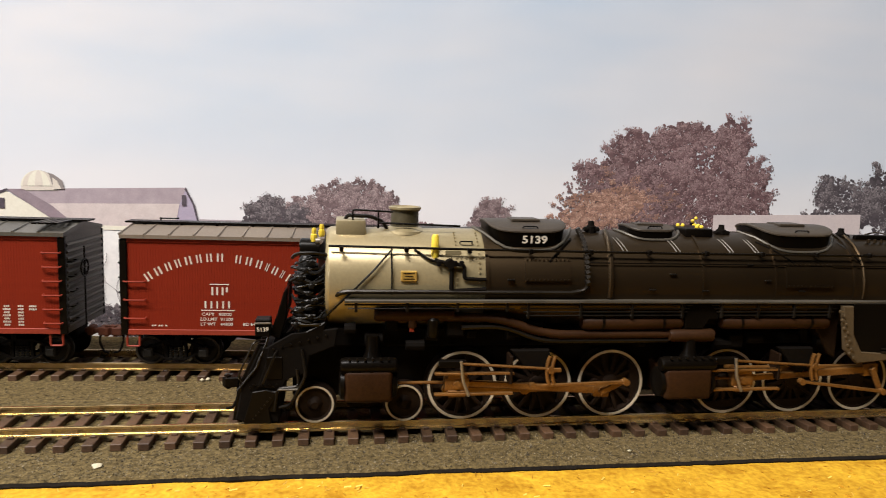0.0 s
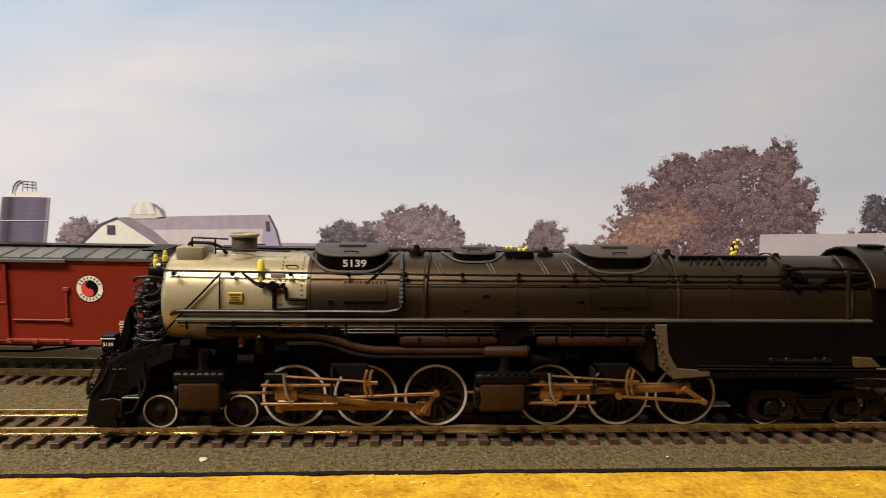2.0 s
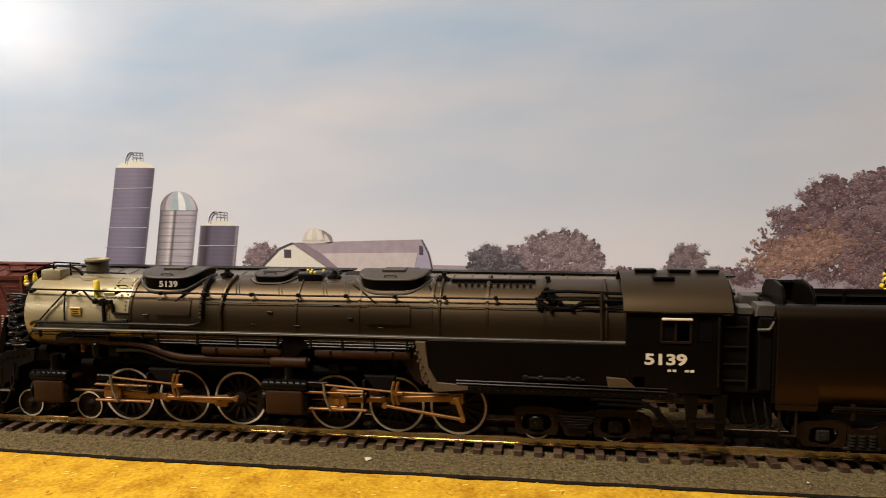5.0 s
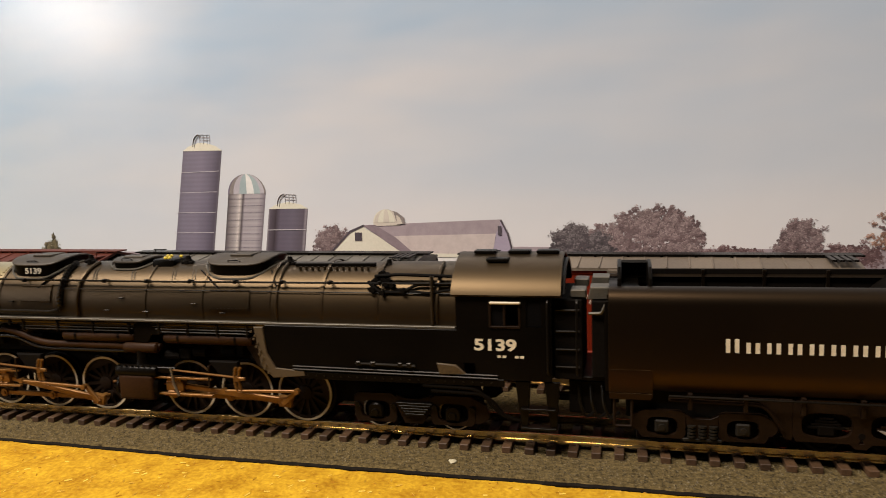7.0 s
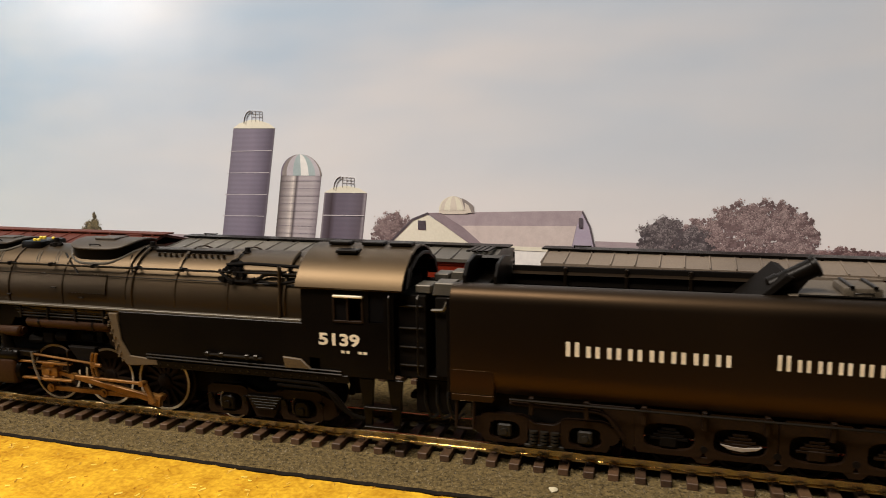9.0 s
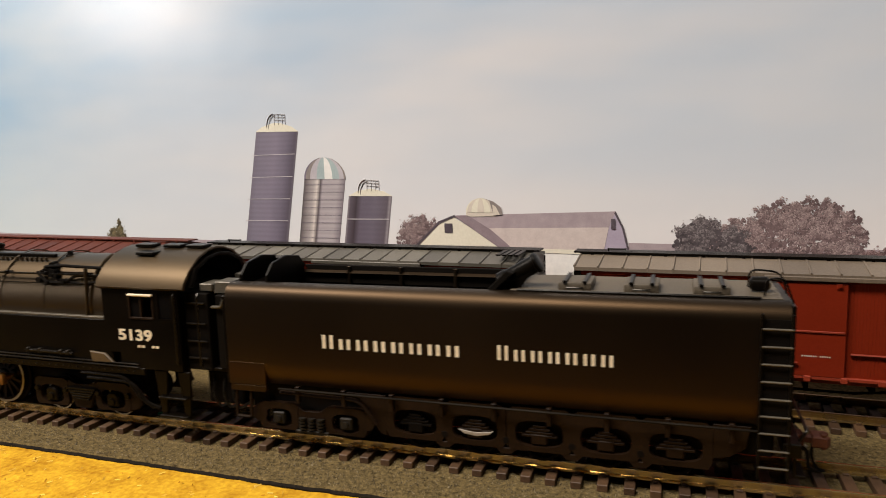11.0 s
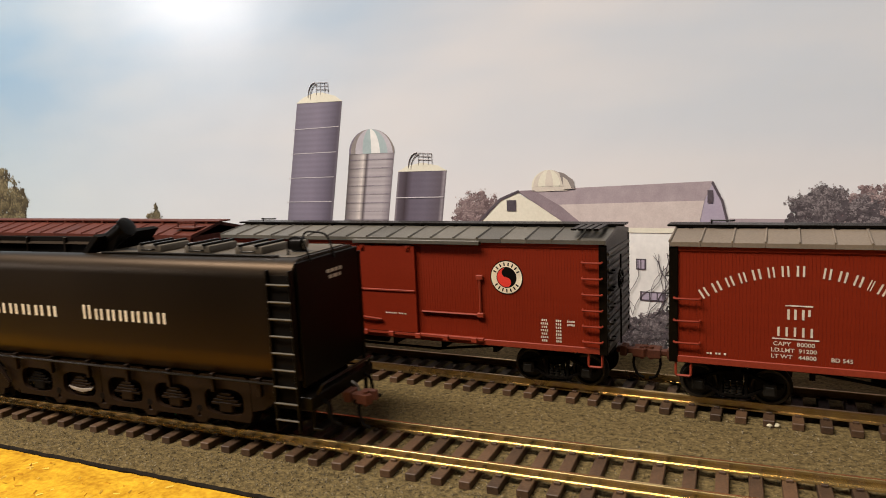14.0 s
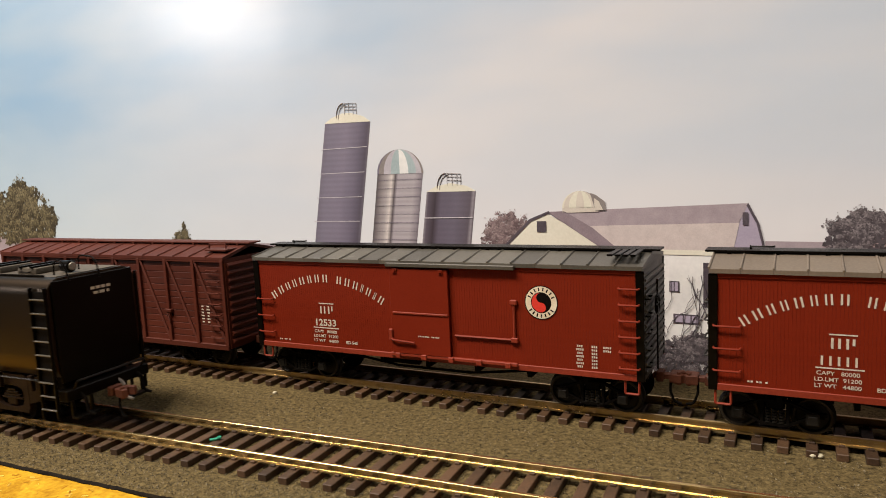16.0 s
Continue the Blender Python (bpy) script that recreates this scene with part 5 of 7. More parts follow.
def rails_and_pipes():
    y, z = -14.3, 49.2
    rail = part("handrail", pipe(bmesh.new(), [(79.6, -12.4, z + 0.6), (120, -13.2, z + 0.2), (180, y + 0.6, z - 0.2), (296, y + 0.6, z - 0.2)], 0.36, 6), BLACK, LOCO, "thin black boiler handrail")
    for k in range(13):
        x = 83 + 17.2 * k
        bm = bmesh.new()
        pipe(bm, [(x, -11.6, z - 0.2), (x, -13.9, z + 0.1)], 0.42, 6)
        box(bm, x - 0.6, x + 0.6, -14.4, -13.0, z - 0.7, z + 0.6, 0.2)
        part("stanchion", bm, BLACK, rail)
    part("conduit", pipe(bmesh.new(), [(151.5, -13.9, 46.2), (296, -14.2, 45.9)], 0.18, 5), BLACK, LOCO)
    # running boards in a paler grey that paints in their edge highlight
    rb = bmesh.new()
    for s in (-1, 1):
        box(rb, 84, 297, s * 14.4 - 2.2, s * 14.4 + 2.2, 35.2, 36.0, 0.15)
    part("running_board", rb, EDGE, LOCO, "narrow running board in a pale edge-highlight grey")
    # injector delivery pipe along the smokebox, then over the boiler
    over = [(150.6, -15.3 * math.cos(math.radians(a)), ZC + 15.4 * math.sin(math.radians(a))) for a in range(0, 76, 12)]
    part("delivery_pipe", pipe(bmesh.new(), bend([(79.5, -11, 34.5), (83, -14.8, 38.0), (146, -15.3, 37.9)], 3.0) + [(149.6, -15.4, 38.6)] + over, 0.62, 8), PIPE, LOCO, "curved steel delivery pipe")
    for a in range(4, 74, 5):
        p = Vector((150.6, -15.4 * math.cos(math.radians(a)), ZC + 15.5 * math.sin(math.radians(a))))
        part("pipe_coil", pipe(bmesh.new(), [p - Vector((0.5, 0, 0)), p + Vector((0.5, 0, 0.4))], 1.0, 6), PIPE, LOCO)
    for x, r in ((157.6, 0.75), (236, 0.5), (291, 0.6)):
        part("band_pipe", pipe(bmesh.new(), [(x + (2.5 * (a / 90) ** 2 if x < 200 else 0), -15.1 * math.cos(math.radians(a)), ZC + 15.1 * math.sin(math.radians(a))) for a in range(-12, 80, 8)], r, 7), BOILER, LOCO)
    part("brace_rod", pipe(bmesh.new(), [(78.8, -12.6, 30.5), (85.6, -15.0, 37.6), (91.5, -14.6, 43.6), (96.5, -12.7, 49.2)], 0.30, 6), BLACK, LOCO)
    part("brace_rod", pipe(bmesh.new(), [(96.4, -14.7, 37.2), (96.4, -14.4, 43), (96.2, -12.9, 49)], 0.24, 6), BLACK, LOCO)
    # stacked cooling coils below the running board
    for x0, x1 in ((84, 131), (131, 182), (188, 228)):
        for k in range(4 if x0 > 100 else 2):
            z = 34.6 - k * 1.0
            dx = k * 0.8
            part("cooling_pipe", pipe(bmesh.new(), [(x0 + dx, -15.6, z), (x1 - dx, -15.6, z)], 0.26, 5), PIPE, LOCO)
        cl = bmesh.new()
        for x in [x0 + 3 + i * (x1 - x0 - 6) / 3 for i in range(4)]:
            box(cl, x - 0.4, x + 0.4, -16.1, -15.0, 30.8 if x0 > 100 else 32.6, 35.2, 0.12)
        part("pipe_clamp", cl, PIPE, LOCO)
    for x0, x1 in ((150, 180), (192, 226)):
        bm = lathe(bmesh.new(), [(x0, 1.6), (x0 + 0.8, 2.1), (x1 - 0.8, 2.1), (x1, 1.6)], "x", (0, -13.6, 29.2), 18)
        tk = part("air_reservoir", bm, UMBER, LOCO, "brown-dusted air reservoir cylinder")
        for x in (x0 + 6, x1 - 6):
            part("strap", lathe(bmesh.new(), [(x - 0.4, 2.25), (x + 0.4, 2.25)], "x", (0, -13.6, 29.2), 18), BLACK, tk)
    part("air_reservoir", lathe(bmesh.new(), [(92, 1.6), (92.8, 2.0), (113, 2.0), (113.8, 1.6)], "x", (0, -12.6, 31.4), 18), UMBER, LOCO)
    # the big receiver pipe that dips between the engines
    part("receiver_pipe", pipe(bmesh.new(), bend([(112, -13.2, 30.6), (126, -13.4, 30.6), (140, -13.8, 25.8), (190, -13.8, 25.8)], 6, 6), 1.25, 12), UMBER, LOCO, "thick brown receiver steam pipe")
    part("receiver_pipe", pipe(bmesh.new(), bend([(116, -13.4, 27.8), (128, -13.4, 28.2), (138, -14.0, 24.0), (176, -14.0, 24.0)], 6, 6), 0.7, 8), PIPE, LOCO)
    part("exhaust_elbow", lathe(bmesh.new(), [(176, 1.5), (177, 1.9), (189, 1.9), (189.6, 1.2)], "x", (0, -14.6, 25.6), 16), UMBER, LOCO, "brown dusty steam elbow")
    for x in (160.5, 176.5, 193.0, 201.0):
        for dx in (0.0, 1.1):
            part("strap", pipe(bmesh.new(), [(x + dx + 0.6 * k, -14.95 * math.cos(math.radians(62 - 7 * k)), ZC - 0.2 + 14.95 * math.sin(math.radians(62 - 7 * k))) for k in range(4)], 0.16, 5), EDGE, LOCO)
    for x0, x1 in ((147.5, 140.0), (204.5, 214.5), (231.5, 236.0)):
        part("sand_pipe", pipe(bmesh.new(), [(x0 + (x1 - x0) * k / 6, -15.0 * math.cos(math.radians(58 - 5.2 * k)), ZC - 0.2 + 15.0 * math.sin(math.radians(58 - 5.2 * k))) for k in range(7)], 0.34, 6), BLACK, LOCO)
    # washout plugs and clips along the lower barrel
    for x, z in ((129, 41.4), (170, 38.8), (186, 38.6), (205, 41.6), (216, 38.6), (176, 43.2), (200, 46)):
        a = -math.sqrt(14.9 ** 2 - (z - ZC) ** 2)
        part("step_lug", box(bmesh.new(), x - 1.0, x + 1.0, a - 0.6, a + 0.3, z - 0.22, z + 0.22, 0.1), PIPE, LOCO)
    # check valve group on the smokebox
    ck = bmesh.new()
    pipe(ck, bend([(108, -13.2, 46.4), (112, -14.6, 45.6), (116, -14.4, 45.2), (116, -14.6, 41.6), (122, -14.8, 41.4)], 0.8), 0.5, 7)
    pipe(ck, bend([(112.5, -14.6, 45.4), (112.5, -14.9, 38.2), (122, -15, 38.8)], 0.8), 0.62, 7)
    lathe(ck, [(-15.6, 1.2), (-13.6, 1.4)], "y", (112, 0, 45.6), 12)
    for x in (109, 111, 113.4, 115.2):
        box(ck, x - 0.6, x + 0.6, -15.2, -13.6, 45.0, 46.4, 0.2)
    part("check_valve", ck, DARK, LOCO)
    part("builder_plate", box(bmesh.new(), 98.8, 103.2, -14.7, -13.9, 40.7, 43.6, 0.2), GILT, LOCO, "small square brass builder's plate")
    part("plate_face", bars_mesh("p", [(101, 42.9, 3.2, 0.28, 0), (101, 42.1, 2.2, 0.25, 0), (101, 41.4, 3.0, 0.25, 0)], DARK, -14.72), GRIME, LOCO)


rails_and_pipes()


def chassis():
    # frame as one solid dark block, added to stop light between the wheels
    part("main_frame", box(bmesh.new(), 70, 300, -6.0, 6.0, 6.5, 26, 0.5), DARK, LOCO)
    part("frame_plate", box(bmesh.new(), 78, 232, -9.5, 9.5, 21.5, 27.0, 0.5), DARK, LOCO)
    for x0, x1, z0, z1 in ((83.4, 97.8, 8.2, 20.2), (173.6, 189.4, 7.4, 19.6)):
        mid = (x0 + x1) / 2
        c = box(bmesh.new(), x0 + 0.8, x1 - 0.8, -18.2, 18.2, z0, z1 - 3, 1.2, 3)
        ob = part("cylinder_block", c, UMBER, LOCO, "brown-dusted cylinder casing")
        for s in (-1, 1):
            v = lathe(bmesh.new(), [(x0 - 0.4, 1.6), (x0, 2.0), (x0 + 1.0, 2.2), (x1 - 1.0, 2.2), (x1, 2.0), (x1 + 0.4, 1.6)], "x", (0, s * 16.2, z1 - 2.0), 18)
            part("valve_chest", v, BLACK, ob)
            hd = lathe(bmesh.new(), [(x0 - 0.6, 2.6), (x0 - 0.2, 4.2), (x0 + 0.8, 4.3)], "x", (0, s * 14.0, (z0 + z1) / 2 - 1.6), 20)
            lathe(hd, [(x1 - 0.8, 4.3), (x1 + 0.4, 3.6), (x1 + 0.8, 1.6)], "x", (0, s * 14.0, (z0 + z1) / 2 - 1.6), 20)
            part("cylinder_head", hd, BLACK, ob)
            sp = lathe(bmesh.new(), [(z1 - 1.5, 3.0), (z1 + 0.6, 2.2), (z1 + 1.6, 1.8), (26, 1.8)], "z", (mid + 1.0, s * 14.5, 0), 16)
            part("steam_pipe", sp, BLACK, ob)
            bl = bmesh.new()
            for k in range(6):
                lathe(bl, [(s * 17.6, 0.35), (s * 18.45, 0.35)], "y", (x0 + 2 + k * (x1 - x0 - 4) / 5, 0, z1 + 0.2), 6)
            part("bolts", bl, PIPE, ob)
    # dark clutter between the frames and the running board
    rnd = random.Random(12)
    for k in range(26):
        x = 84 + k * 5.6
        bm = bmesh.new()
        h = rnd.uniform(2, 6)
        z = rnd.uniform(21, 29)
        if rnd.random() < 0.5:
            box(bm, x, x + rnd.uniform(2, 5), -rnd.uniform(11.6, 13.0), -8, z, z + h, 0.4)
        else:
            lathe(bm, [(x, 1.4), (x + 0.4, rnd.uniform(1.4, 2.0)), (x + rnd.uniform(3, 6), 1.6)], "x", (0, -11.6, z + 1), 10)
        part("under_gear", bm, DARK, LOCO)
    part("red_tag", box(bmesh.new(), 101.6, 102.8, -13.6, -12.9, 26.6, 27.8, 0.1), CAREDGE, LOCO)
    part("hanger_pipe", lathe(bmesh.new(), [(27.6, 0.9), (28.0, 1.2), (31.6, 1.2), (32.0, 0.8)], "z", (102.4, -12.9, 0), 10), UMBER, LOCO)
    part("step_panel", prism(bmesh.new(), [(180.4, 35.0), (190.4, 35.0), (190.4, 30.4), (187.6, 30.4), (185.8, 27.6), (180.4, 27.6)], "y", -15.4, -14.4, 0.2), BLACK, LOCO)
    part("drain_pipe", lathe(bmesh.new(), [(25.2, 1.3), (26, 1.6), (30.0, 1.6), (30.6, 1.1)], "z", (108.0, -13.6, 0), 12), BLACK, LOCO)
    # guide yokes and valve-gear hangers beside the drivers
    for dr in (DRIVERS_FRONT, DRIVERS_REAR):
        x = dr[1]
        hg = prism(bmesh.new(), [(x - 10, 22.0), (x + 1, 22.0), (x + 1.6, 17.8), (x - 2, 14.4), (x - 6.4, 17.4)], "y", -16.2, -14.2, 0.3)
        part("link_hanger", hg, DARK, LOCO)
        yk = bmesh.new()
        box(yk, x - 10.2, x - 9.4, -17.0, -12, 12.5, 20.5, 0.2)
        part("guide_yoke", yk, GRIME, LOCO)
        for z in (15.6, 9.8):
            part("guide_bar", box(bmesh.new(), x - 31, x - 9.0, -16.8, -15.4, z - 0.35, z + 0.35, 0.12), BRASS, LOCO)
        lk = bmesh.new()
        n = 10
        arc = [(x - 2.0 - 2.2 * math.cos(math.radians(-50 + 100 * i / n)) + 4.4, -17.0, 16.5 + 5.2 * math.sin(math.radians(-50 + 100 * i / n))) for i in range(n + 1)]
        pipe(lk, arc, 0.55, 6)
        pipe(lk, [(p[0] + 1.5, p[1], p[2]) for p in arc], 0.55, 6)
        lathe(lk, [(-17.9, 1.0), (-16.4, 1.0)], "y", (x + 1.2, 0, 16.6), 10)
        box(lk, x + 0.2, x + 4.2, -17.8, -17.0, 16.0, 17.2, 0.2)
        part("expansion_link", lk, BRASS, LOCO)
        part("radius_rod", pipe(bmesh.new(), [(x - 24, -17.0, 18.6), (x + 0.8, -17.0, 16.9)], 0.4, 6), BRASS, LOCO)
        part("lever", pipe(bmesh.new(), bend([(x - 24, -17.4, 19.4), (x - 23.4, -17.4, 14), (x - 21.6, -17.4, 9.6)], 1), 0.45, 6), STEEL, LOCO)
        part("valve_stem_guide", box(bmesh.new(), x - 30, x - 22.5, -17.0, -15.0, 17.4, 19.4, 0.3), BLACK, LOCO)
    # pilot: sloped plates, beam, steps and coupler cover
    bm = prism(bmesh.new(), [(55.4, 2.6), (58.2, 1.6), (67.0, 1.6), (67.6, 12), (65.0, 22.5), (62.0, 22.5), (57.2, 12.0)], "y", -12.8, 12.8, 0.4)
    pil = part("pilot", bm, DARK, LOCO, "black footboard pilot")
    for k in range(7):
        yy = -11.4 + k * 3.8
        part("slat", prism(bmesh.new(), [(54.6, 2.2), (56.0, 2.2), (58.0, 12.4), (63.0, 23.2), (61.6, 23.2), (56.6, 12.6)], "y", yy - 0.5, yy + 0.5, 0.15), BLACK, pil)
    sd = bmesh.new()
    box(sd, 60.5, 66.5, -13.3, -12.7, 4.5, 10.5, 0.3)
    box(sd, 63.5, 68.0, -13.2, -12.7, 13.5, 20.0, 0.3)
    for k in range(8):
        lathe(sd, [(-13.3, 0.3), (-12.7, 0.35)], "y", (59.4 + k * 1.0, 0, 11.6 + (k % 2) * 0.6), 6)
    part("side_plate", sd, BLACK, pil)
    gr = bmesh.new()
    pipe(gr, bend([(57.4, -12.6, 13), (56.4, -13.8, 15), (60.4, -13.8, 24), (62, -12.4, 24.4)], 1.0), 0.3, 6)
    pipe(gr, bend([(62.6, -12.8, 12), (62.6, -14.2, 12.6), (66, -14.2, 21), (66.4, -12.8, 21.6)], 1.0), 0.3, 6)
    pipe(gr, bend([(67, -13.2, 6), (70, -14.6, 7), (74, -14.4, 15), (73, -13.4, 22)], 1.4), 0.4, 6)
    part("grab_iron", gr, PIPE, pil)
    for s in (-1, 1):
        part("pilot_side", prism(bmesh.new(), [(57.6, 1.8), (65.0, 1.5), (64.4, 5.6), (66.8, 9.8), (63.6, 11.0), (60.0, 10.4)], "y", s * 13.2 - 0.4, s * 13.2 + 0.4, 0.2), BLACK, LOCO)
        part("pilot_cheek", prism(bmesh.new(), [(61.2, 11.4), (67.4, 10.6), (69.0, 13.6), (74.2, 15.2), (75.0, 20.0), (81.6, 22.6), (82.4, 27.6), (70.2, 26.2), (64.2, 22.8), (63.0, 17.0)], "y", s * 12.6 - 0.4, s * 12.6 + 0.4, 0.25), DARK, LOCO)
        bt = bmesh.new()
        for k in range(7):
            lathe(bt, [(s * 13.0, 0.32), (s * 13.45, 0.28)], "y", (65.4 + k * 2.3, 0, 22.0 + k * 0.62), 6)
            lathe(bt, [(s * 13.5, 0.3), (s * 13.95, 0.26)], "y", (60.2 + k * 0.75, 0, 3.0 + k * 0.95), 6)
        part("bolts", bt, PIPE, LOCO)
        part("step_tread", box(bmesh.new(), 66.8, 72.4, s * 13.6 - 1.0, s * 13.6 + 1.0, 10.9, 11.5, 0.15), EDGE, LOCO)
        part("step_hanger", pipe(bmesh.new(), bend([(71.6, s * 13.4, 16.5), (72.2, s * 14.0, 12.0), (66.6, s * 14.0, 11.4), (65.8, s * 13.4, 5.0)], 1.2), 0.38, 6), PIPE, LOCO)
        part("pump_shield", prism(bmesh.new(), [(64.2, 25.4), (67.0, 24), (68.8, 30.5), (69.0, 38.6), (67.9, 37.0), (66.2, 31)], "y", s * 8.4 - 2.8, s * 8.4 + 2.8, 0.3), BLACK, LOCO)
        part("deck_fold", prism(bmesh.new(), [(67.4, 21.6), (78.6, 23.4), (79, 29.4), (69.4, 24.2)], "y", s * 9.4 - 3.6, s * 9.4 + 3.6, 0.3), BLACK, LOCO)
    nb = part("number_box", box(bmesh.new(), 60.6, 64.6, -12.6, -8.0, 25.2, 30.0, 0.3), BLACK, LOCO)
    lettering("box_number", "5139", 1.1, WHITE, nb, 62.6, -12.68, 27.2)
    part("box_trim", box(bmesh.new(), 60.4, 64.8, -12.72, -12.4, 28.7, 29.1, 0.05), STEEL, nb)
    for x, y in ((73.6, -7.6), (73.6, 7.6)):
        pm = lathe(bmesh.new(), [(25, 2.4), (26, 3.4), (32, 3.4), (32.6, 2.2), (35.6, 2.2), (36.2, 3.2), (41.6, 3.2), (42.4, 2.4), (45.5, 2.0), (46.5, 1.2)], "z", (x, y, 0), 18)
        ap = part("air_pump", pm, PUMPBLACK, LOCO, "black twin-cylinder air pump")
        for z in (27.5, 29.0, 30.5, 37.6, 39.2, 40.8):
            part("fin", lathe(bmesh.new(), [(z - 0.3, 3.7), (z + 0.3, 3.7)], "z", (x, y, 0), 18), PUMPBLACK, ap)
    rnd = random.Random(5)
    for k in range(16):
        z = 27.5 + k * 1.25
        bm = pipe(bmesh.new(), bend([(70.4 + rnd.uniform(-1.2, 1.4), -10.2, z), (70.6 + rnd.uniform(-0.6, 1.4), -12.4, z + rnd.uniform(-1.2, 1.6)), (76.2 + rnd.uniform(-1.5, 1), -12.8, z + rnd.uniform(-2, 2)), (79, -11.5, z + 1)], 1.2), rnd.choice((0.28, 0.36, 0.5)), 6)
        part("pump_pipe", bm, PIPE if k % 4 == 0 else PUMPBLACK, LOCO)
    for k in range(9):
        x, z = 70.6 + rnd.uniform(0, 6.4), 28.5 + k * 2.1
        vf = lathe(bmesh.new(), [(-13.6, 0.5), (-13.2, 0.85), (-12.2, 0.85), (-11.0, 0.5)], "y", (x, 0, z), 8)
        lathe(vf, [(x - 1.3, 0.4), (x + 1.3, 0.4)], "x", (0, -12.6, z + 0.4), 6)
        part("pump_valve", vf, PUMPBLACK, LOCO)
    part("headlight", lathe(bmesh.new(), [(71.5, 2.6), (72.2, 2.9), (77, 2.7)], "x", (0, 0, 47.5), 20), BLACK, LOCO)
    lc = bmesh.new()
    for k in range(5):
        pipe(lc, [(60 + k * 2.2, -13.0, 4 + k * 4), (60 + k * 2.2, -9.4, 4 + k * 4)], 0.3, 5)
    pipe(lc, bend([(56, -12.9, 10.6), (61, -13.2, 17), (64, -12, 25)], 1), 0.35, 6)
    part("pilot_steps", lc, PIPE, LOCO)
    coupler(LOCO, 60, -1, BLACK)


chassis()


def rear_end():
    y = -16.4
    # firebox side sheet under the running board, with its tan-dusted front bracket
    part("side_sheet", box(bmesh.new(), 232.0, 299.5, y - 0.4, y + 0.5, 19.6, 35.2, 0.2), BLACK, LOCO, "flat black firebox side sheet")
    part("side_sheet", box(bmesh.new(), 232.0, 299.5, -y - 0.5, -y + 0.4, 19.6, 35.2, 0.2), BLACK, LOCO)
    part("foundation_bracket", prism(bmesh.new(), [(228.2, 34.6), (231.6, 34.6), (232.6, 26.0), (235.6, 20.9), (245.8, 20.2), (246.2, 18.4), (234.4, 17.4), (230.2, 21.5)], "y", y - 0.9, y + 0.8, 0.25), TAN, LOCO, "tan-dusted firebox bracket with studs")
    sb = bmesh.new()
    for k in range(12):
        lathe(sb, [(y - 1.3, 0.4), (y - 0.6, 0.45)], "y", (227.4 + 0.42 * k + (k % 2) * 0.9, 0, 33 - k * 1.25), 6)
    part("studs", sb, TAN, LOCO)
    part("throat_sheet", prism(bmesh.new(), [(219, 33.5), (230, 33.5), (230, 18), (227, 20)], "y", -13.5, 13.5, 0.3), GRIME, LOCO)
    part("lower_rail", box(bmesh.new(), 244, 312, y - 0.8, y + 0.4, 17.6, 20.0, 0.2), BLACK, LOCO)
    rv = bmesh.new()
    for k in range(22):
        lathe(rv, [(y - 1.1, 0.28), (y - 0.7, 0.32)], "y", (247 + k * 2.9, 0, 18.8), 6)
    part("rivets", rv, PIPE, LOCO)
    for z in (20.8, 21.8):
        part("conduit", pipe(bmesh.new(), [(242, y - 0.9, z), (310, y - 0.9, z - 0.6)], 0.3, 5), PIPE, LOCO)
    ij = bmesh.new()
    pipe(ij, [(264, y - 1.2, 23.6), (284, y - 1.2, 23.4)], 0.5, 6)
    for x in (265, 270, 279, 282):
        box(ij, x - 0.8, x + 0.8, y - 1.8, y - 0.4, 22.8, 24.4, 0.25)
    part("injector", ij, PIPE, LOCO)
    part("sand_panel", prism(bmesh.new(), [(291, 24.6), (297, 24.2), (300.5, 21.2), (291.6, 21.0)], "y", y - 1.2, y - 0.2, 0.25), OCHRE, LOCO, "dusty ochre ash-pan panel")
    # valves over the firebox
    vt = bmesh.new()
    rnd = random.Random(8)
    for k in range(16):
        x, z = 274 + rnd.uniform(-5, 6), 48.4 + rnd.uniform(-3, 3.4)
        yy = -math.sqrt(max(20, 15.2 ** 2 - (z - ZC) ** 2)) - 0.6
        lathe(vt, [(yy - 1.2, 0.8), (yy + 0.8, 0.9)], "y", (x, 0, z), 8)
    pipe(vt, bend([(268, -13.4, 49.5), (272, -14, 46.2), (280, -14, 46.2), (284, -13.2, 48.6), (297, -13, 48.6)], 1.4), 0.55, 7)
    pipe(vt, bend([(270, -12, 51), (278, -12.2, 51.6), (290, -12, 51.2), (298, -12, 51)], 1.2), 0.55, 7)
    pipe(vt, bend([(276, -13, 47), (288, -14.2, 46.0), (297, -14, 47.4)], 1.2), 0.45, 7)
    part("valve_chest", vt, DARK, LOCO)
    part("post", pipe(bmesh.new(), [(289.6, -15.4, 36), (289.4, -14.2, 51.4)], 0.6, 8), BOILER, LOCO)
    # cab: side walls with window openings, front and rear sheets, arched roof
    x0, x1, z0, ze = 297.5, 326.5, 19.8, 47.2
    cab = part("cab_front", prism(bmesh.new(), [(-16.2, z0), (16.2, z0), (16.2, ze), (9, 53.6), (-9, 53.6), (-16.2, ze)], "x", x0 - 0.3, x0 + 0.8), BLACK, LOCO)
    for s in (-1, 1):
        bm = bmesh.new()
        a, b = (s * 16.9, s * 16.0) if s < 0 else (s * 16.0, s * 16.9)
        us, ws = (x0, 303.0, 308.0, 317.0, 319.0, 323.6, x1), (z0, z0 + 5, 36.4, 44.5, ze)
        grid = [[bm.verts.new((u, a, w)) for w in ws] for u in us]
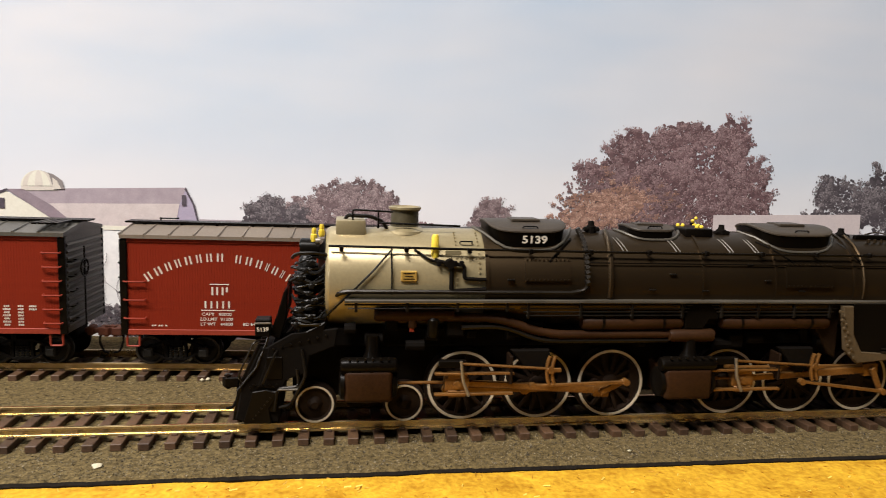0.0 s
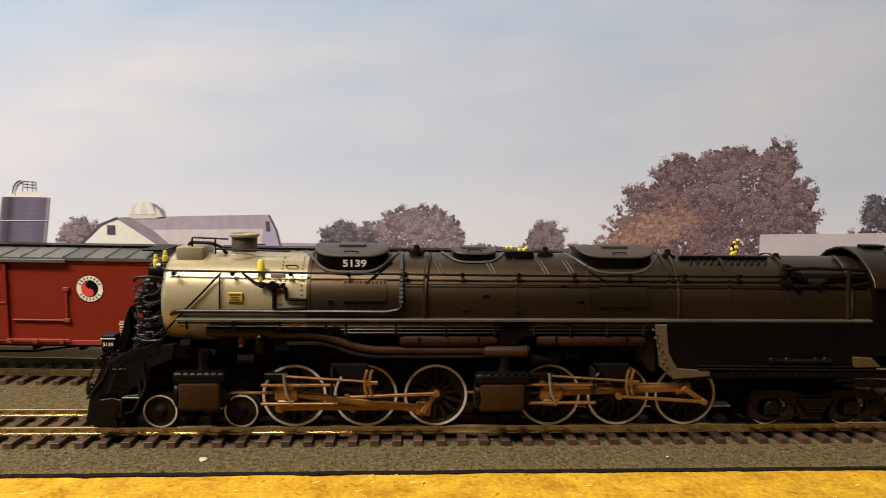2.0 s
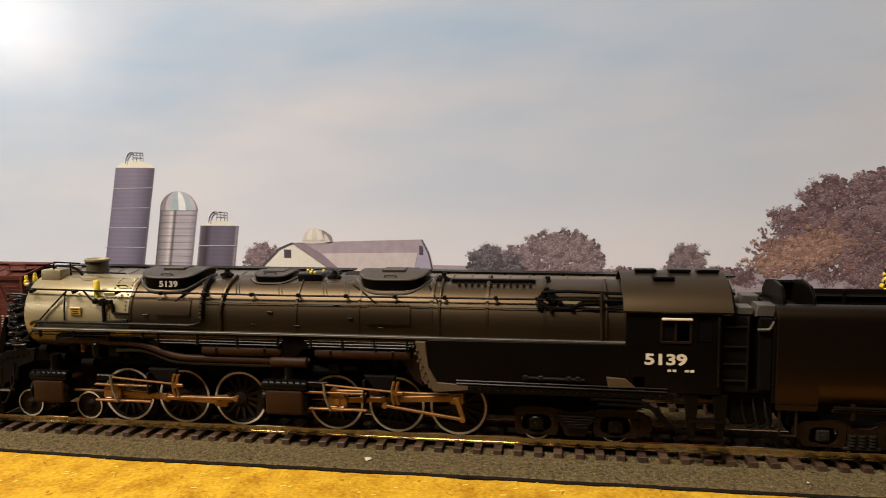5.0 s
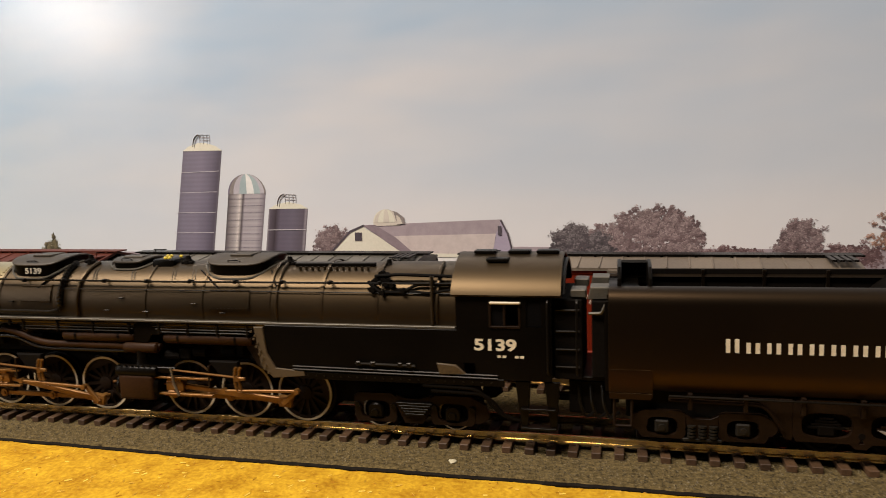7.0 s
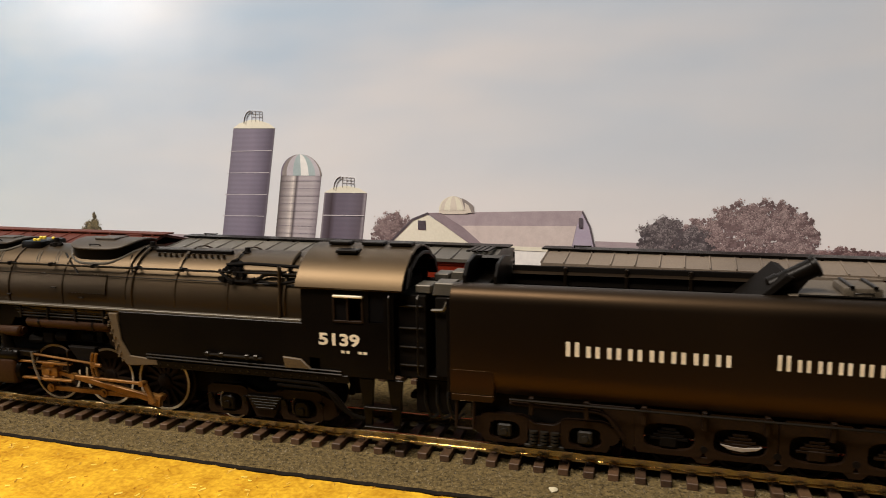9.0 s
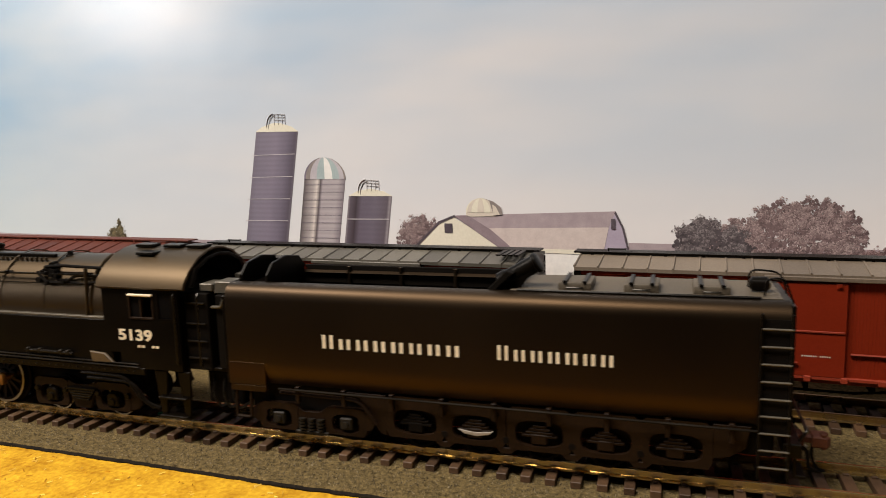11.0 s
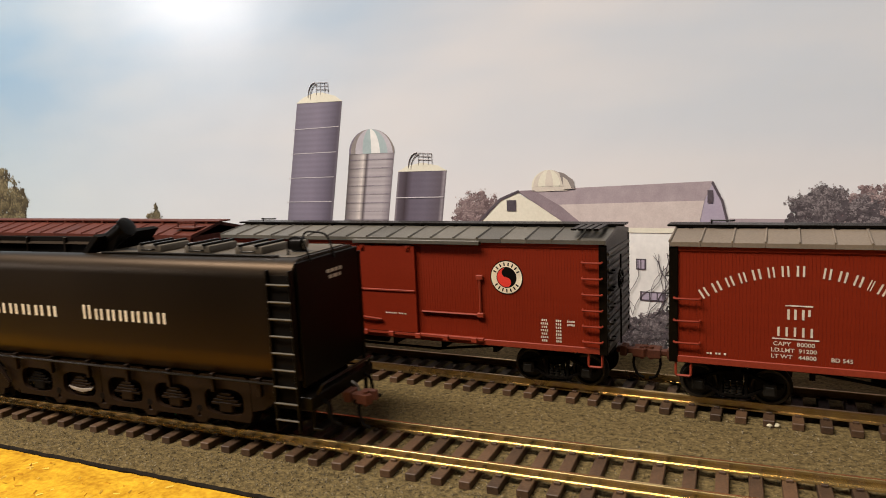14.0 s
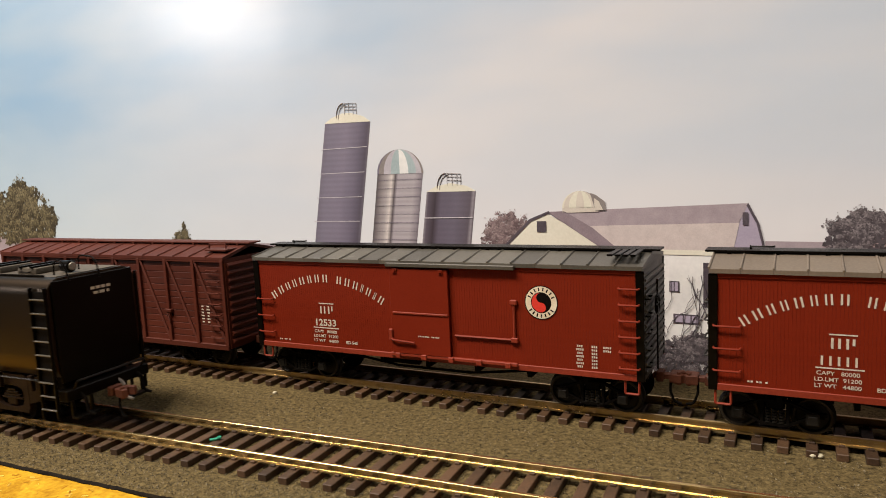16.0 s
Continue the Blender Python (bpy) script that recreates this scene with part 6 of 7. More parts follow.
        for i in range(len(us) - 1):
            for j in range(len(ws) - 1):
                if (i, j) not in ((0, 0), (2, 2), (4, 2)):
                    bm.faces.new((grid[i][j], grid[i + 1][j], grid[i + 1][j + 1], grid[i][j + 1]))
        bmesh.ops.recalc_face_normals(bm, faces=bm.faces)
        ex = bmesh.ops.extrude_face_region(bm, geom=bm.faces[:])
        bmesh.ops.translate(bm, vec=(0, b - a, 0), verts=[g for g in ex["geom"] if isinstance(g, bmesh.types.BMVert)])
        bmesh.ops.recalc_face_normals(bm, faces=bm.faces)
        part("cab_side", bm, BLACK, LOCO, "black cab side with road number")
        fr = bmesh.new()
        for u in (308.0, 312.4, 317.0):
            box(fr, u - 0.35, u + 0.35, s * 16.5 - 0.6, s * 16.5 + 0.6, 36.2, 44.6, 0.1)
        box(fr, 308, 317, s * 16.5 - 0.7, s * 16.5 + 0.7, 36.0, 36.7, 0.1)
        part("window_frame", fr, GRIME, LOCO)
        for u0, u1 in ((308.3, 312.2), (319.1, 323.5)):
            part("pane", box(bmesh.new(), u0, u1, s * 16.35 - 0.15, s * 16.35 + 0.15, 36.6, 44.5), GLASS, LOCO)
        part("arm_rest", box(bmesh.new(), 308.0, 317.4, s * 17.3 - 0.5, s * 17.3 + 0.5, 43.5, 44.3, 0.25), CREAM, LOCO, "cream window shade bar")
    part("cab_back", box(bmesh.new(), x1 - 0.6, x1, -13, 13, z0, ze - 4), DARK, LOCO)
    # solid dark block added in place of the shade inside the cab
    part("cab_interior", box(bmesh.new(), x0 + 1, x1 - 1, -13.5, 13.5, z0, 46), DARK, LOCO)
    prof = [(-18.0, 46.4), (-17.0, 48.4), (-14.2, 51.6), (-9, 55.2), (-4, 56.8), (0, 57.3)]
    outer = prof + [(-u, w) for u, w in prof[-2::-1]]
    inner = [(u * 0.95, w - 0.7) for u, w in reversed(outer)]
    part("cab_roof", prism(bmesh.new(), outer + inner, "x", x0 - 1.5, 329.6, 0.15), BOILER, LOCO, "black arched cab roof")
    part("roof_extension", prism(bmesh.new(), [(-15.4, 46.4), (-12.4, 51.8), (-6, 54.6), (0, 55.4), (6, 54.6), (12.4, 51.8), (15.4, 46.4), (13.6, 46.4), (11, 51), (5.6, 53.6), (0, 54.4), (-5.6, 53.6), (-11, 51), (-13.6, 46.4)], "x", 329.0, 330.6, 0.15), BLACK, LOCO)
    for x, yy in ((301, -2), (306, -8.0), (312, -2), (321, -2)):
        z = 57.1 if abs(yy) < 4 else 55.4
        part("roof_hatch", box(bmesh.new(), x, x + 7.0, yy - 2, yy + 2.4, z, z + 1.0, 0.25), BLACK, LOCO)
    lettering("cab_number", "5139", 3.5, CREAM, LOCO, 309.4, y - 0.62, 30.6, wide=1.35, bold=0.045)
    part("small_marks", bars_mesh("c", [(310.6, 27.2, 1.1, 0.8, 0), (312.2, 27.2, 1.1, 0.8, 0), (316.0, 27.2, 1.2, 0.8, 0), (317.6, 27.2, 1.2, 0.8, 0)], CREAM, y - 0.55), CREAM, LOCO)
    for x in (325.4, 334.0):
        part("grab_rail", pipe(bmesh.new(), bend([(x, y - 0.2, 22), (x, y - 1.2, 23), (x, y - 1.2, 44), (x, y - 0.2, 45)], 0.5), 0.35, 6), PIPE, LOCO)
    part("rear_wall", box(bmesh.new(), 327, 335.5, -14.2, 14.2, 20, 44.6, 0.3), DARK, LOCO)
    rg = bmesh.new()
    for z in (24, 29.4, 35, 41.5):
        pipe(rg, [(327.6, -14.8, z), (334.6, -14.8, z)], 0.35, 6)
    part("rear_rungs", rg, PIPE, LOCO)
    # hanging cab steps
    for x in (317.6, 326.4):
        part("step_bracket", prism(bmesh.new(), [(x - 2.4, 19.6), (x + 2.4, 19.6), (x + 1.3, 4.4), (x - 0.6, 4.4)], "y", y - 0.2, y + 0.9, 0.2), BLACK, LOCO)
    st = bmesh.new()
    for z in (5.0, 11.0):
        box(st, 317, 327.4, y - 1.4, y + 2.2, z - 0.35, z + 0.35, 0.1)
    part("cab_step", st, BLACK, LOCO)
    # curved pipes under the cab
    for dx, z in ((0, 0), (2.6, -1.6)):
        part("drop_pipe", pipe(bmesh.new(), bend([(286 + dx, y - 0.4, 17 + z), (304 + dx, y - 0.4, 16.6 + z), (309 + dx, y - 0.4, 10 + z), (314 + dx, y - 0.2, 7)], 4, 5), 0.6, 8), BLACK, LOCO)
    # trailing truck
    for s in (-1, 1):
        y2 = s * 12.6
        tf = bmesh.new()
        for x in (268.5, 294.5):
            bay(tf, x, 7.0, 7.2, (3.0, 12.6), 5.0, 3.1, y2 - 0.8, y2 + 0.8)
        prism(tf, [(275.6, 12.6), (279, 11.2), (284, 11.2), (287.4, 12.6), (287.4, 8.6), (284.6, 2.8), (278.4, 2.8), (275.6, 8.6)], "y", y2 - 0.7, y2 + 0.7, 0.25)
        prism(tf, [(301.6, 12.2), (305.4, 10.2), (306.6, 6.0), (304.0, 4.0), (301.6, 3.6)], "y", y2 - 0.7, y2 + 0.7, 0.25)
        part("trailing_truck", tf, GRIME, LOCO, "dull brown-black trailing truck frame")
    for x in (268.5, 294.5):
        tg = bmesh.new()
        prism(tg, [(x - 2.4, 4.4), (x + 2.4, 4.4), (x + 2.4, 8.0), (x + 1.2, 9.2), (x - 1.2, 9.2), (x - 2.4, 8.0)], "y", -13.8, -12.4, 0.4)
        lathe(tg, [(-14.4, 1.1), (-13.7, 1.4)], "y", (x, 0, 6.2), 12)
        part("axle_box", tg, BLACK, LOCO)
    for x in (262.5, 274.8, 288.6, 301.0):
        part("truck_bolt", lathe(bmesh.new(), [(-14.2, 0.9), (-13.3, 1.1)], "y", (x, 0, 8.6), 8), BLACK, LOCO)
    tg = bmesh.new()
    for k in range(5):
        box(tg, 276 + k * 0.7, 288 - k * 0.7, -14.4, -13.3, 9.4 - k * 0.9, 10.1 - k * 0.9, 0.1)
    part("leaf_spring", tg, BLACK, LOCO)


rear_end()


def driver_mesh():
    """A spoked driving wheelset with counterweights."""
    r = 10.05
    bm = bmesh.new()
    for s in (-1, 1):
        lathe(bm, [(s * 6.4, r + 0.7), (s * 7.0, r + 0.7), (s * 7.3, r), (s * 9.2, r), (s * 9.2, r * 0.86), (s * 8.0, r * 0.84), (s * 7.0, r * 0.84)], "y", n=44, caps=False)
        lathe(bm, [(s * 7.0, 2.6), (s * 9.2, 2.4), (s * 9.6, 1.6)], "y", n=16)
        lathe(bm, [(s * 7.2, r * 0.86), (s * 7.3, 0.5)], "y", n=24, caps=False)
        w = [(8.7 * math.cos(math.radians(a)), 8.7 * math.sin(math.radians(a))) for a in range(135, 226, 10)]
        prism(bm, w, "y", s * 7.4, s * 8.8)
        lathe(bm, [(s * 8.4, 1.7), (s * 9.6, 1.5)], "y", (4.7, 0, 0), 12)
    pipe(bm, [(0, -7, 0), (0, 7, 0)], 1.4, 10)
    bmesh.ops.recalc_face_normals(bm, faces=bm.faces)
    return bm


def spoke_mesh():
    bm = bmesh.new()
    p = [(2.0, 0.6), (8.7, 0.42), (8.7, -0.42), (2.0, -0.6)]
    prism(bm, [(u, w) for u, w in p], "y", -8.6, -7.35)
    return bm


def white_ring(r, y, w):
    return lathe(bmesh.new(), [(y, r), (y - 0.12, r - 0.05), (y - 0.12, r - w), (y, r - w - 0.05)], "y", n=44, caps=False)


def wheels():
    first = None
    for dr, ph in ((DRIVERS_FRONT, 0.0), (DRIVERS_REAR, -90.0)):
        for x in dr:
            if first is None:
                ob = part("driving_wheelset", driver_mesh(), WHEEL, LOCO)
                ring = part("tyre_ring", white_ring(9.95, -9.22, 0.75), TYRE, ob, "white-painted tyre rim")
                sp = part("spoke", spoke_mesh(), WHEEL, ob)
                first = (ob, ring, sp)
            else:
                ob = again(first[0], LOCO, Matrix())
                again(first[1], ob, Matrix())
                again(first[2], ob, Matrix())
            for k in range(1, 14):
                again(first[2], ob, pose(0, 0, 0, 0, 360 * k / 14, 0))
            MOVING.append((ob, "roll", x, 10.05, ph))
    for x in (76.3, 101.0):
        ob = part("leading_wheelset", wheelset_mesh(5.3), WHEEL, LOCO)
        part("tyre_ring", white_ring(5.25, -9.62, 0.55), TYRE, ob, "white-painted tyre rim")
        MOVING.append((ob, "roll", x, 5.3, 0))
    for x in (268.5, 294.5):
        ob = part("trailing_wheelset", wheelset_mesh(5.6), DARK, LOCO)
        part("tyre_ring", white_ring(5.55, -9.62, 0.45), TYRE, ob)
        MOVING.append((ob, "roll", x, 5.6, 0))


wheels()


def rods():
    for dr, ph in ((DRIVERS_FRONT, 0.0), (DRIVERS_REAR, -90.0)):
        for s in (-1, 1):
            # side rod, about the middle driver's crank pin
            bm = bmesh.new()
            y = s * 12.2
            for a, b in ((dr[0] - dr[1], 0), (0, dr[2] - dr[1])):
                prism(bm, [(a, -0.9), (b, -0.9), (b, 0.9), (a, 0.9)], "y", y - 0.6, y + 0.6, 0.2)
            for a in (dr[0] - dr[1], 0, dr[2] - dr[1]):
                lathe(bm, [(y - 1.0, 1.5), (y + 1.0, 1.5)], "y", (a, 0, 0), 14)
                lathe(bm, [(y - 1.4, 0.7), (y + 3.0 * -s, 0.7)], "y", (a, 0, 0), 10)
            ob = part("side_rod", bm, BRASS, LOCO, "dusty brass side rod")
            MOVING.append((ob, "crank", dr[1], s, ph))
        s, y = -1, -14.2
        length = dr[2] - dr[0] - 2.0
        bm = bmesh.new()
        prism(bm, [(-length, -0.8), (-2, -1.15), (-2, 1.15), (-length, 0.8)], "y", y - 0.7, y + 0.7, 0.2)
        box(bm, -2.6, 2.2, y - 1.0, y + 1.0, -2.0, 2.0, 0.5, 2)
        lathe(bm, [(y - 1.5, 1.15), (y + 1.4, 1.15)], "y", (0, 0, 0), 14)
        lathe(bm, [(y - 1.8, 0.55), (y - 1.4, 0.65)], "y", (0, 0, 0), 6)
        ob = part("main_rod", bm, BRASS, LOCO, "dusty brass main rod")
        MOVING.append((ob, "main", dr[2], length, ph))
        bm = bmesh.new()
        box(bm, -3.4, 3.4, y - 1.6, y + 1.2, -1.9, 1.9, 0.4, 2)
        box(bm, -2.6, 2.6, y - 2.0, y + 1.2, 1.6, 3.0, 0.3)
        box(bm, -2.6, 2.6, y - 2.0, y + 1.2, -3.6, -1.6, 0.3)
        lathe(bm, [(y - 2.4, 1.0), (y - 1.4, 1.0)], "y", (0, 0, 0), 12)
        pipe(bm, [(-3, y, 0.2), (-26, y, 0.2)], 0.45, 8)
        ob = part("crosshead", bm, BRASS, LOCO, "brass crosshead with piston rod")
        MOVING.append((ob, "crosshead", dr[2], length, ph))
        # eccentric rod from the return crank to the link's foot
        bm = bmesh.new()
        span = 27.0
        y = -16.8
        prism(bm, [(-span, -0.4), (0, -0.5), (0, 0.5), (-span, 0.4)], "y", y - 0.5, y + 0.5, 0.15)
        for a in (-span, 0):
            lathe(bm, [(y - 0.8, 0.95), (y + 0.8, 0.95)], "y", (a, 0, 0), 10)
        ob = part("eccentric_rod", bm, BRASS, LOCO)
        MOVING.append((ob, "eccentric", dr[2], span, ph))
        bm = prism(bmesh.new(), [(-0.9, 0.9), (0.9, 0.9), (0.8, -7.4), (-0.8, -7.4)], "y", -16.2, -15.2, 0.25)
        ob = part("return_crank", bm, BRASS, LOCO)
        MOVING.append((ob, "return", dr[2], 0, ph))


rods()

# ---- the tender, in the same space as the locomotive ----
TENDER = thing("tender", "long black tender with cream lettering and brown-tinted lower edge", "tender")
DECK = material("dusty_deck", (0.042, 0.032, 0.021), (0.115, 0.090, 0.060), 0.6, 0.0, 40, 1500, 0.15)


def band_material():
    """Black paint with a brown band that fades upwards: the yellow board's reflection put into the colour."""
    m = material("tender_black_road_dust", (0.0016, 0.0012, 0.0009), (0.0038, 0.0029, 0.0021), 0.42, 0.0, 20, 1500, 0.03, spec=0.42)
    nd, ln = m.node_tree.nodes, m.node_tree.links
    b = nd["Principled BSDF"]
    src = b.inputs["Base Color"].links[0].from_socket
    tc, sep, mr, mx = nd.new("ShaderNodeTexCoord"), nd.new("ShaderNodeSeparateXYZ"), nd.new("ShaderNodeMapRange"), nd.new("ShaderNodeMixRGB")
    ln.new(tc.outputs["Object"], sep.inputs[0])
    ln.new(sep.outputs["Z"], mr.inputs["Value"])
    mr.inputs["From Min"].default_value, mr.inputs["From Max"].default_value = 0.0262, 0.0172
    band = nd.new("ShaderNodeValToRGB")
    band.color_ramp.interpolation = "EASE"
    e = band.color_ramp.elements
    e[0].position, e[0].color, e[1].position, e[1].color = 0.0, (0, 0, 0, 1), 0.62, (1, 1, 1, 1)
    last = e.new(1.0)
    last.color = (0.15, 0.15, 0.15, 1)
    ln.new(mr.outputs[0], band.inputs[0])
    ln.new(band.outputs[0], mx.inputs[0])
    ln.new(src, mx.inputs[1])
    mx.inputs[2].default_value = (0.014, 0.0048, 0.0014, 1)
    ln.new(mx.outputs[0], b.inputs["Base Color"])
    b.inputs["Specular Tint"].default_value = (1.0, 0.64, 0.36, 1)
    return m


TEND = band_material()

TX0, TX1, TW = 343.0, 498.5, 16.3


def tender_body():
    # rounded shoulder profile of one side, then the whole rear tank
    def shell(s):
        return [(s * (TW - 2.6), 17.4), (s * (TW - 1.5), 18.6), (s * (TW - 0.65), 20.4), (s * (TW - 0.15), 22.6), (s * TW, 24.6), (s * TW, 43.4)] + [(s * (TW - 5 + 5 * math.cos(radians(q))), 43.4 + 5 * math.sin(radians(q))) for q in range(9, 91, 9)]
    full = shell(-1) + shell(1)[::-1]
    part("tank", prism(bmesh.new(), [(u * 0.985, w - 0.1) for u, w in full], "x", 428.0, TX1 - 0.2), TEND, TENDER, "black water tank with rounded shoulders")
    for s in (-1, 1):
        o = shell(s)
        i = [(u - s * 1.2, w - (0.8 if w > 43.6 else 0)) for u, w in o][::-1]
        part("bunker_side", prism(bmesh.new(), o + i, "x", TX0, TX1, 0.15), TEND, TENDER, "black bunker side sheet")
        part("side_block", box(bmesh.new(), TX0, 355.6, min(s * TW, s * (TW - 2.4)), max(s * TW, s * (TW - 2.4)), 17.35, 24.4, 0.1), TEND, TENDER)
    part("bunker_floor", box(bmesh.new(), TX0 + 1, 428, -TW + 3.2, TW - 3.2, 17.5, 33.0), DARK, TENDER)
    part("front_sheet", box(bmesh.new(), TX0 - 0.4, TX0 + 0.8, -TW + 2.8, TW - 2.8, 17.4, 46.2, 0.2), TEND, TENDER)
    # curved bunker head, inner coal boards and sloped rear sheet
    head = [(-12.0, 45.6), (-11.4, 50.4), (-8, 53.6), (0, 54.8), (8, 53.6), (11.4, 50.4), (12.0, 45.6)]
    part("bunker_head", prism(bmesh.new(), head, "x", 345.6, 346.8, 0.2), BLACK, TENDER)
    part("bunker_head", prism(bmesh.new(), head, "x", 354.6, 355.6, 0.2), BLACK, TENDER)
    part("head_cover", prism(bmesh.new(), [(8, 53.4), (11.4, 50.2), (12.0, 45.6), (10.8, 45.6), (10.2, 49.8), (7.4, 52.6)], "x", 346.8, 354.6, 0.1), BLACK, TENDER)
    part("coal_board", box(bmesh.new(), 355.7, 428, 11.2, 12.2, 44, 50.0, 0.2), DARK, TENDER)
    part("slope_sheet", prism(bmesh.new(), [(408, 33), (410, 33), (431, 53.0), (429, 53.6)], "y", -11.5, 11.5, 0.2), DARK, TENDER)
    for x in (372, 390, 408):
        part("stay", box(bmesh.new(), x - 0.5, x + 0.5, 10.2, 11.2, 38, 49.8, 0.1), TEND, TENDER)
    br = part("stoker_drum", lathe(bmesh.new(), [(0, 2.0), (0.6, 2.8), (3.0, 2.8), (3.2, 2.5), (11.4, 2.5), (11.6, 2.9), (12.6, 2.9), (13, 2.0)], "x", n=20), BLACK, TENDER)
    br.matrix_basis = pose(426.0 * MM, -6.4 * MM, 49.2 * MM, 0, -30, 0)
    part("drum_bracket", prism(bmesh.new(), [(424, 48.0), (432, 48.0), (436.5, 54.4), (434, 55.2)], "y", -8.6, -8.0, 0.1), BLACK, TENDER)
    part("deck", box(bmesh.new(), 430, TX1 - 1.5, -11.6, 11.6, 48.32, 48.6, 0.1), DECK, TENDER, "dusty grey-brown tank deck")
    # deck hatches with strap hinges
    for x in (447, 464, 481):
        h = part("water_hatch", box(bmesh.new(), x - 4.4, x + 4.4, -9.4, 2.2, 48.2, 50.6, 0.5, 2), DECK, TENDER)
        for dx in (-2.6, 2.6):
            st = bmesh.new()
            box(st, x + dx - 0.5, x + dx + 0.5, -9.8, 2.6, 50.5, 51.2, 0.15)
            part("hinge_strap", st, BLACK, h)
        gp = pipe(bmesh.new(), bend([(x - 2, -9.4, 49.4), (x - 2, -10.4, 49.4), (x + 2, -10.4, 49.4), (x + 2, -9.4, 49.4)], 0.4, 2), 0.25, 5)
        part("hatch_grip", gp, PIPE, h)
    part("deck_rail", pipe(bmesh.new(), [(432, -11.8, 48.7), (492, -11.8, 48.7)], 0.35, 5), BLACK, TENDER)
    # deck pipes and rear fittings
    part("deck_pipe", pipe(bmesh.new(), bend([(493, -9, 48.2), (493.4, -9, 53.0), (497.4, -9, 53.2), (499.6, -9, 47)], 2.4, 5), 0.28, 6), BLACK, TENDER)
    part("deck_pipe", pipe(bmesh.new(), bend([(490.4, 2, 48.2), (490.4, 2, 53.4), (498, 2, 52.8), (499.8, 2, 46.4)], 2.4, 5), 0.28, 6), BLACK, TENDER)
    part("backup_lamp", lathe(bmesh.new(), [(490, 1.0), (490.6, 1.8), (494.2, 1.9), (494.6, 1.5)], "x", (0, -3.5, 50.6), 14), BLACK, TENDER)
    part("lamp_lens", lathe(bmesh.new(), [(494.6, 1.4), (494.9, 1.2)], "x", (0, -3.5, 50.6), 14), STEEL, TENDER)
    part("rear_sheet", box(bmesh.new(), TX1, TX1 + 0.9, -TW + 1.4, TW - 1.4, 16, 47.6, 0.2), BLACK, TENDER, "flat black tender rear sheet")
    part("rear_marks", bars_mesh_x([(-1, 43.2, 1.5, 0.9), (1, 43.2, 1.5, 0.9), (3, 43.2, 1.5, 0.9), (5, 43.2, 1.5, 0.9), (0, 41.6, 1.6, 0.9), (2.4, 41.6, 2.0, 0.9), (4.6, 41.6, 1.0, 0.9)], TX1 + 0.92), WHITE, TENDER, "small white bars of unreadable lettering")
    # rear corner ladders
    for s in (-1, 1):
        ld = part("ladder", box(bmesh.new(), TX1 - 6.9, TX1 - 6.3, s * (TW + 0.55) - 0.6, s * (TW + 0.55) + 0.6, 5.0, 46.0, 0.15), BLACK, TENDER)
        part("rail", box(bmesh.new(), TX1 - 0.3, TX1 + 0.3, s * (TW + 0.55) - 0.6, s * (TW + 0.55) + 0.6, 5.0, 46.0, 0.15), BLACK, ld)
        part("backing", box(bmesh.new(), TX1 - 6.6, TX1 + 0.1, s * (TW + 0.1) - 0.12, s * (TW + 0.1) + 0.12, 16.6, 44.6, 0.05), DARK, ld)
        for k in range(9):
            rg = pipe(bmesh.new(), [(TX1 - 6.6, s * (TW + 1.0), 8 + k * 4.3), (TX1 + 0.1, s * (TW + 1.0), 8 + k * 4.3)], 0.3, 6)
            part("rung", rg, EDGE if s < 0 else BLACK, ld)
    # lettering: two rows of cream letter bars, first letters taller
    y = -TW - 0.02
    items = []
    for x0, x1, n in ((374.4, 417.6, 8), (426.6, 458.4, 7)):
        w = (x1 - x0) / n
        for k in range(n):
            h = 4.3 if k == 0 else 3.3
            base = 30.2
            cx = x0 + w * (k + 0.5)
            ww = w * 0.82
            for dx in (-ww * 0.27, ww * 0.27):
                items.append((cx + dx, base + h / 2, ww * 0.26, h * 0.94, 0))
    part("lettering", bars_mesh("t", items, CREAM, y), CREAM, TENDER, "two rows of cream letter-sized bars")


def bars_mesh_x(items, x):
    bm = bmesh.new()
    for y, z, w, h in items:
        box(bm, x - 0.02, x + 0.06, y - w / 2, y + w / 2, z - h / 2, z + h / 2)
    return bm


tender_body()


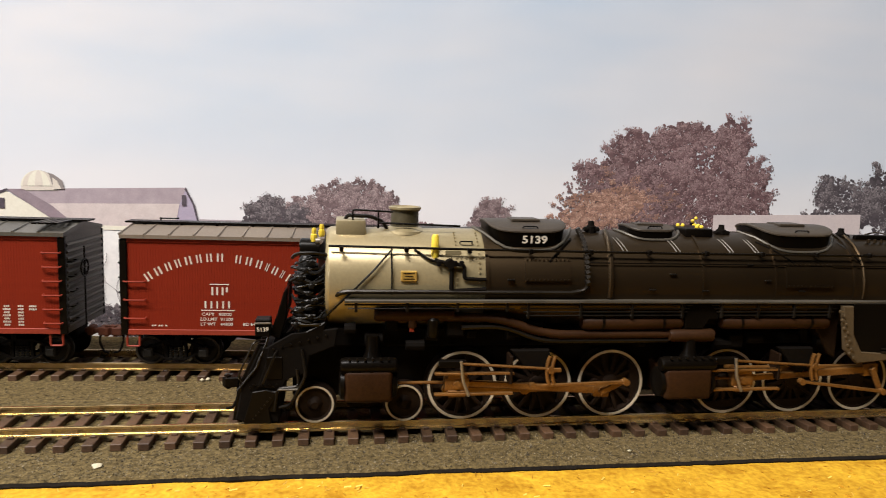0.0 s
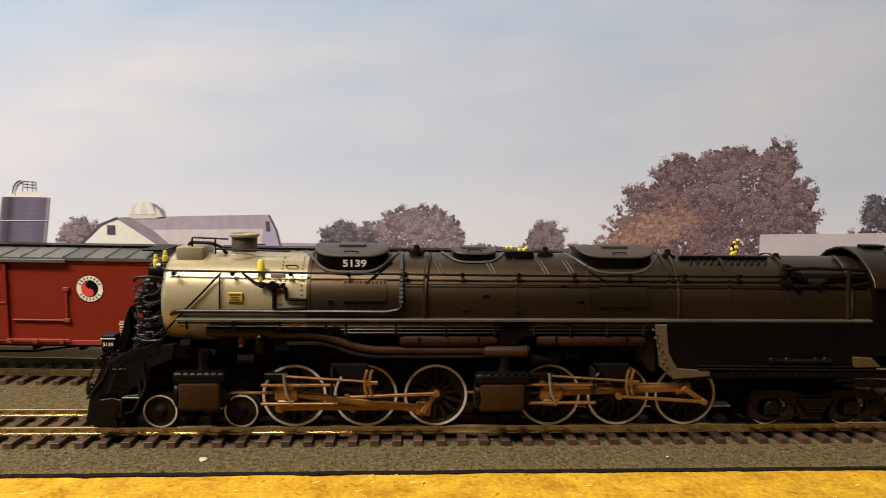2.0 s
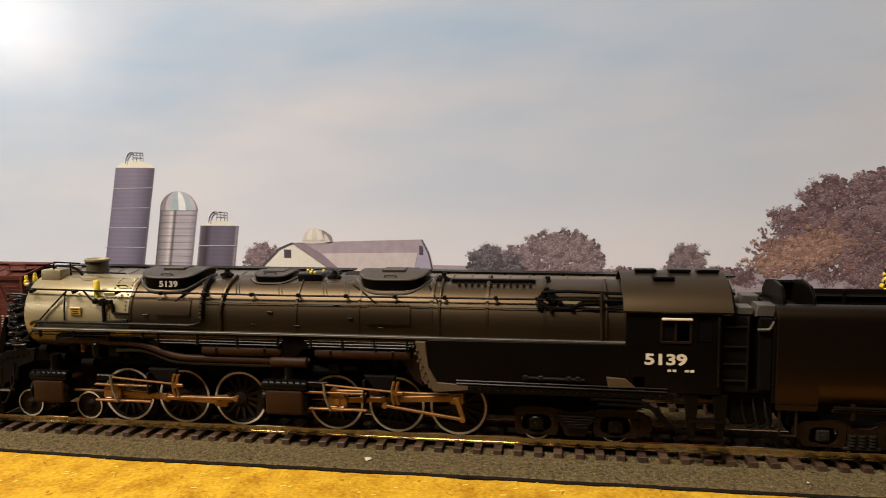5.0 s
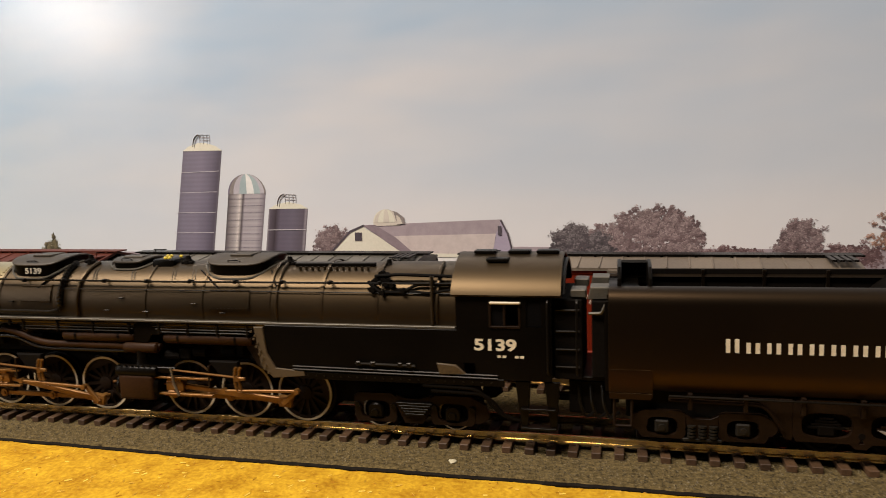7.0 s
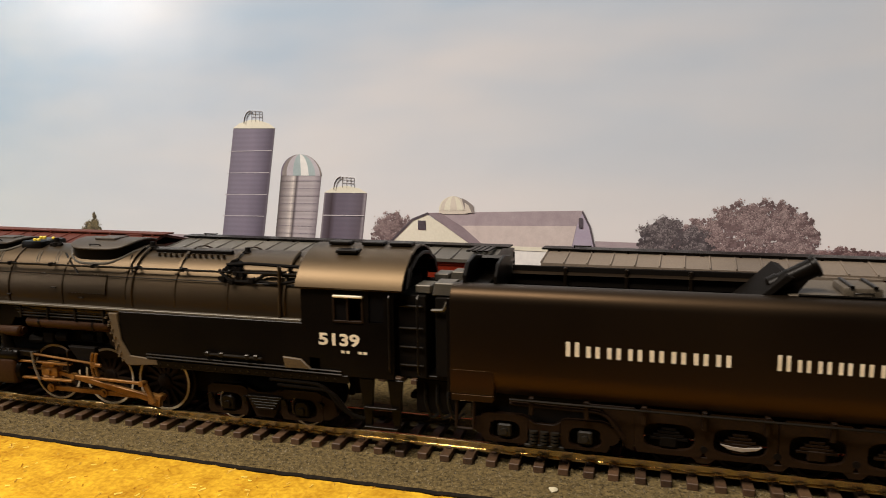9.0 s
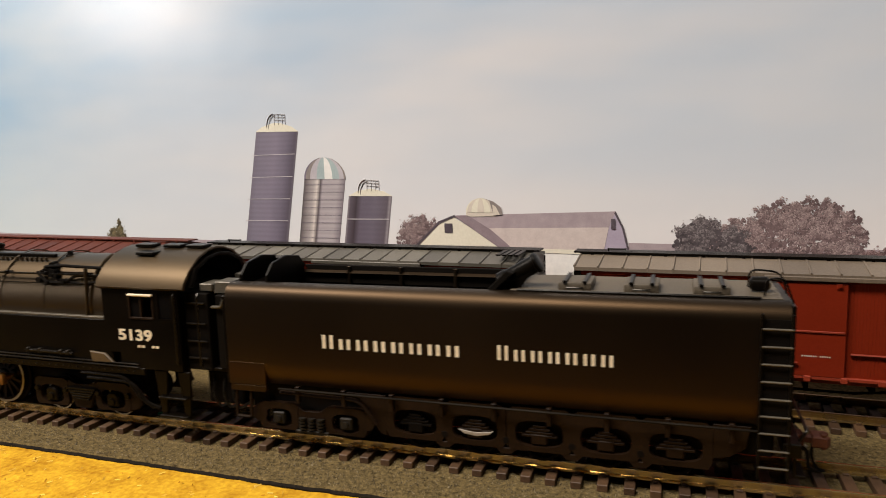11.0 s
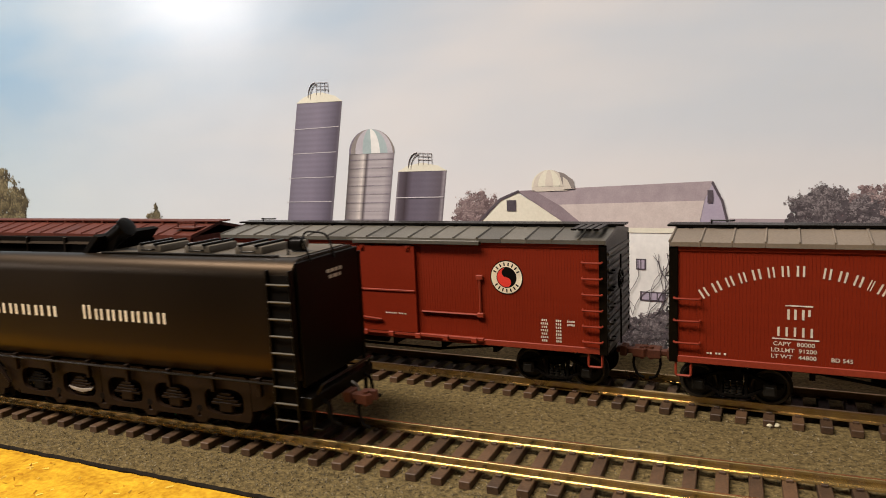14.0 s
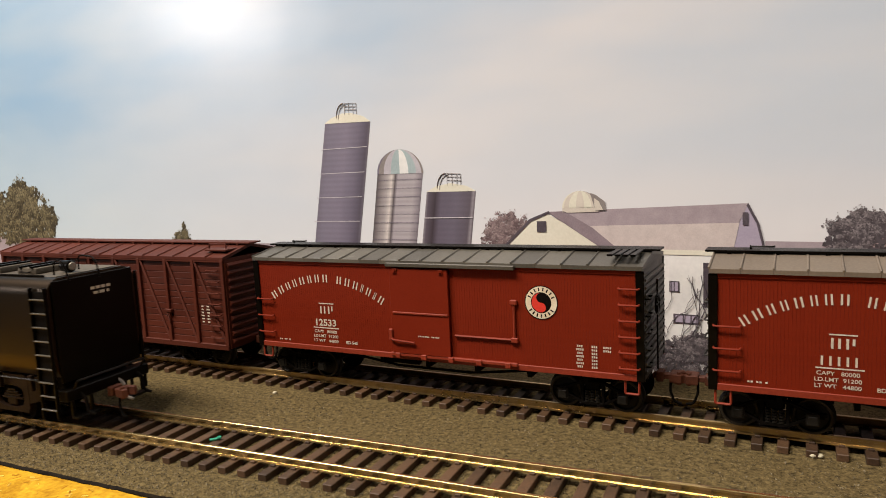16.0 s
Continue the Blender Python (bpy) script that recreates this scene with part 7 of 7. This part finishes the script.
def tender_running_gear():
    # pedestal frame with holes over five axles, and a leading truck
    axles = (402.4, 420.0, 438.0, 455.6, 473.0)
    for s in (-1, 1):
        fr = bmesh.new()
        y = s * 13.6
        for x in axles:
            bay(fr, x, 9.6, 8.85, (4.6, 16.8), 6.5, 3.6, y - 0.7, y + 0.7)
        for x in axles[:-1]:
            prism(fr, [(x + 5.6, 4.8), (x + 12.0, 4.8), (x + 10.2, 3.0), (x + 7.4, 3.0)], "y", y - 0.6, y + 0.6, 0.15)
        sweep = [(393.6, 16.8), (393.6, 4.6), (391.6, 5.2), (389.8, 8.0), (388.2, 12.6), (385.0, 15.4), (380.0, 16.8)]
        prism(fr, sweep, "y", y - 0.6, y + 0.6, 0.15)
        prism(fr, [(481.8, 16.8), (490.5, 16.8), (489.4, 11.0), (486.0, 8.6), (481.8, 7.6)], "y", y - 0.6, y + 0.6, 0.15)
        part("pedestal_frame", fr, GRIME, TENDER, "brown-dusted cast pedestal frame with oval windows")
        # dark discs on the plate paint the shade of small round holes
        for x in axles[:-1]:
            part("bore", lathe(bmesh.new(), [(y + s * 0.66, 1.0), (y + s * 0.76, 0.9)], "y", (x + 8.85, 0, 7.0), 14), DARK, TENDER)
        for x in axles:
            jb = bmesh.new()
            box(jb, x - 2.2, x + 2.2, y - s * 0.4 - 0.8, y - s * 0.4 + 0.8, 6.4, 9.4, 0.35)
            for k in range(4):
                box(jb, x - 4.8 + k * 1.0, x + 4.8 - k * 1.0, y - s * 0.3 - 0.5, y - s * 0.3 + 0.5, 8.4 + k * 0.9, 9.1 + k * 0.9, 0.1)
            part("journal_box", jb, GRIME if x != axles[0] else DARK, TENDER)
        tf = bmesh.new()
        for x in (358.2, 380.6):
            bay(tf, x, 7.0, 6.6, (3.4, 11.8), 4.4, 2.8, y - 0.8, y + 0.8)
        prism(tf, [(364.8, 11.0), (367.0, 9.8), (371.8, 9.8), (374.0, 11.0), (374.0, 8.2), (371.4, 3.0), (367.4, 3.0), (364.8, 8.2)], "y", y - 0.7, y + 0.7, 0.2)
        for q in (351.6, 387.2):
            lathe(tf, [(y - 0.8, 2.6), (y + 0.8, 2.6)], "y", (q, 0, 8.0), 14)
        part("truck_frame", tf, GRIME, TENDER, "brown-dusted cast truck side frame")
        tg = bmesh.new()
        for x in (358.2, 380.6):
            box(tg, x - 2.0, x + 2.0, y - 0.9, y + 0.9, 5.0, 8.8, 0.4)
            lathe(tg, [(y + s * 0.8, 1.0), (y + s * 1.5, 0.9)], "y", (x, 0, 6.8), 10)
        for x in (366.5, 369.5, 372.5):
            for k in range(4):
                lathe(tg, [(4.2 + k, 1.2), (4.8 + k, 1.2)], "z", (x, y + s * 0.9, 0), 9)
        box(tg, 364, 375, y + s * 0.4 - 0.8, y + s * 0.4 + 1.0, 2.8, 3.8, 0.2)
        part("truck_gear", tg, TRUCKGREY, TENDER)
        part("drain_line", pipe(bmesh.new(), bend([(360, s * 15.6, 15.6), (386, s * 15.6, 15.2), (391, s * 15.0, 8)], 3, 5), 0.6, 7), GRIME, TENDER)
        part("side_conduit", pipe(bmesh.new(), [(360, s * 16.6, 17.0), (492, s * 16.6, 16.8)], 0.35, 6), PIPE, TENDER)
        for k in range(9):
            x = 366 + k * 15
            part("tank_bracket", prism(bmesh.new(), [(x - 0.6, 17.8), (x + 0.6, 17.8), (x + 0.6, 12.8), (x - 0.6, 12.8)], "y", s * 15.4 - 0.8, s * 15.4 + 0.6, 0.15), GRIME, TENDER)
    part("under_tank", box(bmesh.new(), 348, 496, -12, 12, 8.5, 17.4, 0.4), DARK, TENDER)
    for s in (-1, 1):
        part("front_skirt", prism(bmesh.new(), [(343.2, 15.2), (355.0, 15.2), (355.6, 16.0), (355.6, 17.3), (343.2, 17.3)], "y", s * (TW - 1.0) - 0.9, s * (TW - 1.0) + 0.9, 0.2), TEND, TENDER)
        part("front_step", pipe(bmesh.new(), bend([(344.6, s * 15.2, 15.2), (344.6, s * 15.8, 7.0), (349.6, s * 15.8, 7.0), (349.6, s * 15.2, 15.2)], 0.8), 0.45, 6), GRIME, TENDER)
        part("locker", box(bmesh.new(), 332.0, 336.6, s * 9.4 - 3.6, s * 9.4 + 3.6, 44.9, 47.4, 0.3), EDGE, TENDER, "dull steel apron box")
        part("locker", prism(bmesh.new(), [(337.0, 44.4), (343.2, 44.4), (343.2, 48.2), (337.8, 48.2)], "y", s * 9.4 - 3.6, s * 9.4 + 3.6, 0.3), EDGE, TENDER, "dull steel apron box")
        part("valve_handle", pipe(bmesh.new(), bend([(337.4, s * 14.8, 40.6), (341.0, s * 15.2, 40.8), (342.2, s * 15.4, 43.4)], 0.8), 0.5, 6), EDGE, TENDER, "steel valve handle")
    # a pale crescent shaped and coloured as the glint on the wheel behind
    part("wear_patch", prism(bmesh.new(), [(415.2, 8.9), (417.0, 7.7), (420.6, 7.2), (424.2, 8.0), (425.2, 8.9), (421.0, 8.4), (418.0, 8.5)], "y", -14.2, -13.4, 0.1), HAZE, TENDER, "pale crescent standing in for a glint on the wheel face")
    for x in (358.2, 380.6) + axles:
        ob = part("tender_wheelset", wheelset_mesh(5.2), DARK, TENDER)
        MOVING.append((ob, "roll", x, 5.2, 0))
    # rear beam, footboard and coupler
    bm = bmesh.new()
    box(bm, TX1 - 1, TX1 + 3.2, -TW + 0.4, TW - 0.4, 10.4, 14.0, 0.3)
    box(bm, TX1 + 1.8, TX1 + 4.6, -14, -6, 4.6, 5.4, 0.15)
    box(bm, TX1 + 1.8, TX1 + 4.6, 6, 14, 4.6, 5.4, 0.15)
    for y in (-13.4, -6.6, 6.6, 13.4):
        box(bm, TX1 + 1.6, TX1 + 2.4, y - 0.5, y + 0.5, 4.6, 11, 0.1)
    part("rear_beam", bm, BLACK, TENDER)
    rl = pipe(bmesh.new(), bend([(TX1 + 3, -13, 14), (TX1 + 4.6, -13, 16.6), (TX1 + 4.6, 13, 16.6), (TX1 + 3, 13, 14)], 1), 0.4, 6)
    part("lift_bar", rl, PIPE, TENDER)
    for y in (-11, 3.5, 11):
        hs = pipe(bmesh.new(), bend([(TX1 + 3, y, 12), (TX1 + 5, y, 11), (TX1 + 5.6, y, 6.2), (TX1 + 7.6, y + 1, 5.4)], 1.5), 0.5, 6)
        part("hose", hs, HAZE if y == 3.5 else DARK, TENDER)
    coupler(TENDER, TX1 + 2.5, 1, RUST)
    part("drawbar", box(bmesh.new(), 326, 346, -2, 2, 9, 11, 0.4), DARK, TENDER)
    part("drawbar_gear", box(bmesh.new(), 331, 344, -11, 11, 8.4, 19.0, 0.5), DARK, TENDER)
    for q in (334.0, 337.6, 341.0):
        part("drawbar_hose", pipe(bmesh.new(), bend([(q, -11.2, 17.5), (q + 0.4, -13.0, 12.0), (q + 2.2, -12.4, 7.4), (q + 5.0, -11.4, 9.6)], 2.0), 0.45, 6), PUMPBLACK, TENDER)
    part("apron", box(bmesh.new(), 333, 344.6, -13.4, 13.4, 19.6, 20.8, 0.2), BLACK, TENDER)
    part("front_cabinet", box(bmesh.new(), 338.2, 342.2, -14.2, 14.2, 20.8, 44.2, 0.3), DARK, TENDER)
    part("front_post", box(bmesh.new(), 342.0, 343.4, -TW + 0.2, -TW + 1.6, 17.4, 44.6, 0.2), BLACK, TENDER)
    part("front_shield", prism(bmesh.new(), [(-TW + 2.4, 45.6), (-9, 47.4), (9, 47.4), (TW - 2.4, 45.6), (TW - 2.4, 42), (-TW + 2.4, 42)], "x", 343, 352, 0.2), BLACK, TENDER)


tender_running_gear()

# ---- loose bits on the felt ----


def pebble(name, x, y, r, mat, label, flatness=0.6, seed=1, z=MAT_Z):
    bm = bmesh.new()
    bmesh.ops.create_icosphere(bm, subdivisions=2, radius=r)
    for v in bm.verts:
        v.co *= 1 + 0.35 * noise.noise(v.co * (1.1 / r) + Vector((seed, 0, 0)))
        v.co.z *= flatness
        v.co += Vector((0, 0, r * flatness * 0.8))
    ob = new(name, mesh_of(name, bm, mat))
    ob.matrix_basis = pose(x * MM, y * MM, z * MM, 0, 0, seed * 40)
    return tagged(ob, label, "debris")


PALE = material("pale_stone", (0.42, 0.38, 0.26), (0.62, 0.56, 0.40), 0.8, 0, 200, 2500, 0.3)
ORANGE = material("orange_crumb", (0.45, 0.18, 0.03), (0.65, 0.30, 0.06), 0.7, 0, 200, 2500, 0.3)
pebble("pebble", 24.1, -24.3, 1.25, PALE, "pale flat stone chip on the grey felt", 0.45, 2)
pebble("pebble", 161.9, -24.5, 0.5, PALE, "tiny pale stone chip on the grey felt", 0.6, 3)
pebble("pebble", 36.6, 43.6, 1.0, PALE, "pale round stone beside the back ties", 0.7, 4)
pebble("pebble", 38.4, 43.8, 0.9, PALE, "pale round stone beside the back ties", 0.7, 5)
pebble("crumb", -112.0, -11.6, 0.8, ORANGE, "orange crumb beside the front ties", 0.6, 6)
pebble("crumb", 20.0, -1.5, 0.7, ORANGE, "orange crumb between the front rails", 0.6, 7)
pebble("crumb", -140.0, 46.4, 0.9, PALE, "pale crumb beside the back ties", 0.6, 8)
sb = bmesh.new()
box(sb, -1.6, 1.6, -0.5, 0.5, 0, 0.7, 0.2)
box(sb, 0.6, 1.9, -0.9, 0.2, 0.4, 1.2, 0.2)
scrap = new("plastic_scrap", mesh_of("plastic_scrap", sb, GREEN))
scrap.matrix_basis = pose(-0.1268, 0.0, -0.00250, 0, 0, 40)
tagged(scrap, "small bright green plastic scrap between the rails", "debris")

# ---- what moves ----
TRAVEL = [(0, 0.0000), (0.5, 0.0160), (1, 0.0333), (1.5, 0.0509), (2, 0.0691), (2.5, 0.0880), (3, 0.1070), (3.5, 0.1269), (4, 0.1471), (6.5, 0.2517), (7, 0.2725), (7.5, 0.2914), (8, 0.3105), (10.5, 0.4078), (11, 0.4292), (11.5, 0.4503), (12, 0.4728), (12.5, 0.4949), (13, 0.5192), (13.5, 0.5449), (14, 0.5702), (14.5, 0.5961), (15, 0.6208), (15.5, 0.6455), (16, 0.6702)]


def travelled(t):
    """Metres that the train has rolled, smooth between the known times."""
    i = max(0, min(len(TRAVEL) - 2, sum(1 for q in TRAVEL if q[0] <= t) - 1))
    (t0, s0), (t1, s1) = TRAVEL[i], TRAVEL[i + 1]
    def slope(j):
        a, b = TRAVEL[max(j - 1, 0)], TRAVEL[min(j + 1, len(TRAVEL) - 1)]
        return (b[1] - a[1]) / (b[0] - a[0])
    h, u = t1 - t0, (t - t0) / (t1 - t0)
    return (2 * u ** 3 - 3 * u * u + 1) * s0 + (u ** 3 - 2 * u * u + u) * h * slope(i) + (3 * u * u - 2 * u ** 3) * s1 + (u ** 3 - u * u) * h * slope(i + 1)


CRANK, ROLL, S_DOWN = 4.7, 0.0101, 0.0152


def crank_angle(s, phase):
    """The crank pin's angle, anticlockwise from ahead as seen from the near side."""
    return 1.5 * math.pi + (s - S_DOWN) / ROLL + radians(phase)


def yellow_shrub():
    """A slender stem with clumps of yellow-green foam, beside the back track."""
    rnd = random.Random(31)
    ob = thing("shrub", "small yellow-green clumped shrub beside the back track", "shrub")
    part("stem", pipe(bmesh.new(), [(206.4, 35.0, MAT_Z), (206.2, 35.0, 30), (206.6, 35.0, 54)], 0.6, 6), DARK, ob)
    for k in range(14):
        z = 44.5 + k * 0.85
        r = 1.7 - 0.065 * k
        bm = bmesh.new()
        bmesh.ops.create_icosphere(bm, subdivisions=2, radius=r * rnd.uniform(0.55, 0.8))
        for v in bm.verts:
            v.co *= 1 + 0.3 * noise.noise(v.co * 1.9 + Vector((k, 0, 0)))
            v.co += Vector((206.0 + 0.12 * k + rnd.uniform(-0.02, 0.02) + 0.75 * r * math.cos(2.4 * k), 35.0 + 0.6 * r * math.sin(2.4 * k), z))
        part("clump", bm, YELLOW, ob)


yellow_shrub()


def motions():
    times = [round(0.1 * i, 1) for i in range(161)]
    run = [(t, travelled(t)) for t in times]
    for ob in (LOCO, TENDER):
        walk(ob, [(t, pose(-s, 0, 0)) for t, s in run])
    for ob, kind, x, k, ph in MOVING:
        rows = []
        for t, s in run:
            a = crank_angle(s, ph)
            px, pz = x + CRANK * math.cos(a), 10.05 + CRANK * math.sin(a)
            if kind == "roll":
                turn = a if k > 8 else s / (k * MM)
                rows.append((t, pose(x * MM, 0, k * MM, 0, -math.degrees(turn), 0)))
            elif kind == "crank":
                if k > 0:
                    a += math.pi / 2
                    px, pz = x + CRANK * math.cos(a), 10.05 + CRANK * math.sin(a)
                rows.append((t, pose(px * MM, 0, pz * MM)))
            elif kind in ("main", "crosshead"):
                zc = 12.4
                rise = math.asin((zc - pz) / k)
                if kind == "main":
                    rows.append((t, pose(px * MM, 0, pz * MM, 0, math.degrees(rise), 0)))
                else:
                    rows.append((t, pose((px - k * math.cos(rise)) * MM, 0, zc * MM)))
            elif kind == "return":
                b = a + radians(236)
                ex, ez = x + 3.0 * math.cos(b), 10.05 + 3.0 * math.sin(b)
                rows.append((t, pose(px * MM, 0, pz * MM, 0, 270 - math.degrees(math.atan2(ez - pz, ex - px)), 0)))
            else:
                b = a + radians(236)
                ex, ez = x + 3.0 * math.cos(b), 10.05 + 3.0 * math.sin(b)
                rise = math.asin((12.0 - ez) / k)
                rows.append((t, pose(ex * MM, 0, ez * MM, 0, math.degrees(rise), 0)))
        walk(ob, rows)


motions()
